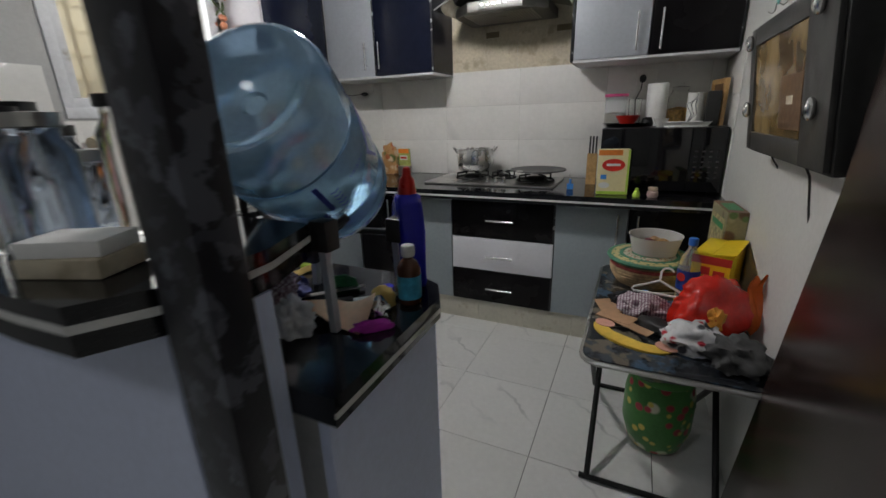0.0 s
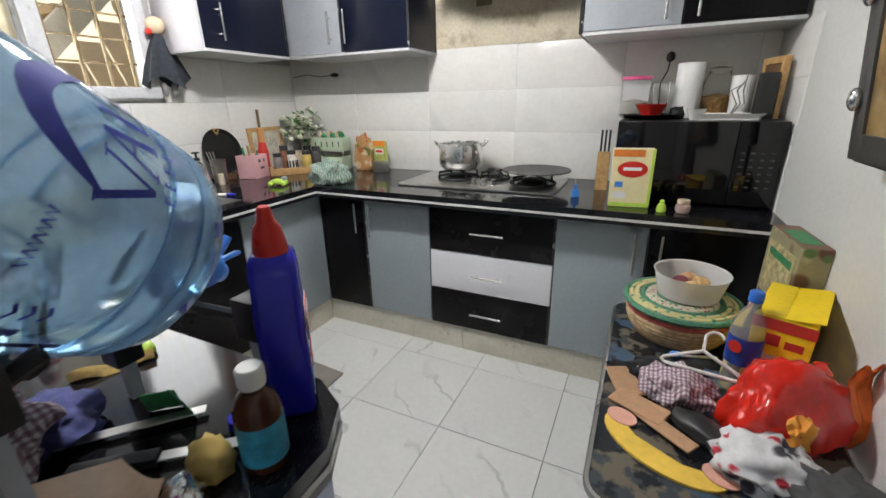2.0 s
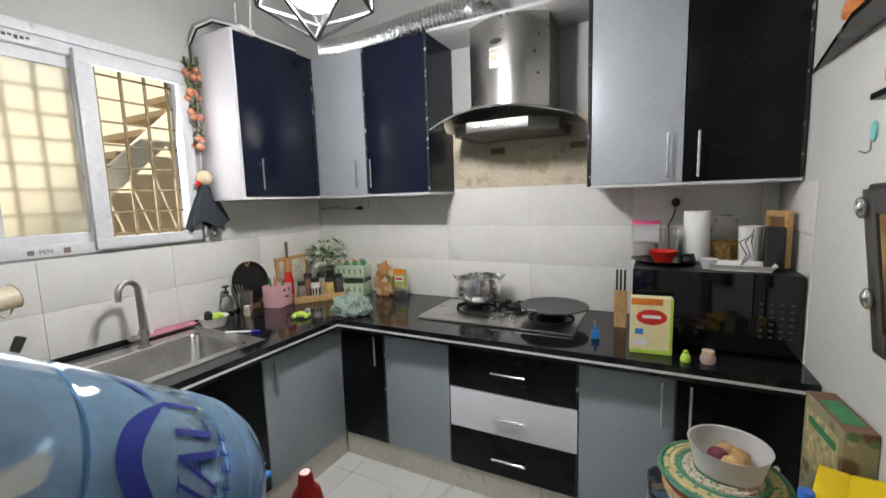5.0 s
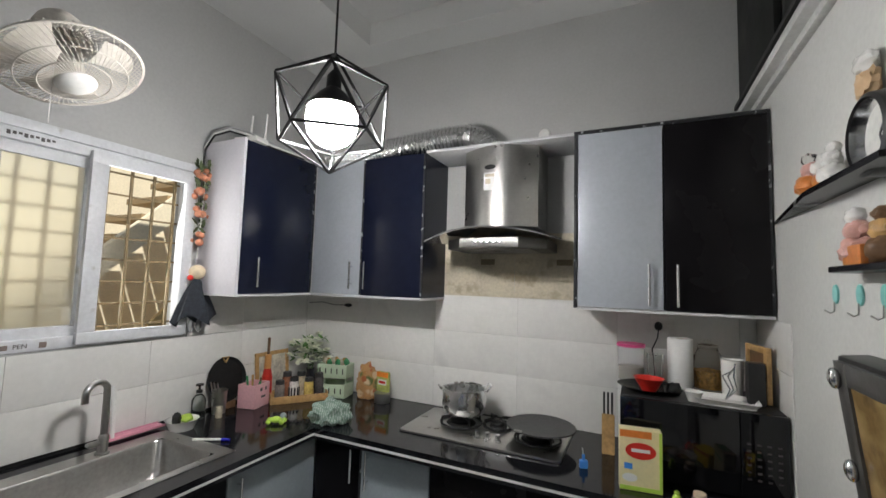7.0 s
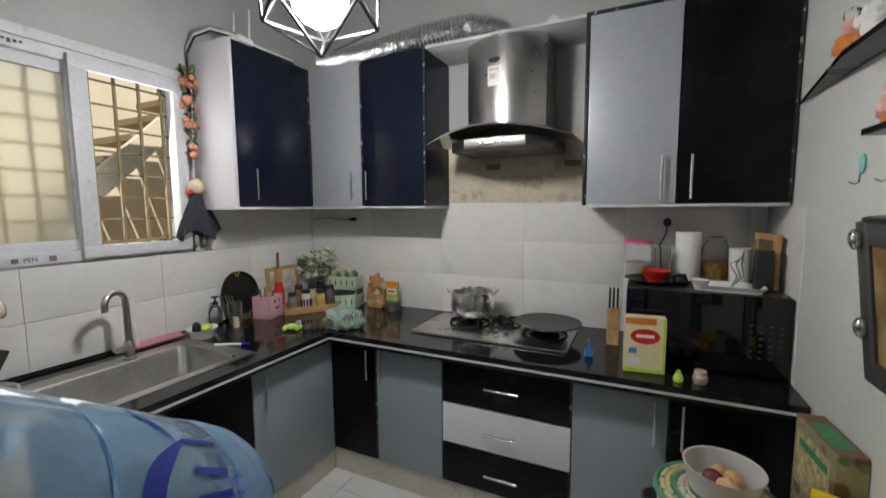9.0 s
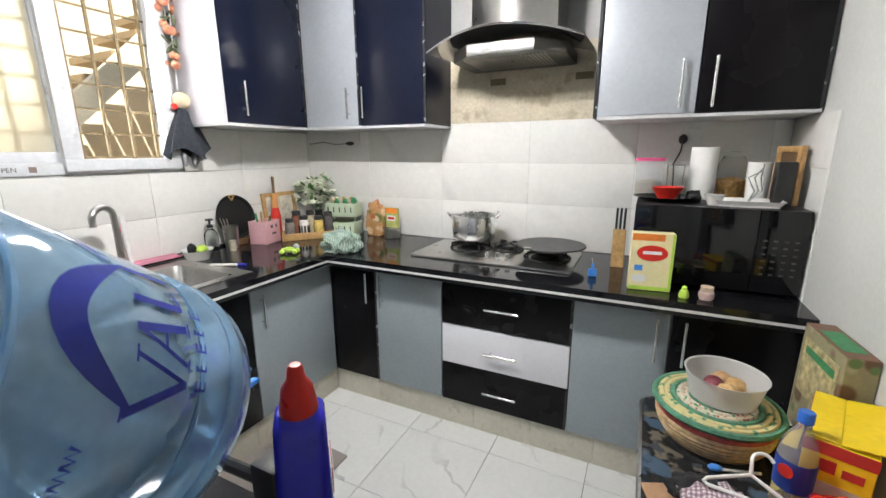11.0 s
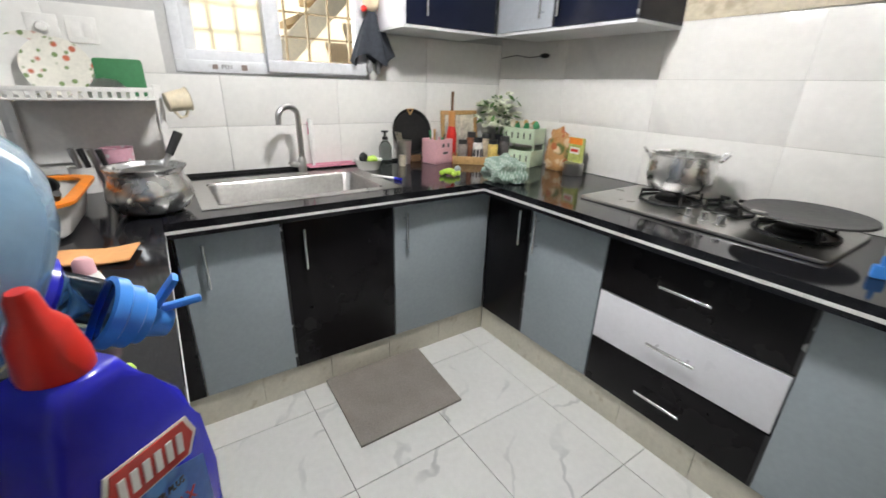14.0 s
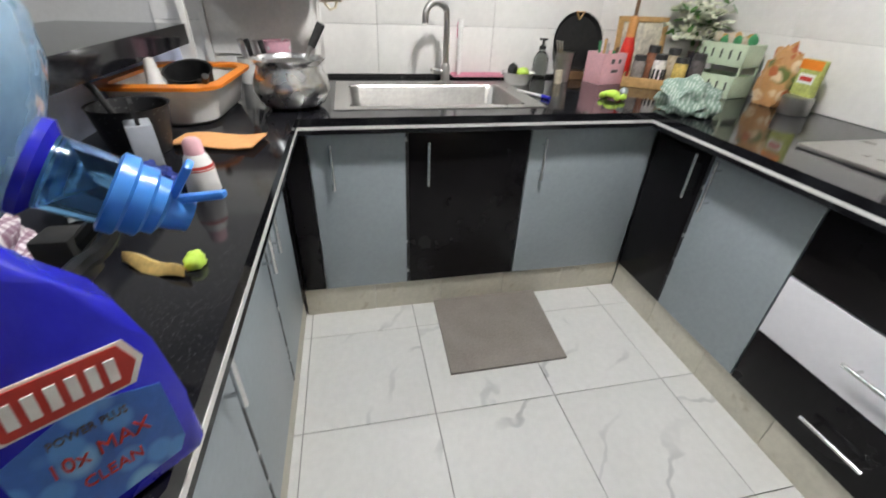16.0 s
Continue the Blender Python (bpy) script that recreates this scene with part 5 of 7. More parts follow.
bm_tube(bm, [(0.0, -0.04, 0.04), (0.0, -0.075, 0.06), (0.0, -0.075, 0.11), (0.0, -0.042, 0.13)], 0.006, 8)
part("handle", bm, WHITE_CER, mug)
wk = thing("wire_whisk", (0.27, 4.56, M + 0.008), "twisted chrome wire stand", "utensil")
bm = bmesh.new()
for k in range(3):
    bm_tube(bm, [(0.0, 0, 0), (0.02 + 0.012 * k, 0, 0.05), (-0.005 + 0.02 * k, 0.01, 0.10), (0.04, 0.01, 0.13 + 0.012 * k)], 0.003, 6)
part("wires", bm, CHROME, wk)
wf = thing("photo_stand", (0.415, 4.70, M), "light wooden frame stand leaning on the wall", "frame", rz=-78)
boxes("frame", [((-0.09, -0.008, 0), (-0.065, 0.012, 0.23)), ((0.065, -0.008, 0), (0.09, 0.012, 0.23)), ((-0.065, -0.008, 0.205), (0.065, 0.012, 0.23)), ((-0.065, -0.008, 0.0), (0.065, 0.012, 0.025))], WOOD, wf, "", 0.002)
boxes("back_panel", [((-0.065, 0.0, 0.025), (0.065, 0.006, 0.205))], DARKWOOD, wf)
rc = thing("dark_carafe", (0.385, 4.60, M), "dark tall holder beside the mug", "holder")
bm = bmesh.new()
bm_box(bm, (-0.03, -0.03, 0), (0.03, 0.03, 0.17), 0.006)
part("body", bm, BLACK_PL, rc)
pg = thing("wall_plug", (0.045, YH - 0.013, 1.49), "black plug in a white wall socket", "plug")
boxes("plate", [((-0.035, -0.008, -0.04), (0.075, 0.0, 0.05))], PLASTIC_W, pg, "white socket plate", 0.003)
bm = bmesh.new()
bm_ball(bm, (0, -0.022, 0), 0.02, 2, (1, 0.9, 1.2))
part("plug", bm, BLACK_PL, pg)
bm = bmesh.new()
bm_tube(bm, [(0, -0.03, -0.01), (-0.005, -0.03, -0.06), (-0.03, -0.02, -0.12), (-0.02, -0.02, -0.26)], 0.0035, 6)
part("cord", bm, BLACK_PL, pg)
kb = thing("knife_block", (-0.188, 4.715, W), "light wooden knife block with black-handled knives", "knife block", rz=4)
bm = bmesh.new()
bm_slab(bm, [(-0.045, 0), (0.045, 0), (0.045, 0.16), (-0.03, 0.185)], -0.029, 0.029, 0.003, 1, Matrix(((0, 0, 1, 0), (1, 0, 0, 0), (0, 1, 0, 0), (0, 0, 0, 1))))
part("block", bm, WOOD, kb)
for k in range(3):
    for q in range(2):
        bm = bmesh.new()
        x, y = -0.018 + 0.018 * k, -0.015 + 0.03 * q
        bm_box(bm, (x - 0.005, y - 0.008, 0.165), (x + 0.005, y + 0.008, 0.285 - 0.02 * q), 0.003)
        part("knife_handle", bm, BLACK_PL, kb)
# cereal carton
cz = thing("cereal_box", (-0.05, 4.372, W), "yellow and white baby cereal carton standing on the worktop", "carton", rz=7)
bm = bmesh.new()
bm_box(bm, (-0.077, -0.025, 0), (0.077, 0.025, 0.235), 0.0015, 1)
part("carton", bm, mat("pale_yellow_card", (0.80, 0.72, 0.42), 0.4, vary=0.06), cz)
boxes("print", [((-0.076, -0.0262, 0.205), (0.04, -0.0252, 0.232))], mat("orange_band", (0.75, 0.22, 0.04), 0.4), cz, "orange top band")
boxes("print", [((-0.076, -0.0262, 0.002), (0.076, -0.0252, 0.018)), ((0.067, -0.0262, 0.018), (0.076, -0.0252, 0.232))], LIME, cz, "lime edge band")
bm = bmesh.new()
bm_slab(bm, [(0.056 * math.cos(radians(a)), 0.032 * math.sin(radians(a))) for a in range(0, 360, 15)], 0, 0.0012, 0, 1, pose(0.0, -0.0252, 0.155, 90, 0, 0))
part("brand_oval", bm, RED, cz, "red oval badge")
boxes("badge_bar", [((-0.034, -0.0272, 0.150), (0.034, -0.0264, 0.163))], PAPER, cz, "white bar on the badge")
bm = bmesh.new()
bm_slab(bm, [(0.028 * math.cos(radians(a)), 0.016 * math.sin(radians(a))) for a in range(0, 360, 20)], 0, 0.0012, 0, 1, pose(-0.04, -0.0252, 0.05, 90, 0, 0))
part("bowl_print", bm, PAPER, cz, "white bowl picture")
boxes("print", [((-0.06, -0.0262, 0.082), (-0.03, -0.0252, 0.105))], SKYBLUE, cz, "blue patch")
boxes("side_print", [((0.0772, -0.024, 0.004), (0.0782, 0.024, 0.23))], LIME, cz, "lime side")
lg = thing("gas_lighter", (-0.275, 4.46, W), "sky blue kitchen gas lighter", "lighter", rz=20)
bm = bmesh.new()
bm_box(bm, (-0.018, -0.012, 0), (0.018, 0.012, 0.035), 0.006)
bm_box(bm, (-0.006, -0.006, 0.032), (0.006, 0.006, 0.06), 0.003)
part("body", bm, SKYBLUE, lg)
bm = bmesh.new()
bm_tube(bm, [(0.0, 0, 0.055), (-0.005, 0, 0.085)], 0.003, 6)
part("nozzle", bm, STEEL, lg)
ty = lathe_thing("toy_figure", (0.075, 4.315, W), [(0, 0), (0.017, 0), (0.019, 0.01), (0.014, 0.028), (0.008, 0.034), (0.010, 0.042), (0, 0.05)], LIME, "tiny lime green toy figure", "toy", seg=16)
ty = lathe_thing("toy_jar", (0.15, 4.33, W), [(0, 0), (0.022, 0), (0.027, 0.012), (0.026, 0.028), (0.019, 0.034), (0, 0.034)], mat("dusky_pink", (0.5, 0.36, 0.33), 0.4), "small pinkish jar with a tan cap", "jar", seg=20)
lathe_part("cap", [(0.018, 0.034), (0.022, 0.036), (0.022, 0.05), (0, 0.051)], mat("tan_cap", (0.66, 0.52, 0.38), 0.5), ty)

# ---------------------------------------------------------------- on the right wall
for z, outline in ((1.975, [(-0.0005, 4.62), (-0.085, 4.0), (-0.085, 3.58), (-0.0005, 3.58)]), (1.750, [(-0.0005, 3.90), (-0.075, 3.875), (-0.075, 3.20), (-0.0005, 3.20)])):
    sh = thing("wall_shelf", (XR, 0, z), "slim black wall shelf with small ornaments", "shelf", "wall shelves")
    bm = bmesh.new()
    bm_slab(bm, outline, -0.008, 0.008, 0.002, 1)
    part("board", bm, BLACK_LAM, sh)


def figurine(at, label, cols, seed, scale=1.0):
    """A small knobbly ornament, kept plain."""
    th = thing("figurine", at, label, "ornament", "shelf ornaments")
    rn = random.Random(seed)
    z = 0.0
    for k, (nm, m_) in enumerate(zip(("base", "body", "top"), cols)):
        r = (0.028 - 0.006 * k) * scale
        bm = bmesh.new()
        bm_ball(bm, (rn.uniform(-0.006, 0.006), rn.uniform(-0.006, 0.006), z + r * 0.95), r, 3, (1, 1.1, 1), 0.25, seed + k)
        if k == 1:
            for sgn in (-1, 1):
                bm_ball(bm, (0.0, sgn * r * 1.2, z + r), r * 0.45, 2)
        part(nm, bm, m_, th)
        z += r * 1.55
    return th


CLAY = mat("orange_glaze", (0.62, 0.22, 0.06), 0.3, vary=0.2)
ROSE = mat("rose_glaze", (0.62, 0.35, 0.30), 0.35, vary=0.2)
S1, S2 = 1.9835, 1.7585
figurine((0.425, 4.07, S1), "orange and glass chicken ornament on a shelf", (CLAY, ROSE, GLASS), 1, 1.2)
figurine((0.428, 3.99, S1), "white and orange ornament on a shelf", (CLAY, WHITE_CER, WHITE_CER), 2, 1.0)
figurine((0.428, 3.92, S1), "white animal ornament on a shelf", (WHITE_CER, WHITE_CER, WHITE_CER), 3, 1.1)
figurine((0.430, 3.80, S2), "white and rose cook ornament on a shelf", (ROSE, ROSE, WHITE_CER), 4, 1.3)
figurine((0.435, 3.70, S2), "brown ornament on a shelf", (DARKWOOD, WOOD, DARKWOOD), 5, 1.2)
bx = thing("ornament_crate", (0.448, 3.755, S2), "small orange wooden crate on a shelf", "crate")
boxes("crate", [((-0.05, -0.045, 0), (-0.036, 0.045, 0.045))], CLAY, bx, "", 0.002)
clk = thing("wall_clock", (XR, 3.72, 2.055), "round black wall clock with a chrome ring", "clock")
CM = pose(0, 0, 0, 0, -90, 0) @ Matrix.Diagonal((0.64, 0.64, 1, 1))
lathe_part("case", [(0, 0), (0.15, 0), (0.155, 0.01), (0.15, 0.05), (0.135, 0.055), (0.13, 0.02), (0, 0.02)], BLACK_PL, clk, "", 40, CM)
lathe_part("ring", [(0.125, 0.02), (0.134, 0.045), (0.128, 0.05), (0.118, 0.022)], CHROME, clk, "chrome ring", 40, CM)
lathe_part("dial", [(0, 0.022), (0.12, 0.022), (0.12, 0.02)], mat("dial_white", (0.7, 0.7, 0.66), 0.4), clk, "pale dial", 40, CM)
for a, L in ((40, 0.045), (160, 0.06)):
    bm = bmesh.new()
    bm_box(bm, (-0.026, -0.003, 0), (-0.024, 0.003, L), 0, 1, pose(0, 0, 0, a, 0, 0))
    part("clock_arm", bm, BLACK_PL, clk)
ch = thing("chef_plaque", (XR, 3.775, 2.165), "tan face plaque with a white cook's hat shape", "plaque")
bm = bmesh.new()
bm_ball(bm, (-0.02, 0, 0.032), 0.040, 3, (0.5, 1, 1.0), 0.35, 3)
part("plaque", bm, mat("tan_clay", (0.55, 0.38, 0.22), 0.6), ch)
bm = bmesh.new()
bm_ball(bm, (-0.022, 0, 0.086), 0.044, 3, (0.45, 1, 0.6), 0.3, 6)
part("hat", bm, WHITE_CER, ch, "white cap")
TEAL = mat("turquoise_plastic", (0.25, 0.62, 0.58), 0.4)
for y in (4.05, 3.905, 3.785):
    hk = thing("wall_hook", (XR - 0.0005, y, 1.665), "small turquoise stick-on hook with a wire", "hook", "wall hooks")
    bm = bmesh.new()
    bm_slab(bm, [(0.017 * math.cos(radians(a)), 0.028 * math.sin(radians(a))) for a in range(0, 360, 24)], 0, 0.006, 0.001, 1, pose(0, 0, 0.022, 0, -90, 0) @ pose(0, 0, 0, 0, 0, 90))
    part("plate", bm, TEAL, hk)
    bm = bmesh.new()
    bm_tube(bm, [(-0.007, 0, 0.0), (-0.008, 0, -0.028), (-0.016, 0.004, -0.034), (-0.026, 0.012, -0.026)], 0.0022, 6)
    part("hook", bm, STEEL, hk, "thin wire hook")
kt = thing("black_key_holder", (XR - 0.0005, 3.66, 1.69), "small black holder on the wall", "holder")
boxes("body", [((-0.03, -0.05, 0), (0, 0.05, 0.025))], BLACK_PL, kt, "", 0.004)
# wall-hung case with a tinted glass door
DX, DY0, DY1, DZ0, DZ1 = 0.395, 3.05, 3.755, 1.165, 1.548
db = thing("wall_case", (0, 0, 0), "black wall case tilted forward, with tinted glass door", "wall case", m=pose(DX, 0, DZ0, 0, -6.5, 0) @ Matrix.Translation((-DX, 0, -DZ0)))
bm = bmesh.new()
bm_box(bm, (DX + 0.012, DY0, DZ0), (XR - 0.0005, DY1, DZ1), 0.008)
part("case", bm, BLACK_PL, db)
GREYBLK = mat("grey_black_frame", (0.06, 0.058, 0.055), 0.35, vary=0.12)
boxes("door_frame", [((DX, DY0 + 0.01, DZ0 + 0.01), (DX + 0.0115, DY0 + 0.17, DZ1 - 0.01)), ((DX, DY1 - 0.065, DZ0 + 0.01), (DX + 0.0115, DY1 - 0.01, DZ1 - 0.01)), ((DX, DY0 + 0.17, DZ1 - 0.06), (DX + 0.0115, DY1 - 0.065, DZ1 - 0.01)), ((DX, DY0 + 0.17, DZ0 + 0.01), (DX + 0.0115, DY1 - 0.065, DZ0 + 0.065))], GREYBLK, db, "grey-black door frame", 0.002)
# the pane's blotchy amber reflection is painted into its colour
boxes("panel", [((DX + 0.006, DY0 + 0.17, DZ0 + 0.065), (DX + 0.011, DY1 - 0.065, DZ1 - 0.06))], patterned("painted_reflection_glass", (0.20, 0.13, 0.05), [(0.42, 0.30, 0.14), (0.06, 0.04, 0.025)], 7, 0.45, 0.12, "NOISE", 0.0, 0.25), db, "tinted glass panel with a painted amber reflection")
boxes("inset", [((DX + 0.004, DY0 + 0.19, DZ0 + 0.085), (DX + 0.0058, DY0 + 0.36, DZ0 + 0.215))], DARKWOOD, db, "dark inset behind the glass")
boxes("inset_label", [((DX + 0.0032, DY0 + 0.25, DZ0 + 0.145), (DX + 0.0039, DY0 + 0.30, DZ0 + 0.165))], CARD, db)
for y, z in ((DY0 + 0.085, 1.30), (DY0 + 0.085, 1.50), (DY1 - 0.03, 1.30), (DY1 - 0.03, 1.50)):
    bm = bmesh.new()
    bm_ball(bm, (DX - 0.008, y, z), 0.016, 3, (0.8, 1, 1.5))
    part("latch", bm, CHROME, db, "chrome latch")
for y, drop in ((DY1 - 0.13, 0.09), (DY0 + 0.22, 0.42)):
    bm = bmesh.new()
    bm_tube(bm, [(0.425 + 0.05 * (k / 14) ** 0.5, y + 0.05 * math.sin(k * 0.55) * k / 14 + 0.10 * k / 14, DZ0 + 0.002 - drop * k / 14) for k in range(15)], 0.0028, 6)
    part("cable", bm, BLACK_PL, db, "thin black cable")

# dark board leaning on the wall beside the table
lb = thing("leaning_board", (0.40, 0, 0), "dark glossy brown board leaning on the wall", "board")
bm = bmesh.new()
bm_slab(bm, [(2.35, 0.001), (3.31, 0.001), (3.01, 1.15), (2.93, 1.95), (2.35, 1.95)], 0, 0.045, 0.003, 1, Matrix(((0, 0, 1, 0.012), (1, 0, 0, 0), (0, 1, 0, 0), (0, 0, 0, 1))))
part("board", bm, mat("dark_brown_gloss", (0.022, 0.012, 0.010), 0.22, vary=0.4, scale=4, bump=0.02), lb)

# ---------------------------------------------------------------- folding table and what lies on it
TZ = 0.60
tab = thing("folding_table", (0, 0, 0), "folding table with a black marbled top and metal rim", "table")
MARB = patterned("black_marbled_top", (0.018, 0.02, 0.024), [(0.06, 0.10, 0.15), (0.14, 0.12, 0.09), (0.05, 0.06, 0.07)], 9, 0.57, 0.2, "NOISE", 0.02)
bm = bmesh.new()
bm_slab(bm, rounded(-0.035, 3.157, 0.448, 4.045, 0.05, 5), TZ - 0.022, TZ, 0.003)
part("top", bm, MARB, tab)
bm = bmesh.new()
ol = rounded(-0.037, 3.155, 0.450, 4.047, 0.051, 6)
bm_tube(bm, [(x, y, TZ - 0.012) for x, y in ol + ol[:1]], 0.009, 8)
part("rim", bm, STEEL, tab, "bright metal rim")
for x in (-0.005, 0.405):
    for ya, yb in ((3.305, 3.90), (3.90, 3.305)):
        bm = bmesh.new()
        o_ = 0.012 if ya < yb else -0.012
        bm_tube(bm, [(x + o_, ya, 0.012), (x + o_, yb, TZ - 0.024)], 0.011, 10)
        part("leg", bm, IRON, tab)
for y in (3.305, 3.90):
    bm = bmesh.new()
    bm_tube(bm, [(-0.02, y, 0.012), (0.42, y, 0.012)], 0.0105, 10)
    part("foot_bar", bm, IRON, tab)
T = TZ + 0.0006
STRAW = mat("woven_straw", (0.50, 0.36, 0.20), 0.8, vary=0.3, scale=40, bump=0.4)
bk = thing("straw_basket", (0.15, 3.889, T), "round woven straw bread basket with a green lid", "basket")
for k in range(8):
    z = 0.006 + 0.0125 * k
    bm = bmesh.new()
    bm_tube(bm, arc((0, 0, z), 0.105 + 0.042 * math.sin(math.pi * (k + 1.5) / 13), 0, 360, 40, "xy"), 0.0085, 6)
    part("coil", bm, STRAW if k != 6 else mat("red_straw", (0.42, 0.09, 0.08), 0.8, vary=0.3, scale=40), bk)
lathe_part("bottom", [(0, 0.004), (0.11, 0.004), (0.11, 0.012), (0, 0.012)], STRAW, bk)
LIDC = [mat("straw_green", (0.09, 0.25, 0.16), 0.8, vary=0.3, scale=50, bump=0.4), patterned("straw_yellow", (0.60, 0.52, 0.26), [(0.10, 0.28, 0.16)], 45, 0.36, 0.85), patterned("straw_pale", (0.62, 0.56, 0.44), [(0.10, 0.28, 0.16), (0.45, 0.12, 0.08)], 55, 0.33, 0.85)]
for k in range(10):
    bm = bmesh.new()
    bm_tube(bm, arc((0, 0, 0.108 + 0.0012 * (10 - k)), 0.012 + 0.0165 * k, 0, 360, 36, "xy"), 0.0092, 6)
    part("lid_coil", bm, LIDC[(0, 2, 2, 0, 2, 2, 0, 1, 1, 0)[k]], bk)
bw = lathe_thing("plastic_bowl", (0.165, 3.899, T + 0.128), vessel(0.085, 0.103, 0.075), clear("milky_plastic", (0.88, 0.87, 0.85), 0.3, 1.12, 0.5), "milky plastic bowl of onions and potatoes", "bowl", seg=36)
for k, (x, y, c_) in enumerate(((-0.025, 0.0, (0.16, 0.03, 0.05)), (0.03, 0.015, (0.55, 0.34, 0.14)), (0.005, -0.035, (0.6, 0.4, 0.18)), (0.0, 0.04, (0.5, 0.30, 0.15)))):
    bm = bmesh.new()
    bm_ball(bm, (x, y, 0.032), 0.028, 3, (1, 1, 0.9), 0.12, k)
    part("vegetable", bm, mat("vegetable_skin", c_, 0.5, vary=0.2, scale=30), bw)
pb = lathe_thing("soft_drink_bottle", (0.272, 3.638, T), [(0, 0.004), (0.03, 0), (0.037, 0.01), (0.036, 0.06), (0.034, 0.10), (0.0375, 0.15), (0.034, 0.19), (0.017, 0.225), (0.0135, 0.232), (0.0135, 0.25), (0, 0.25)], PLAST_CLEAR, "clear soft drink bottle with a blue label and cap", "bottle")
lathe_part("label", [(0.0368, 0.08), (0.0378, 0.11), (0.0382, 0.15), (0.0378, 0.155)], mat("blue_label", (0.02, 0.06, 0.32), 0.35), pb, "blue label")
bm = bmesh.new()
bm_slab(bm, [(0.016 * math.cos(radians(a)), 0.016 * math.sin(radians(a))) for a in range(0, 360, 20)], 0, 0.0012, 0, 1, pose(-0.0255, -0.0285, 0.13, 90, 0, -42))
part("roundel", bm, RED, pb, "red roundel")
lathe_part("cap", [(0.0155, 0.245), (0.0155, 0.268), (0.013, 0.271), (0, 0.271)], mat("blue_cap", (0.03, 0.15, 0.55), 0.35), pb, "blue cap")
yb = thing("yellow_box", (0.372, 3.729, T), "yellow and red food carton with open flaps", "box", rz=-20)
bm = bmesh.new()
bm_box(bm, (-0.06, -0.12, 0), (0.06, 0.12, 0.215), 0.002, 1)
part("carton", bm, YELLOW, yb)
REDP = mat("red_print_card", (0.50, 0.04, 0.03), 0.45, vary=0.1)
boxes("band", [((-0.0612, -0.1212, 0.185), (0.0612, -0.1202, 0.214)), ((-0.0612, -0.1212, 0.185), (-0.0602, 0.1212, 0.214))], REDP, yb, "red top band")
boxes("picture", [((-0.042, -0.1212, 0.05), (0.045, -0.1203, 0.12))], CARD, yb, "tan printed picture")
boxes("badge", [((-0.03, -0.1212, 0.145), (0.0, -0.1203, 0.175)), ((0.01, -0.1212, 0.145), (0.045, -0.1203, 0.165))], REDP, yb)
boxes("flap", [((-0.06, -0.118, 0.217), (-0.002, 0.118, 0.2195))], YELLOW, yb, "folded flap", 0.001)
bm = bmesh.new()
bm_box(bm, (0, -0.118, 0), (0.07, 0.118, 0.0025), 0, 1, pose(0.0, 0, 0.2165, 0, -10, 0))
part("flap", bm, YELLOW, yb, "raised flap")
gb = thing("game_box", (0.425, 3.976, T), "tall printed box in green and brown by the wall", "box", rz=4)
bm = bmesh.new()
bm_box(bm, (-0.035, -0.12, 0), (0.035, 0.12, 0.325), 0.002, 1)
part("box", bm, patterned("printed_green_box", (0.30, 0.27, 0.16), [(0.14, 0.08, 0.05), (0.45, 0.40, 0.26), (0.12, 0.2, 0.07)], 12, 0.36, 0.45), gb)
boxes("print", [((-0.0362, -0.10, 0.12), (-0.0352, 0.10, 0.29))], mat("tan_print", (0.45, 0.38, 0.2), 0.5, vary=0.5, scale=25), gb, "tan printed panel")
boxes("print", [((-0.0366, -0.085, 0.245), (-0.0363, 0.085, 0.268))], GREEN_CARD, gb, "dark lettering bar")
boxes("print", [((-0.034, -0.119, 0.3252), (0.034, 0.119, 0.3262))], mat("brown_print", (0.20, 0.10, 0.06), 0.5), gb, "brown lid")
boxes("print", [((-0.025, -0.08, 0.3263), (0.025, 0.06, 0.327))], GREEN_CARD, gb)
CHECK_R = checked("checked_shirt_cloth", (0.66, 0.60, 0.62), (0.14, 0.04, 0.09), 32)
crumple("checked_cloth", (0.13, 3.541, T), (0.08, 0.07, 0.045), CHECK_R, "crumpled checked cloth in plum and white", "cloth", 0.35, 5)
crumple("black_cloth", (0.10, 3.587, T), (0.075, 0.06, 0.035), mat("black_cloth", (0.015, 0.015, 0.017), 0.9), "crumpled black cloth on the table", "cloth", 0.35, 8)
rb = crumple("red_bag", (0.33, 3.482, T), (0.125, 0.08, 0.12), mat("shiny_red_bag", (0.62, 0.02, 0.01), 0.15, vary=0.15, scale=12, bump=0.1, coat=0.4), "shiny red plastic bag tied with an orange knot", "plastic bag", 0.26, 2, 30, 4, 1.7)
bm = bmesh.new()
bm_ball(bm, (-0.04, -0.07, 0.075), 0.03, 3, (1, 0.8, 1.2), 0.6, 4)
part("knot", bm, mat("orange_film", (0.82, 0.35, 0.06), 0.25), rb, "orange knot")
bm = bmesh.new()
bm_sheet(bm, 8, 10, lambda u, v: (0.09 + 0.05 * u, -0.05 - 0.02 * math.sin(6 * v), 0.005 + 0.19 * v + 0.01 * math.sin(9 * u)))
bm_sheet(bm, 8, 10, lambda u, v: (0.09 + 0.05 * u, -0.047 - 0.02 * math.sin(6 * v), 0.005 + 0.19 * v + 0.01 * math.sin(9 * u)))
part("bag_neck", bm, mat("red_orange_film", (0.75, 0.16, 0.03), 0.2), rb, "orange printed side")
hg = thing("clothes_hanger", (0, 0, 0), "white plastic child's clothes hanger", "hanger", m=pose(0.175, 3.546, T + 0.078, 48, 0, -8))
bm = bmesh.new()
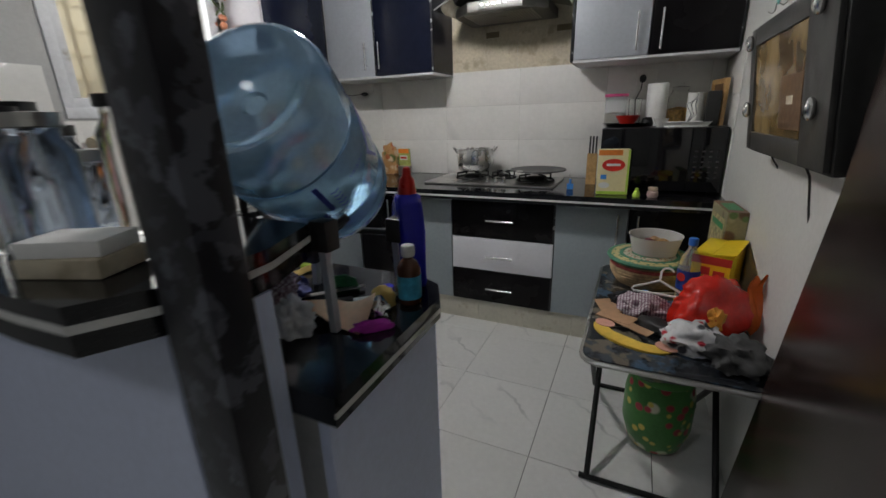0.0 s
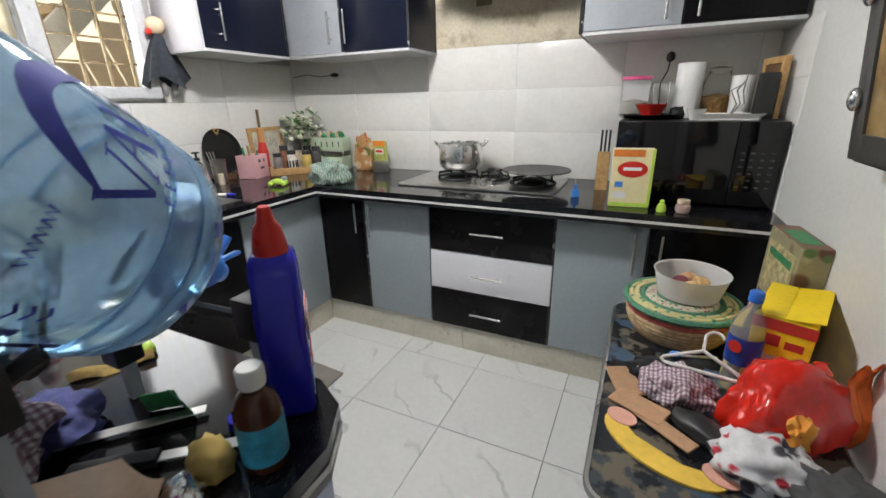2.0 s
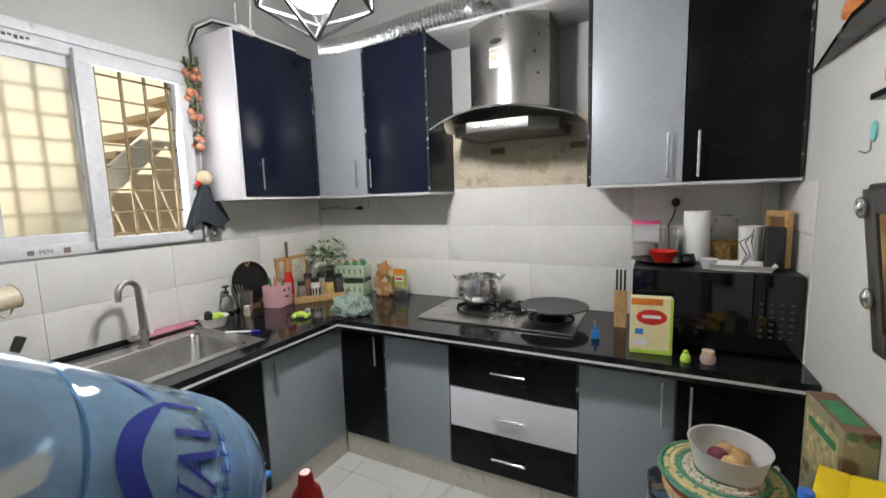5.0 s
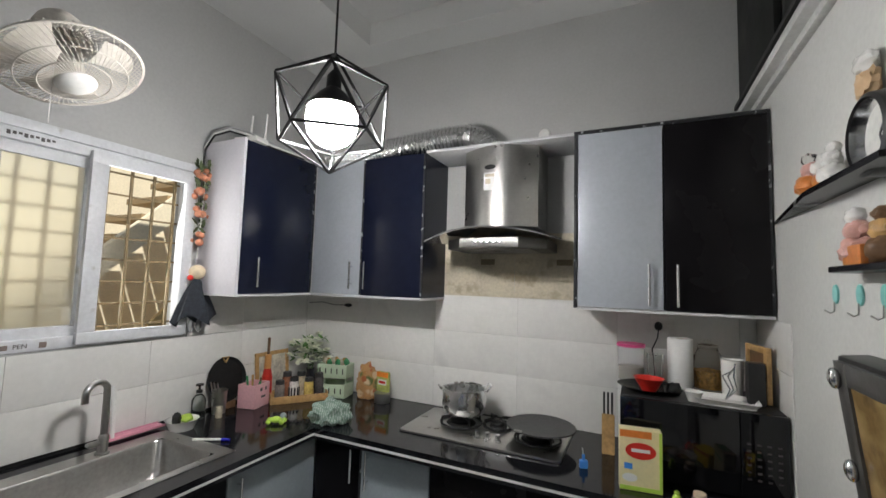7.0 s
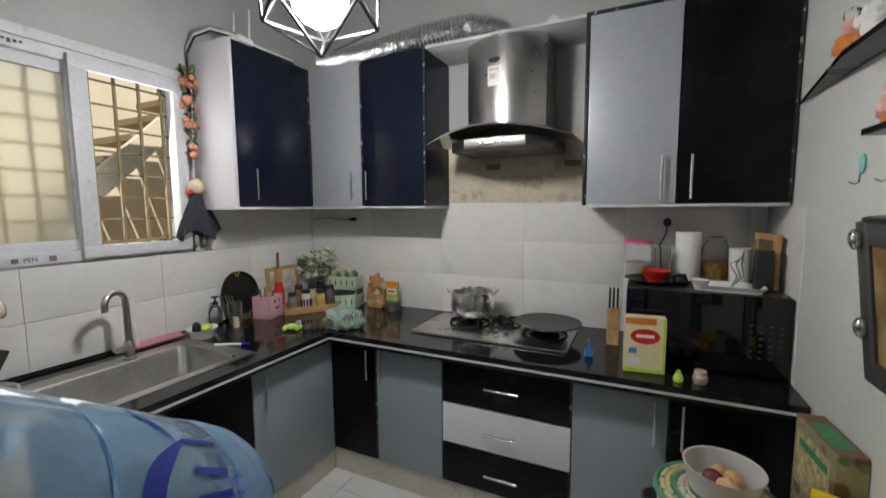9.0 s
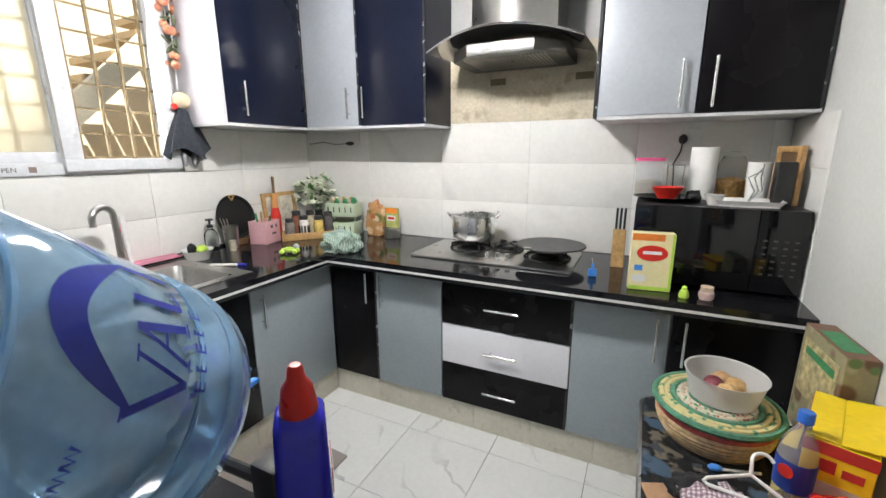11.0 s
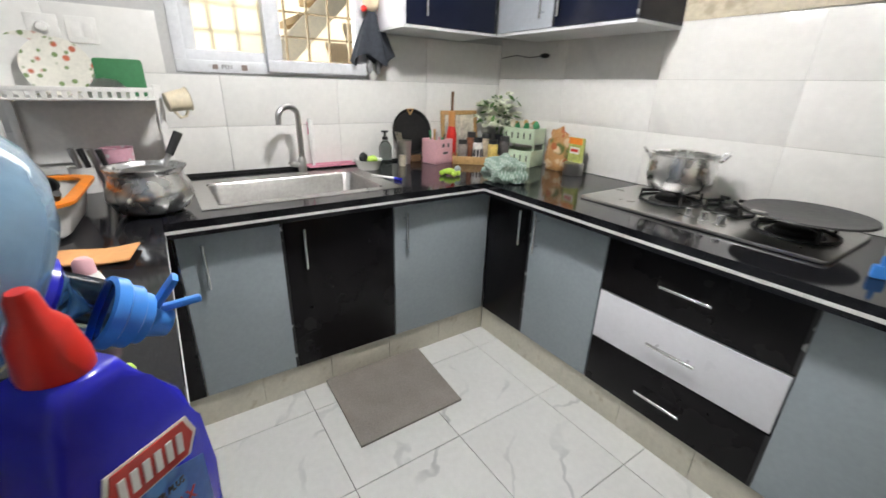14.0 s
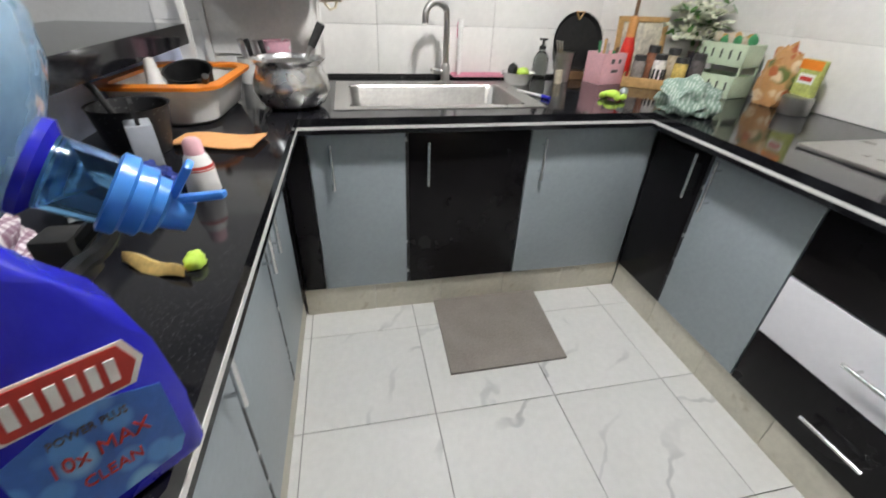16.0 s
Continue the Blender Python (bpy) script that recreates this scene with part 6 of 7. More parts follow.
bm_tube(bm, [(-0.078, 0.0, 0.0), (-0.086, 0.006, 0.0), (-0.080, 0.014, 0.0), (0.0, 0.052, 0.0), (0.080, 0.014, 0.0), (0.086, 0.006, 0.0), (0.078, 0.0, 0.0), (-0.078, 0.0, 0.0)], 0.0045, 8)
part("bar", bm, PLASTIC_W, hg)
bm = bmesh.new()
bm_tube(bm, [(0.0, 0.052, 0.0), (0.0, 0.075, 0.0)] + arc((0.02, 0.085, 0.0), 0.02, 180, 20, 8, "xy"), 0.004, 8)
part("hook", bm, PLASTIC_W, hg)
cdb = thing("cardboard_scrap", (0.03, 3.514, T), "torn brown cardboard on the table", "cardboard")
for k, (x, y, w, h, a, z) in enumerate(((-0.005, 0.03, 0.09, 0.12, 20, 0.006), (0.02, -0.07, 0.13, 0.06, -30, 0.012), (0.07, -0.13, 0.15, 0.035, -42, 0.014))):
    bm = bmesh.new()
    bm_box(bm, (-w / 2, -h / 2, 0), (w / 2, h / 2, 0.004), 0.001, 1, pose(x, y, z, 5 * k, -4, a))
    part("piece", bm, mat("kraft_card", (0.42, 0.25, 0.14), 0.8, vary=0.15) if k == 0 else bpy.data.materials["kraft_card"], cdb)
cut = thing("foam_cut_out", (0.09, 3.322, T), "flat yellow foam cut-out with pink pads", "foam shape", rz=-28)
bm = bmesh.new()
bm_slab(bm, [(0.13 * math.cos(radians(a)), 0.075 * math.sin(radians(a)) + 0.02) for a in range(180, 361, 12)] + [(0.12, 0.035), (0.05, 0.0), (-0.05, 0.0), (-0.12, 0.035)], 0, 0.006, 0.001)
part("shape", bm, mat("yellow_foam", (0.78, 0.52, 0.08), 0.7), cut)
for x in (-0.10, 0.11):
    bm = bmesh.new()
    bm_slab(bm, [(x + 0.034 * math.cos(radians(a)), 0.03 + 0.026 * math.sin(radians(a))) for a in range(0, 360, 20)], 0.0062, 0.009)
    part("pad", bm, mat("pink_foam", (0.72, 0.38, 0.30), 0.7), cut)
bt = thing("black_pouch", (0.18, 3.404, T), "shiny black pouch on the table", "pouch", rz=-38)
bm = bmesh.new()
bm_ball(bm, (0, 0, 0.022), 0.022, 3, (3.4, 1.7, 1), 0.2, 3)
part("pouch", bm, BLACK_PL, bt)
crumple("printed_cloth", (0.275, 3.345, T), (0.085, 0.075, 0.05), patterned("white_print_cloth", (0.62, 0.62, 0.63), [(0.05, 0.05, 0.06), (0.45, 0.03, 0.05)], 16, 0.30, 0.9), "crumpled white cloth with black and red print", "cloth", 0.35, 11)
crumple("grey_cloth", (0.375, 3.276, T), (0.075, 0.08, 0.05), mat("charcoal_fabric", (0.06, 0.06, 0.06), 0.95, vary=0.2, scale=30), "crumpled charcoal cloth on the table", "cloth", 0.35, 13)
wt_ = thing("blue_toothbrush", (0.19, 3.738, T + 0.004), "white stick with a blue end", "stick", rz=15)
bm = bmesh.new()
bm_tube(bm, [(-0.04, 0, 0), (0.06, 0, 0.002)], 0.004, 6)
part("stick", bm, PLASTIC_W, wt_)
bm = bmesh.new()
bm_ball(bm, (-0.05, 0, 0.004), 0.013, 2, (1.4, 1, 0.6))
part("end", bm, SKYBLUE, wt_, "blue end")
# round green tin on the floor below
gt = lathe_thing("green_tin", (0.235, 3.60, 0.0008), [(0, 0), (0.07, 0), (0.10, 0.03), (0.125, 0.12), (0.125, 0.25), (0.11, 0.33), (0.09, 0.35), (0, 0.355)], patterned("green_dotted_print", (0.06, 0.22, 0.05), [(0.6, 0.6, 0.45), (0.42, 0.04, 0.06), (0.62, 0.5, 0.1)], 11, 0.30, 0.35), "round green printed pot with dots under the table", "pot")
lathe_part("lid_rim", [(0.112, 0.326), (0.116, 0.330), (0.113, 0.338), (0.098, 0.350), (0.094, 0.349)], mat("tin_rim", (0.10, 0.30, 0.08), 0.3), gt, "green rolled rim")
crumple("clear_bag", (0.225, 3.57, 0.3565), (0.12, 0.10, 0.10), clear("crumpled_film", (0.85, 0.86, 0.86), 0.2, 1.1, 0.8), "crumpled clear plastic bag on the pot", "plastic bag", 0.35, 17)

# ---------------------------------------------------------------- floor mat
mt = thing("floor_mat", (0, 0, 0), "thin grey-brown rubber mat before the sink", "mat")
bm = bmesh.new()
bm_slab(bm, [(-1.262, 3.412), (-1.266, 3.895), (-1.75, 3.93), (-1.765, 3.43)], 0.0008, 0.013, 0.003)
part("mat", bm, RUBBER, mt)

# ---------------------------------------------------------------- peninsula: water jug, its stand, bottles and clutter
JB = Vector((-0.524, 2.498, 1.359))
JD = Vector((-0.289, 1.0, -0.713)).normalized()
JQ = JD.to_track_quat("Z", "X").to_matrix().to_4x4()
JM = Matrix.Translation(JB) @ JQ @ Matrix.Scale(1.05, 4)
JUG = mat("blue_water_jug", (0.46, 0.70, 0.93), 0.11, vary=0.10, scale=9, fine=70, bump=0.03, trans=0.66, ior=1.05)
JUG.node_tree.nodes["Principled BSDF"].inputs["Coat Weight"].default_value = 0.8
JUG.node_tree.nodes["Principled BSDF"].inputs["Coat Roughness"].default_value = 0.06
jug = thing("water_jug", (0, 0, 0), "large blue plastic water jug lying tilted on a stand", "water jug")
JP = [(0, 0.050), (0.018, 0.048), (0.022, 0.042), (0.055, 0.036), (0.090, 0.016), (0.104, 0.003), (0.114, 0.0), (0.126, 0.008), (0.134, 0.03), (0.136, 0.075), (0.136, 0.105), (0.129, 0.113), (0.129, 0.121), (0.136, 0.13), (0.1355, 0.27),
      (0.129, 0.278), (0.129, 0.287), (0.136, 0.296), (0.136, 0.315), (0.130, 0.322), (0.130, 0.33), (0.135, 0.338), (0.13, 0.36), (0.115, 0.382), (0.085, 0.402), (0.05, 0.412), (0.034, 0.415), (0.032, 0.42), (0.032, 0.428), (0.0, 0.428)]
lathe_part("body", JP, JUG, jug, "", 56, JM)
bm = bmesh.new()
bm_lathe(bm, [(0, 0.052)] + [(max(0, r - 0.004), z) for r, z in JP[6:-1]] + [(0, 0.46)], 48, JM)
bmesh.ops.bisect_plane(bm, geom=list(bm.verts) + list(bm.edges) + list(bm.faces), plane_co=(0, 0, 1.205), plane_no=(0, 0, 1), clear_outer=True)
bmesh.ops.holes_fill(bm, edges=bm.edges)
part("water", bm, clear("drinking_water", (0.80, 0.92, 0.98), 0.0, 1.2), jug, "water in the lower half")
for s0 in (0.117, 0.2825, 0.326):
    bm = bmesh.new()
    bm_tube(bm, [JM @ p for p in arc((0, 0, s0), 0.1315, 0, 360, 48, "xy")], 0.003, 6)
    part("rib", bm, JUG, jug)
INK = mat("dark_blue_ink", (0.015, 0.03, 0.28), 0.4, vary=0.15)
# the print's first stroke starts at this angle round the jug
side = JQ.inverted() @ (Vector((-0.449, 2.693, 1.249)) - JB)
A0 = math.atan2(side.y, side.x)
UPS = 1 if ((JQ @ Vector((math.cos(A0 + 0.1), math.sin(A0 + 0.1), 0))).z > (JQ @ Vector((math.cos(A0), math.sin(A0), 0))).z) else -1


def on_jug(sv, av, lift=0.0012):
    r = 0.1362 + lift
    a = A0 + UPS * av
    return JM @ Vector((r * math.cos(a), r * math.sin(a), sv))


def ink(name, pts, width, label=""):
    """A stroke printed on the jug: pts are (along the jug, angle round it)."""
    bm = bmesh.new()
    rows = []
    for k, (sv, av) in enumerate(pts):
        p0, p1 = pts[max(k - 1, 0)], pts[min(k + 1, len(pts) - 1)]
        d = Vector((p1[0] - p0[0], (p1[1] - p0[1]) * 0.136)).normalized()
        w = (width[k] if isinstance(width, list) else width) / 2
        rows.append([bm.verts.new(on_jug(sv - d.y * w * q, av + d.x * w * q / 0.136)) for q in (-1, 1)])
    for a, b in zip(rows, rows[1:]):
        bm.faces.new((a[0], a[1], b[1], b[0]))
    return part(name, bm, INK, jug, label)


ink("crescent_print", [(0.205 - 0.060 * math.sin(math.pi * k / 14), -0.02 + 0.95 * k / 14) for k in range(15)], [0.002 + 0.024 * math.sin(math.pi * k / 14) for k in range(15)], "dark blue crescent")
ink("tail_print", [(0.165 + 0.004 * k, 1.28 - 0.05 * k) for k in range(8)], [0.001 + 0.008 * math.sin(math.pi * k / 7) for k in range(8)], "dark blue tail stroke")
for a, b, w in (((0.196, -0.02), (0.252, 0.15), 0.0075), ((0.252, 0.15), (0.200, 0.30), 0.004), ((0.252, 0.26), (0.200, 0.46), 0.004), ((0.200, 0.46), (0.254, 0.50), 0.0075), ((0.229, 0.36), (0.229, 0.47), 0.003),
                ((0.202, 0.66), (0.254, 0.66), 0.0075), ((0.254, 0.66), (0.250, 0.80), 0.003), ((0.202, 0.92), (0.254, 0.92), 0.006)):
    ink("bar_print", [(a[0] + (b[0] - a[0]) * k / 6, a[1] + (b[1] - a[1]) * k / 6) for k in range(7)], w)
for a, b in (((0.196, -0.06), (0.194, 0.03)), ((0.200, 0.25), (0.200, 0.35)), ((0.254, 0.22), (0.254, 0.30)), ((0.256, 0.45), (0.256, 0.55))):
    ink("serif_print", [a, ((a[0] + b[0]) / 2, (a[1] + b[1]) / 2), b], 0.0022)
for k in range(5):
    a = 0.12 + 0.125 * k
    for q in (0.264, 0.270, 0.276):
        ink("small_print", [(q, a), (q, a + (0.055 if k % 2 == 0 else 0.03))], 0.0018)
    ink("small_print", [(0.263, a), (0.270, a), (0.277, a)], 0.0022)
for k in range(4):
    ink("script_print", [(0.168 + 0.009 * (q % 2), -0.52 + 0.09 * k + 0.022 * q) for q in range(5)], 0.0024)
ink("band_print", [(0.125 + 0.010 * k, -0.98) for k in range(10)], 0.010)
ink("band_print", [(0.215 + 0.010 * k, -1.12) for k in range(6)], 0.008)
for k in range(5):
    ink("number_print", [(0.165 + 0.013 * k, -0.86), (0.170 + 0.013 * k, -0.80), (0.165 + 0.013 * k, -0.74)], 0.0035)
# neck, collar and pouring valve
lathe_part("collar", [(0.034, 0.41), (0.042, 0.412), (0.043, 0.420), (0.037, 0.424), (0.034, 0.426)], BLUE, jug, "dark blue collar", 32, JM)
NM = JM @ Matrix.Translation((0, 0, 0.432))
lathe_part("neck", [(0.0325, -0.008), (0.0325, 0.038), (0.03, 0.042), (0, 0.042)], clear("blue_clear_neck", (0.25, 0.55, 0.92), 0.05, 1.2), jug, "clear blue neck", 28, NM)
val = thing("jug_valve", (0, 0, 0), "sky blue plastic pouring valve on the jug's neck", "valve")
lathe_part("cap", [(0.033, 0.036), (0.038, 0.038), (0.038, 0.050), (0.033, 0.053), (0.034, 0.066), (0.028, 0.069), (0.028, 0.078), (0.02, 0.082), (0.016, 0.104), (0, 0.104)], SKYBLUE, val, "", 28, NM)
for a in (-24, 26):
    bm = bmesh.new()
    bm_box(bm, (-0.008, -0.004, 0.0), (0.008, 0.004, 0.05), 0.0035, 2, NM @ Matrix.Translation((0, 0, 0.09)) @ JQ.to_3x3().inverted().to_4x4() @ pose(0, 0, 0.012, -62 + a, a * 0.5, 0))
    part("wing", bm, SKYBLUE, val)
st = thing("jug_stand", (0, 0, 0), "silver metal jug stand with black cradles", "stand")
for x, y, top in ((-0.475, 2.598, 1.118), (-0.475, 2.862, 1.062), (-0.745, 2.645, 1.105), (-0.69, 2.79, 1.005)):
    bm = bmesh.new()
    bm_tube(bm, [(x, y, W + 0.001), (x + (-0.006 if x > -0.6 else 0.006), y, top - 0.02)], 0.0115, 4)
    part("leg", bm, SILVER_LAM, st, "silver leg")
    boxes("cap", [((x - 0.022, y - 0.020, top - 0.055), (x + 0.020, y + 0.020, top + 0.006))], BLACK_PL, st, "black plastic joint", 0.005)
for y, a0 in ((2.640, 62), (2.862, 40)):
    c = JB + JD * ((y - JB.y) / JD.y)
    r0 = 0.172 if y < 2.7 else 0.080
    bm = bmesh.new()
    bm_tube(bm, [(-0.487, 2.606 if y < 2.7 else y, 1.09 if y < 2.7 else 1.03)] + [(c.x + r0 * math.sin(radians(a)), y, c.z - (r0 + (0.012 if y < 2.7 else 0.0)) * math.cos(radians(a))) for a in range(a0 - 20, -a0 - 19, -10)] + [(-0.735, y, 1.09) if y < 2.7 else (-0.69, 2.80, 0.99)], 0.009, 8)
    part("cradle", bm, BLACK_PL, st, "black cradle bar")
# toilet cleaner bottle
HX = thing("cleaner_bottle", (-0.440, 2.886, W), "dark blue toilet cleaner bottle with a red cap", "bottle", m=pose(-0.466, 2.900, W, 0, 0, 134) @ Matrix.Diagonal((0.88, 0.92, 1.08, 1)))
UP = Matrix(((1, 0, 0, 0), (0, 0, -1, 0), (0, 1, 0, 0), (0, 0, 0, 1)))
bm = bmesh.new()
bm_slab(bm, [(-0.064, 0), (0.064, 0), (0.072, 0.012), (0.070, 0.07), (0.063, 0.13), (0.053, 0.165), (0.024, 0.196), (0.006, 0.222), (-0.044, 0.222), (-0.058, 0.20), (-0.069, 0.14), (-0.072, 0.012)], -0.033, 0.033, 0.013, 4, UP)
part("body", bm, BLUE, HX, "", 60)
lathe_part("cap", [(0.0, -0.005), (0.024, -0.005), (0.025, 0.004), (0.020, 0.030), (0.012, 0.040), (0.010, 0.054), (0.007, 0.058), (0, 0.058)], RED, HX, "red cap", 24, pose(-0.02, 0, 0.224, 0, -6, 0))
LBL = patterned("light_blue_label", (0.05, 0.16, 0.55), [(0.22, 0.48, 0.78), (0.10, 0.30, 0.70)], 22, 0.4, 0.35)
bm = bmesh.new()
bm_slab(bm, [(-0.050, 0.018), (0.046, 0.018), (0.054, 0.03), (0.054, 0.092), (0.0, 0.112), (-0.054, 0.098), (-0.056, 0.03)], 0.0, 0.001, 0, 1, Matrix.Translation((0, -0.0332, 0)) @ UP)
part("label", bm, LBL, HX, "light blue label")
for w_, m_, off in ((0.84, PAPER, 0.0), (0.75, REDP, 0.0012)):
    bm = bmesh.new()
    bm_slab(bm, [(-0.060 * w_, -0.015 * w_), (-0.05 * w_, -0.022 * w_), (0.05 * w_, -0.022 * w_), (0.062 * w_, 0.0), (0.05 * w_, 0.022 * w_), (-0.05 * w_, 0.022 * w_)], 0, 0.001, 0, 1, Matrix.Translation((0, -0.0344 - off, 0.128)) @ UP @ pose(0, 0, 0, 0, 0, -6))
    part("logo_hexagon", bm, m_, HX, "red hexagon logo with white border" if off else "")
bm = bmesh.new()
for k in range(6):
    bm_box(bm, (-0.034 + 0.012 * k, -0.009, 0), (-0.027 + 0.012 * k, 0.009, 0.001), 0, 1, Matrix.Translation((0, -0.0368, 0.128)) @ UP @ pose(0, 0, 0, 0, 0, -6))
part("logo_strip", bm, PAPER, HX, "white logo bars")
TM = lambda x, z: Matrix.Translation((x, -0.0348, z)) @ UP @ pose(0, 0, 0, 0, 0, -7)
text("lettering", "POWER PLUS", 0.009, TM(0, 0.092), LETTER, HX, "small dark lettering")
text("lettering", "10x MAX", 0.018, TM(0, 0.07), REDP, HX, "red lettering")
text("lettering", "CLEAN", 0.014, TM(0, 0.047), REDP, HX, "red lettering")
# medicine bottle
sy = lathe_thing("syrup_bottle", (-0.402, 2.785, W), [(0, 0), (0.026, 0), (0.028, 0.004), (0.028, 0.085), (0.022, 0.10), (0.013, 0.108), (0.013, 0.12), (0, 0.12)], mat("brown_medicine_glass", (0.075, 0.025, 0.012), 0.12, vary=0.1), "brown glass medicine bottle with white cap", "bottle")
lathe_part("label", [(0.0285, 0.014), (0.0287, 0.04), (0.0285, 0.07)], mat("turquoise_label", (0.04, 0.30, 0.46), 0.45, vary=0.3, scale=40), sy, "blue label")
lathe_part("cap", [(0.0155, 0.115), (0.0165, 0.12), (0.0165, 0.138), (0.014, 0.141), (0, 0.141)], PLASTIC_W, sy, "white cap")
# peach pad folded up against the stand
PEACH = mat("peach_foam_sheet", (0.88, 0.60, 0.40), 0.6, vary=0.08, scale=8)
pp = thing("peach_sheet", (-0.525, 2.645, W), "curled peach foam sheet on the peninsula", "sheet")
fnp = lambda k: lambda u, v: (-0.055 + 0.16 * u + 0.025 * v * (1 - 1.4 * u), -0.03 - 0.015 * u + 0.085 * v, 0.002 + k + 0.040 * (1 - u) ** 2 * (1 - v) + 0.055 * (u * v) ** 2 + 0.012 * (1 - u) * v)
bm = bmesh.new()
bm_sheet(bm, 12, 10, fnp(0))
bm_sheet(bm, 12, 10, fnp(0.003))
part("sheet", bm, PEACH, pp, "", 60)
gp = thing("green_packet", (-0.600, 2.805, W), "folded green printed card on the peninsula", "card", rz=15)
bm = bmesh.new()
bm_box(bm, (-0.045, -0.001, 0), (0.0, 0.001, 0.04), 0, 1, pose(0, 0, 0.001, 20, 0, 25))
bm_box(bm, (0.0, -0.001, 0), (0.045, 0.001, 0.04), 0, 1, pose(0, 0, 0.001, 20, 0, -25))
part("card", bm, GREEN_CARD, gp)
MAG = mat("magenta_cloth", (0.40, 0.02, 0.36), 0.6, vary=0.2)
crumple("magenta_cloth", (-0.405, 2.63, W), (0.042, 0.012, 0.015), MAG, "rolled magenta cloth at the worktop's edge", "cloth", 0.3, 21, 40)
crumple("foil_wrap", (-0.435, 2.695, W), (0.028, 0.022, 0.025), FOIL, "crumpled silver kitchen foil scrap", "foil", 0.4, 22, sub=3)
crumple("tan_sponge", (-0.45, 2.745, W), (0.03, 0.025, 0.032), mat("tan_sponge", (0.45, 0.32, 0.10), 0.9), "tan sponge beside the medicine bottle", "sponge", 0.2, 23, sub=3)
crumple("white_plastic_bag", (-0.555, 2.565, W), (0.042, 0.036, 0.045), clear("white_film", (0.85, 0.86, 0.88), 0.35, 1.2, 0.3), "crumpled white plastic bag under the bar", "plastic bag", 0.45, 24)
crumple("plum_cloth", (-0.74, 2.61, W), (0.11, 0.085, 0.07), CHECK_R, "crumpled plum checked cloth under the bar", "cloth", 0.4, 25)
crumple("navy_cloth", (-0.71, 2.69, W), (0.065, 0.05, 0.03), mat("navy_cloth", (0.06, 0.07, 0.20), 0.8, vary=0.4, scale=20), "crumpled navy cloth under the jug", "cloth", 0.4, 26)
for k, (x, y, a, L) in enumerate(((-0.63, 2.72, 48, 0.24), (-0.47, 2.77, 40, 0.14))):
    kn = thing("kitchen_knife", (x, y, W + 0.008), "steel knife lying on the worktop", "knife", "knives on the peninsula", rz=a)
    bm = bmesh.new()
    bm_box(bm, (-L / 2, -0.009, 0), (L / 2, 0.009, 0.002), 0.0008, 1)
    part("blade", bm, STEEL, kn)
    bm = bmesh.new()
    bm_box(bm, (-L / 2 - 0.10, -0.011, -0.006), (-L / 2, 0.011, 0.008), 0.004)
    part("handle", bm, BLUE if k == 0 else BLACK_PL, kn)
cl = lathe_thing("bottle_cap", (-0.485, 2.815, W), [(0, 0), (0.017, 0), (0.017, 0.014), (0.014, 0.016), (0, 0.016)], BLUE, "dark blue bottle cap", "cap", seg=18)
# farther along the peninsula
pbx = lathe_thing("lotion_bottle", (-1.075, 2.815, W), [(0, 0), (0.029, 0), (0.031, 0.006), (0.028, 0.055), (0.021, 0.078), (0.016, 0.084), (0, 0.084)], PLASTIC_W, "white lotion bottle with a pink cap", "bottle")
lathe_part("cap", [(0.015, 0.080), (0.018, 0.083), (0.0165, 0.106), (0.010, 0.113), (0, 0.114)], PALE_PINK, pbx, "pink cap")
lathe_part("label", [(0.0285, 0.052), (0.0265, 0.062)], REDP, pbx, "dark red mark")
pad = thing("orange_pad", (-1.395, 2.768, W), "thin wavy peach foam pad on the granite", "pad", rz=80)
bm = bmesh.new()
bm_sheet(bm, 16, 4, lambda u, v: (-0.108 + 0.216 * u, (-0.060 + 0.12 * v) * (0.8 + 0.25 * u), 0.003 + 0.008 * (1 + math.sin(7 * u)) * 0.5))
bm_sheet(bm, 16, 4, lambda u, v: (-0.108 + 0.216 * u, (-0.060 + 0.12 * v) * (0.8 + 0.25 * u), 0.007 + 0.008 * (1 + math.sin(7 * u)) * 0.5))
part("pad", bm, mat("orange_foam", (0.78, 0.40, 0.16), 0.75, vary=0.08), pad, "", 60)
ps = thing("mango_peel", (-0.80, 2.815, W), "dried yellow peel on the granite", "peel", rz=60)
bm = bmesh.new()
bm_sheet(bm, 10, 4, lambda u, v: (-0.06 + 0.12 * u, (-0.015 + 0.03 * v) * math.sin(math.pi * (0.1 + 0.8 * u)), 0.002 + 0.014 * math.sin(math.pi * v) + 0.004 * math.sin(9 * u)))
bm_sheet(bm, 10, 4, lambda u, v: (-0.06 + 0.12 * u, (-0.015 + 0.03 * v) * math.sin(math.pi * (0.1 + 0.8 * u)), 0.0008 + 0.012 * math.sin(math.pi * v) + 0.004 * math.sin(9 * u)))
part("peel", bm, mat("dried_peel", (0.60, 0.42, 0.14), 0.7, vary=0.3, scale=30), ps)
crumple("lime_scrap", (-0.80, 2.87, W), (0.018, 0.014, 0.016), LIME, "small lime green scrap by the edge", "scrap", 0.3, 31, sub=3)
crumple("blue_net_bag", (-1.10, 2.71, W), (0.05, 0.04, 0.03), mat("dark_blue_net", (0.015, 0.03, 0.20), 0.45, vary=0.5, scale=60, bump=0.5), "crumpled dark blue net bag", "bag", 0.45, 32)
crumple("clear_film", (-1.02, 2.64, W), (0.05, 0.04, 0.035), clear("grey_film", (0.72, 0.78, 0.8), 0.15, 1.2, 0.7), "crumpled clear film on the peninsula", "plastic film", 0.45, 33)
bx = thing("steel_box", (-1.24, 2.66, W), "small grey metal grater box", "grater", rz=25)
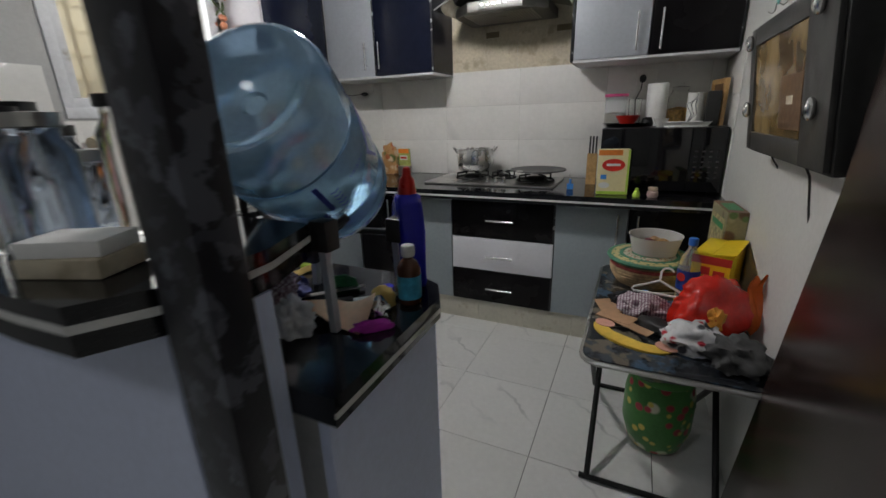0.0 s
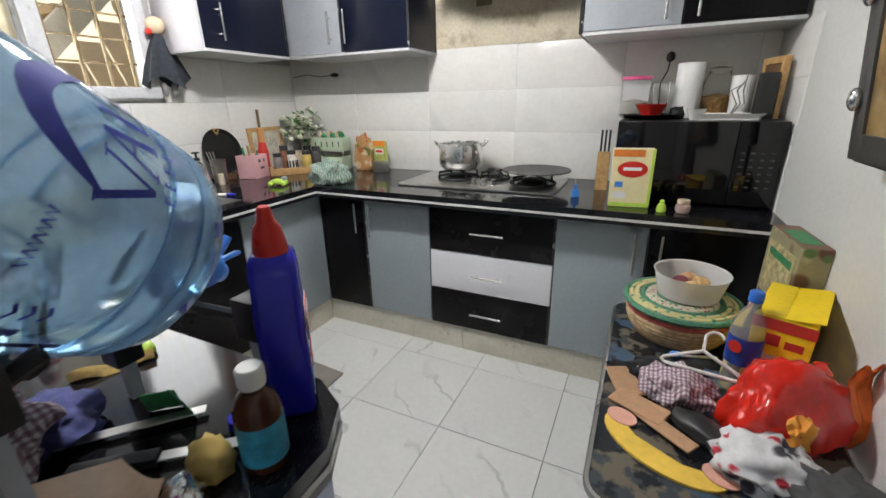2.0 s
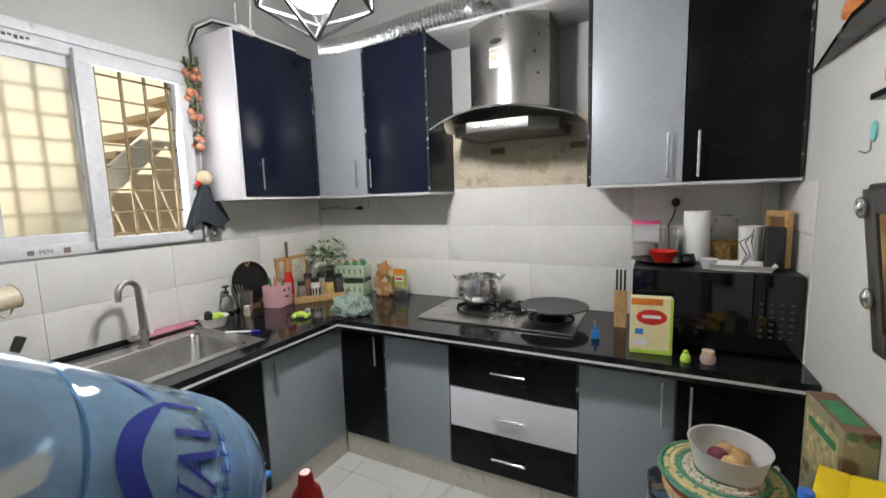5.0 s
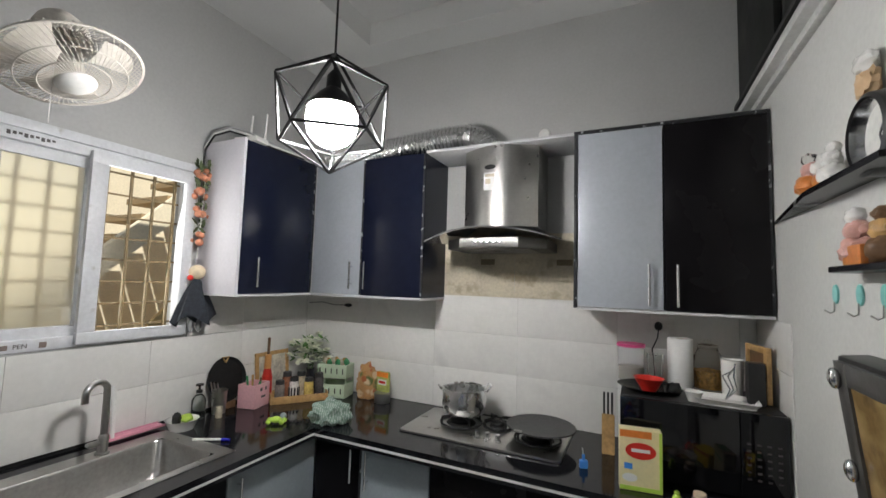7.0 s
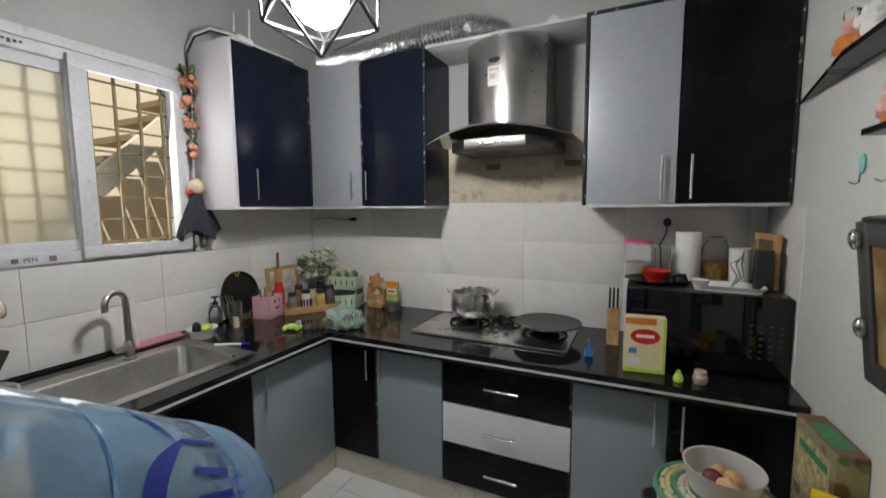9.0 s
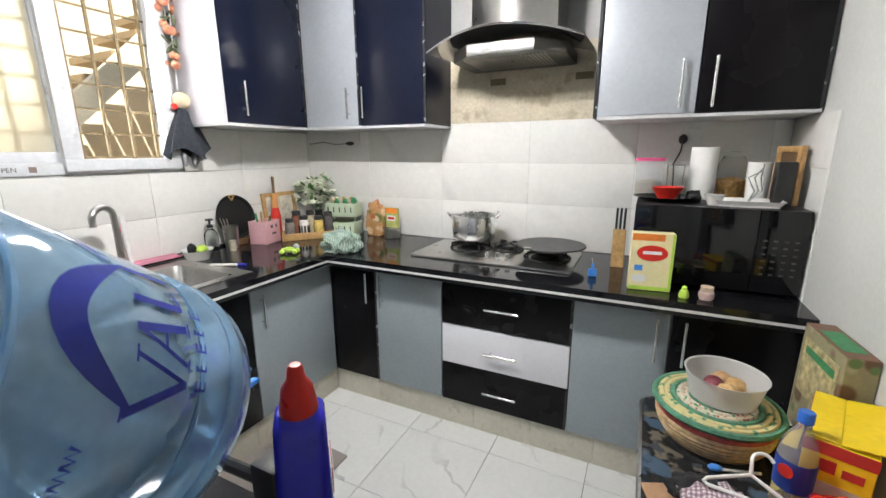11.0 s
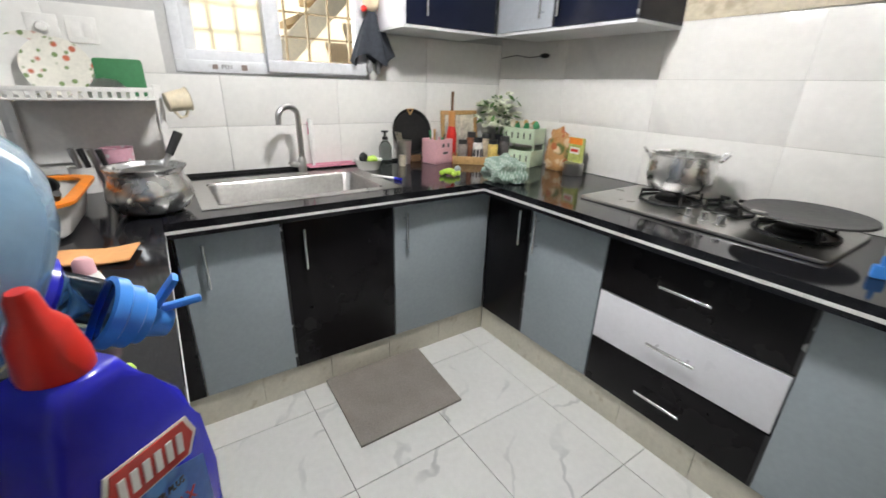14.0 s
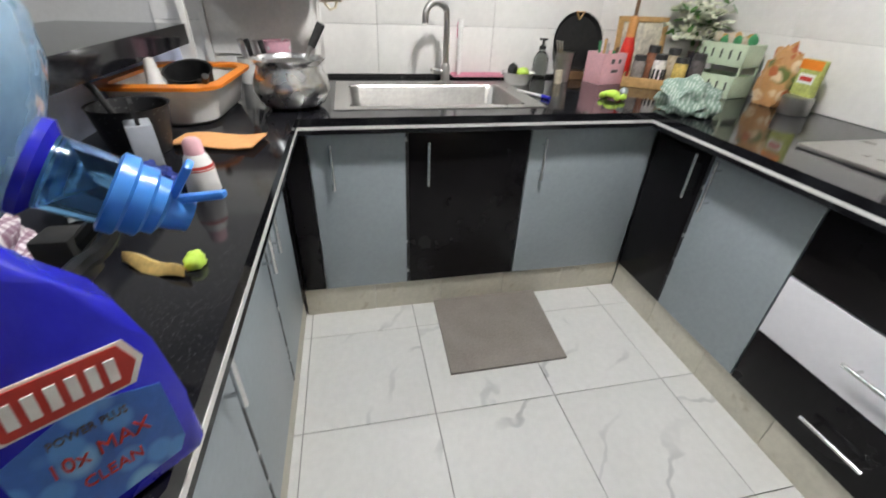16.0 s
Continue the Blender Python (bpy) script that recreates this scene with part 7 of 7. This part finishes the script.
bm = bmesh.new()
bm_box(bm, (-0.035, -0.025, 0), (0.035, 0.025, 0.10), 0.004)
part("box", bm, SILVER_LAM, bx)
boxes("handle", [((-0.03, -0.004, 0.10), (-0.022, 0.004, 0.135)), ((0.022, -0.004, 0.10), (0.03, 0.004, 0.135)), ((-0.03, -0.004, 0.135), (0.03, 0.004, 0.145))], BLACK_PL, bx)
bs = lathe_thing("black_basket", (-1.36, 2.60, W), vessel(0.065, 0.085, 0.11), patterned("black_mesh", (0.015, 0.015, 0.016), [(0.10, 0.10, 0.10)], 90, 0.2, 0.5), "black mesh basket with a ladle", "basket")
bm = bmesh.new()
bm_tube(bm, [(0.02, 0, 0.02), (0.0, -0.06, 0.15), (0.04, -0.11, 0.23)], 0.008, 8)
part("ladle", bm, BLACK_PL, bs)
# big pot and dish tub
bp = thing("steel_pot", (-1.80, 2.925, W), "large aluminium cooking pot holding a ladle", "pot")
lathe_part("body", [(0, 0), (0.075, 0), (0.105, 0.018), (0.127, 0.060), (0.122, 0.095), (0.107, 0.128), (0.106, 0.138), (0.119, 0.154), (0.120, 0.158), (0.112, 0.156), (0.101, 0.138), (0.102, 0.126), (0.117, 0.09), (0.12, 0.06), (0.1, 0.022), (0, 0.008)], ALU, bp, "", 48)
bm = bmesh.new()
bm_tube(bm, [(0.0, 0.0, 0.03), (-0.03, 0.05, 0.14), (-0.045, 0.085, 0.205)], [0.008, 0.007, 0.010], 8)
part("ladle", bm, STEEL, bp)
bm = bmesh.new()
bm_tube(bm, [(-0.04, 0.075, 0.185), (-0.06, 0.115, 0.255)], [0.013, 0.015], 10)
part("ladle_grip", bm, BLACK_PL, bp, "black grip")
lathe_part("inner_plate", [(0, 0.13), (0.05, 0.15), (0.075, 0.145), (0.09, 0.13)], STEEL, bp, "steel plate inside", 24)
tub = thing("dish_tub", (-1.745, 2.60, W), "white plastic dish tub with an orange rim", "tub", rz=-3)


def ring_wall(bm, outlines):
    rs_ = [[bm.verts.new((x, y, z)) for x, y in o] for o, z in outlines]
    for a, b in zip(rs_, rs_[1:]):
        for k in range(len(a)):
            q = (k + 1) % len(a)
            bm.faces.new((a[k], a[q], b[q], b[k]))
    return rs_


def rr(d):
    return rounded(-0.205 - d, -0.15 - d, 0.205 + d, 0.15 + d, 0.07, 5)


bm = bmesh.new()
r_ = ring_wall(bm, [(rr(-0.035), 0.0), (rr(-0.02), 0.012), (rr(0.0), 0.105), (rr(-0.004), 0.105), (rr(-0.026), 0.014), (rr(-0.04), 0.005)])
bm.faces.new(r_[0])
bm.faces.new(r_[-1])
part("basin", bm, PLASTIC_W, tub)
bm = bmesh.new()
ring_wall(bm, [(rr(-0.004), 0.106), (rr(0.018), 0.106), (rr(0.02), 0.116), (rr(0.0), 0.122), (rr(-0.012), 0.116), (rr(-0.012), 0.106), (rr(-0.004), 0.106)])
part("rim", bm, ORANGE, tub, "orange rim")
pn = thing("black_saucepan", (-1.70, 2.64, W + 0.09), "small black saucepan lying in the dish tub", "saucepan", m=pose(-1.66, 2.66, W + 0.075, 12, 14, 40))
lathe_part("pan", vessel(0.055, 0.065, 0.07), IRON, pn)
bm = bmesh.new()
bm_tube(bm, [(0.06, 0, 0.06), (0.10, 0, 0.075), (0.115, 0, 0.10)], 0.010, 8)
part("handle", bm, BLACK_PL, pn)
lathe_thing("plastic_plate", (-1.80, 2.56, W + 0.05), [(0, 0), (0.08, 0.004), (0.11, 0.03), (0.113, 0.03), (0.08, 0.0), (0, -0.003)], PLAST_CLEAR, "clear plastic bowl lying in the tub", "bowl")
fn_ = lathe_thing("white_funnel", (-1.60, 2.58, W + 0.05), [(0.06, 0), (0.02, 0.07), (0.014, 0.13), (0.011, 0.13), (0.017, 0.07), (0.057, 0)], PLASTIC_W, "white plastic funnel in the tub", "funnel")
# dish rack against the window wall
rk = thing("dish_rack", (0, 0, 0), "white plastic dish rack with plates on top", "dish rack")
RX0, RX1, RY0, RY1, RZ = XW + 0.02, XW + 0.27, 2.53, 3.02, 1.235
for x in (RX0, RX1 - 0.02):
    boxes("post", [((x, RY1 - 0.025, W), (x + 0.02, RY1, RZ + 0.055))], PLASTIC_W, rk, "", 0.003)
    boxes("post", [((x, RY0, W), (x + 0.02, RY0 + 0.025, RZ + 0.055))], PLASTIC_W, rk, "", 0.003)
boxes("back_panel", [((RX0, RY0 + 0.026, W + 0.10), (RX0 + 0.004, RY1 - 0.026, RZ - 0.002))], PLASTIC_W, rk)
boxes("shelf", [((RX0, RY0, RZ), (RX1, RY1, RZ + 0.008))], PLASTIC_W, rk, "", 0.002)
boxes("rail", [((RX1 - 0.012, RY0 + 0.026, RZ + 0.03), (RX1, RY1 - 0.026, RZ + 0.045))], PLASTIC_W, rk, "", 0.002)
for k in range(16):
    boxes("slat", [((RX1 - 0.010, RY0 + 0.035 + 0.0275 * k, RZ + 0.008), (RX1 - 0.002, RY0 + 0.05 + 0.0275 * k, RZ + 0.03))], PLASTIC_W, rk)
FLP = patterned("floral_plate", (0.72, 0.70, 0.62), [(0.50, 0.14, 0.08), (0.20, 0.28, 0.12)], 22, 0.30, 0.2)
for k, (y, r, m_) in enumerate(((2.66, 0.11, FLP), (2.62, 0.10, WHITE_CER), (2.73, 0.10, FLP))):
    p = thing("dinner_plate", (XW + 0.09 + 0.04 * k, y, RZ + 0.009 + r * 0.92), "floral patterned plate standing in the rack" if m_ is FLP else "plain white plate standing in the rack", "plate", "plates in the rack", m=pose(XW + 0.10 + 0.035 * k, y, RZ + 0.012 + r * 0.93, 0, 75, 0))
    lathe_part("plate", [(0, 0), (r * 0.6, 0.001), (r, 0.014), (r, 0.017), (r * 0.6, 0.005), (0, 0.004)], m_, p, "", 36)
gbd = thing("chopping_board", (XW + 0.10, 2.91, RZ + 0.0085), "dark green plastic chopping board standing in the rack", "chopping board", m=pose(XW + 0.09, 2.90, RZ + 0.0085, 0, -10, 0))
bm = bmesh.new()
bm_slab(bm, rounded(-0.08, 0.0, 0.08, 0.14, 0.012, 3), -0.004, 0.004, 0.001, 1, Matrix(((0, 0, 1, 0), (1, 0, 0, 0), (0, 1, 0, 0), (0, 0, 0, 1))))
part("board", bm, mat("green_board", (0.03, 0.17, 0.06), 0.45), gbd)
gl = thing("glass_bowl", (XW + 0.17, 2.85, RZ + 0.0085), "upturned clear glass bowl in the rack", "bowl")
lathe_part("bowl", [(0.075, 0), (0.068, 0.03), (0.04, 0.06), (0, 0.068), (0, 0.064), (0.037, 0.056), (0.064, 0.03), (0.071, 0)], GLASS, gl)
mgx = thing("cream_mug", (XW + 0.30, 3.05, RZ - 0.015), "cream mug hanging on the rack's end", "mug", m=pose(RX1 + 0.03, 3.03, RZ - 0.005, -80, 0, 12))
lathe_part("cup", vessel(0.034, 0.042, 0.075), mat("cream_glaze", (0.66, 0.58, 0.42), 0.3), mgx)
bm = bmesh.new()
bm_tube(bm, [(0.0, 0.036, 0.015), (0.0, 0.062, 0.03), (0.0, 0.060, 0.05), (0.0, 0.04, 0.062)], 0.005, 8)
part("handle", bm, bpy.data.materials["cream_glaze"], mgx)
for y, dial in ((2.70, True), (2.813, False)):
    sp = thing("wall_switch", (XW + 0.0102, y, 1.478), "square white wall switch plate on the tiles", "switch", "switches by the rack")
    boxes("plate", [((0, -0.046, -0.046), (0.008, 0.046, 0.046))], PLASTIC_W, sp, "", 0.003)
    if dial:
        lathe_part("dial", [(0, 0.024), (0.016, 0.024), (0.019, 0.020), (0.021, 0.0), (0, 0.0)], PLASTIC_W, sp, "round dimmer knob", 24, pose(0.0082, 0, 0, 0, 90, 0))
    else:
        for k in (-1, 1):
            boxes("rocker", [((0.0082, k * 0.018 - 0.014, -0.026), (0.012, k * 0.018 + 0.014, 0.026))], PLASTIC_W, sp, "", 0.002)
pkc = lathe_thing("pink_mug", (XW + 0.10, 2.83, W), vessel(0.05, 0.055, 0.16), patterned("pink_print", (0.72, 0.40, 0.48), [(0.75, 0.7, 0.7)], 30, 0.3, 0.35), "pink printed canister under the rack", "canister")
fk = thing("black_ladle_set", (XW + 0.13, 2.72, W), "dark kitchen tools in a holder under the rack", "kitchen tools")
for k in range(4):
    bm = bmesh.new()
    bm_tube(bm, [(0.02 * k, 0.03 * k, 0), (0.02 * k + 0.01, 0.03 * k - 0.03, 0.17)], [0.006, 0.012], 7)
    part("tool", bm, BLACK_PL if k % 2 else STEEL, fk)
lathe_part("holder", vessel(0.05, 0.055, 0.10), PLASTIC_W, fk)
# on the bar by the column: glassware and a box
rnd = random.Random(5)
for k in range(9):
    gx, gy = -0.70 - 0.12 * (k % 5) - 0.04 * (k // 5), 2.30 + 0.14 * (k // 5)
    h = rnd.uniform(0.12, 0.22)
    j = lathe_thing("glass_jar", (gx, gy, 1.1226), [(0, 0), (0.04, 0), (0.043, 0.006), (0.043, h * 0.8), (0.03, h * 0.93), (0.03, h), (0, h)], GLASS if k % 2 else clear("blue_glass", (0.6, 0.7, 0.85), 0.05, 1.3), "clear glass jar on the bar top", "jar", group="jars on the bar")
    lathe_part("lid", [(0.033, h), (0.036, h + 0.002), (0.036, h + 0.02), (0, h + 0.022)], STEEL if k % 3 == 0 else BLACK_PL, j)
tbx = thing("tissue_carton", (-0.60, 2.272, 1.1226), "cream carton lying on the bar top", "carton", rz=20)
bm = bmesh.new()
bm_box(bm, (-0.058, -0.040, 0), (0.058, 0.040, 0.026), 0.003)
part("carton", bm, CARD, tbx)
bm = bmesh.new()
bm_box(bm, (-0.054, -0.036, 0.0262), (0.054, 0.038, 0.048), 0.003, 2, pose(0, 0, 0, 0, 0, 6))
part("upper_carton", bm, PAPER, tbx)

# ---------------------------------------------------------------- tiles, one by one
TS = 0.4465
root = tagged(new("floor"), "white glazed floor tiles with grey veins", "floor", "", "structure")
bm = bmesh.new()
bm_box(bm, (0.0014, 0.0014, -0.0078), (TS - 0.0014, TS - 0.0014, 0.0), 0.0006, 1)
tile_mesh = mesh_of("floor_tile", bm, FLOOR_TILE, 20)
x = -0.662 - 4 * TS
while x < XR:
    y = 3.325 - 11 * TS
    while y < YH:
        o = new("tile", tile_mesh)
        o.parent = root
        o.location = (x, y, 0)
        y += TS
    x += TS


def wall_tiles(name, spans, axis, label, a0, step, zs, holes=()):
    """Glazed tiles on a wall, cut where they meet its ends; axis: the way along the wall."""
    root = tagged(new(name), label, "wall tiles", "", "structure")
    for z0, z1 in zip(zs, zs[1:]):
        a = a0
        while a < spans[1]:
            lo, hi = max(a, spans[0]), min(a + step, spans[1])
            if hi - lo > 0.01:
                for h0, h1, hz0, hz1 in holes:
                    if lo < h1 and hi > h0 and z0 < hz1 and z1 > hz0:
                        pieces = [(lo, min(hi, h0)), (max(lo, h1), hi)]
                        break
                else:
                    pieces = [(lo, hi)]
                for p, q in pieces:
                    if q - p > 0.012:
                        g = 0.0009
                        sp = ((p + g, YH - 0.010, z0 + g), (q - g, YH - 0.0006, z1 - g)) if axis == "x" else ((XW + 0.0006, p + g, z0 + g), (XW + 0.010, q - g, z1 - g))
                        boxes("tile", [sp], WALL_TILE, root, "", 0.0006)
            a += step


ZS = [0.91, 1.14, 1.372, 1.603]
wall_tiles("wall_tiles_hob", (XW + 0.011, XR - 0.002), "x", "white glazed tiles with faint veins above the worktop", -0.708 - 4 * 0.553, 0.553, [0.886] + ZS[1:])
wall_tiles("wall_tiles_window", (2.35, YH - 0.011), "y", "white glazed tiles with faint veins behind the sink", 3.815 - 3 * 0.553, 0.553, [0.90, 1.11, 1.335])
wall_tiles("wall_tiles_window_side", (4.0, YH - 0.011), "y", "white glazed tiles beside the window", 3.815 - 3 * 0.553, 0.553, [1.3352, 1.57])
wall_tiles("wall_tiles_rack", (2.35, 3.06), "y", "white glazed tiles above the dish rack", 3.815 - 3 * 0.553, 0.553, [1.3352, 1.57])
root = tagged(new("wall_tiles_side"), "white glazed tiles on the side wall above the worktop", "wall tiles", "", "structure")
for z0, z1 in zip([0.8865] + ZS[1:3], ZS[1:3] + [1.568]):
    boxes("tile", [((XR - 0.0055, 4.445, z0 + 0.0009), (XR - 0.0004, 4.937, z1 - 0.0009))], WALL_TILE, root, "", 0.0006)
solid("grout_hob", (XW + 0.001, YH - 0.008, 0.886), (XR - 0.001, YH - 0.0002, 1.603), GROUT_PALE, "pale grout bed behind the wall tiles", "grout")
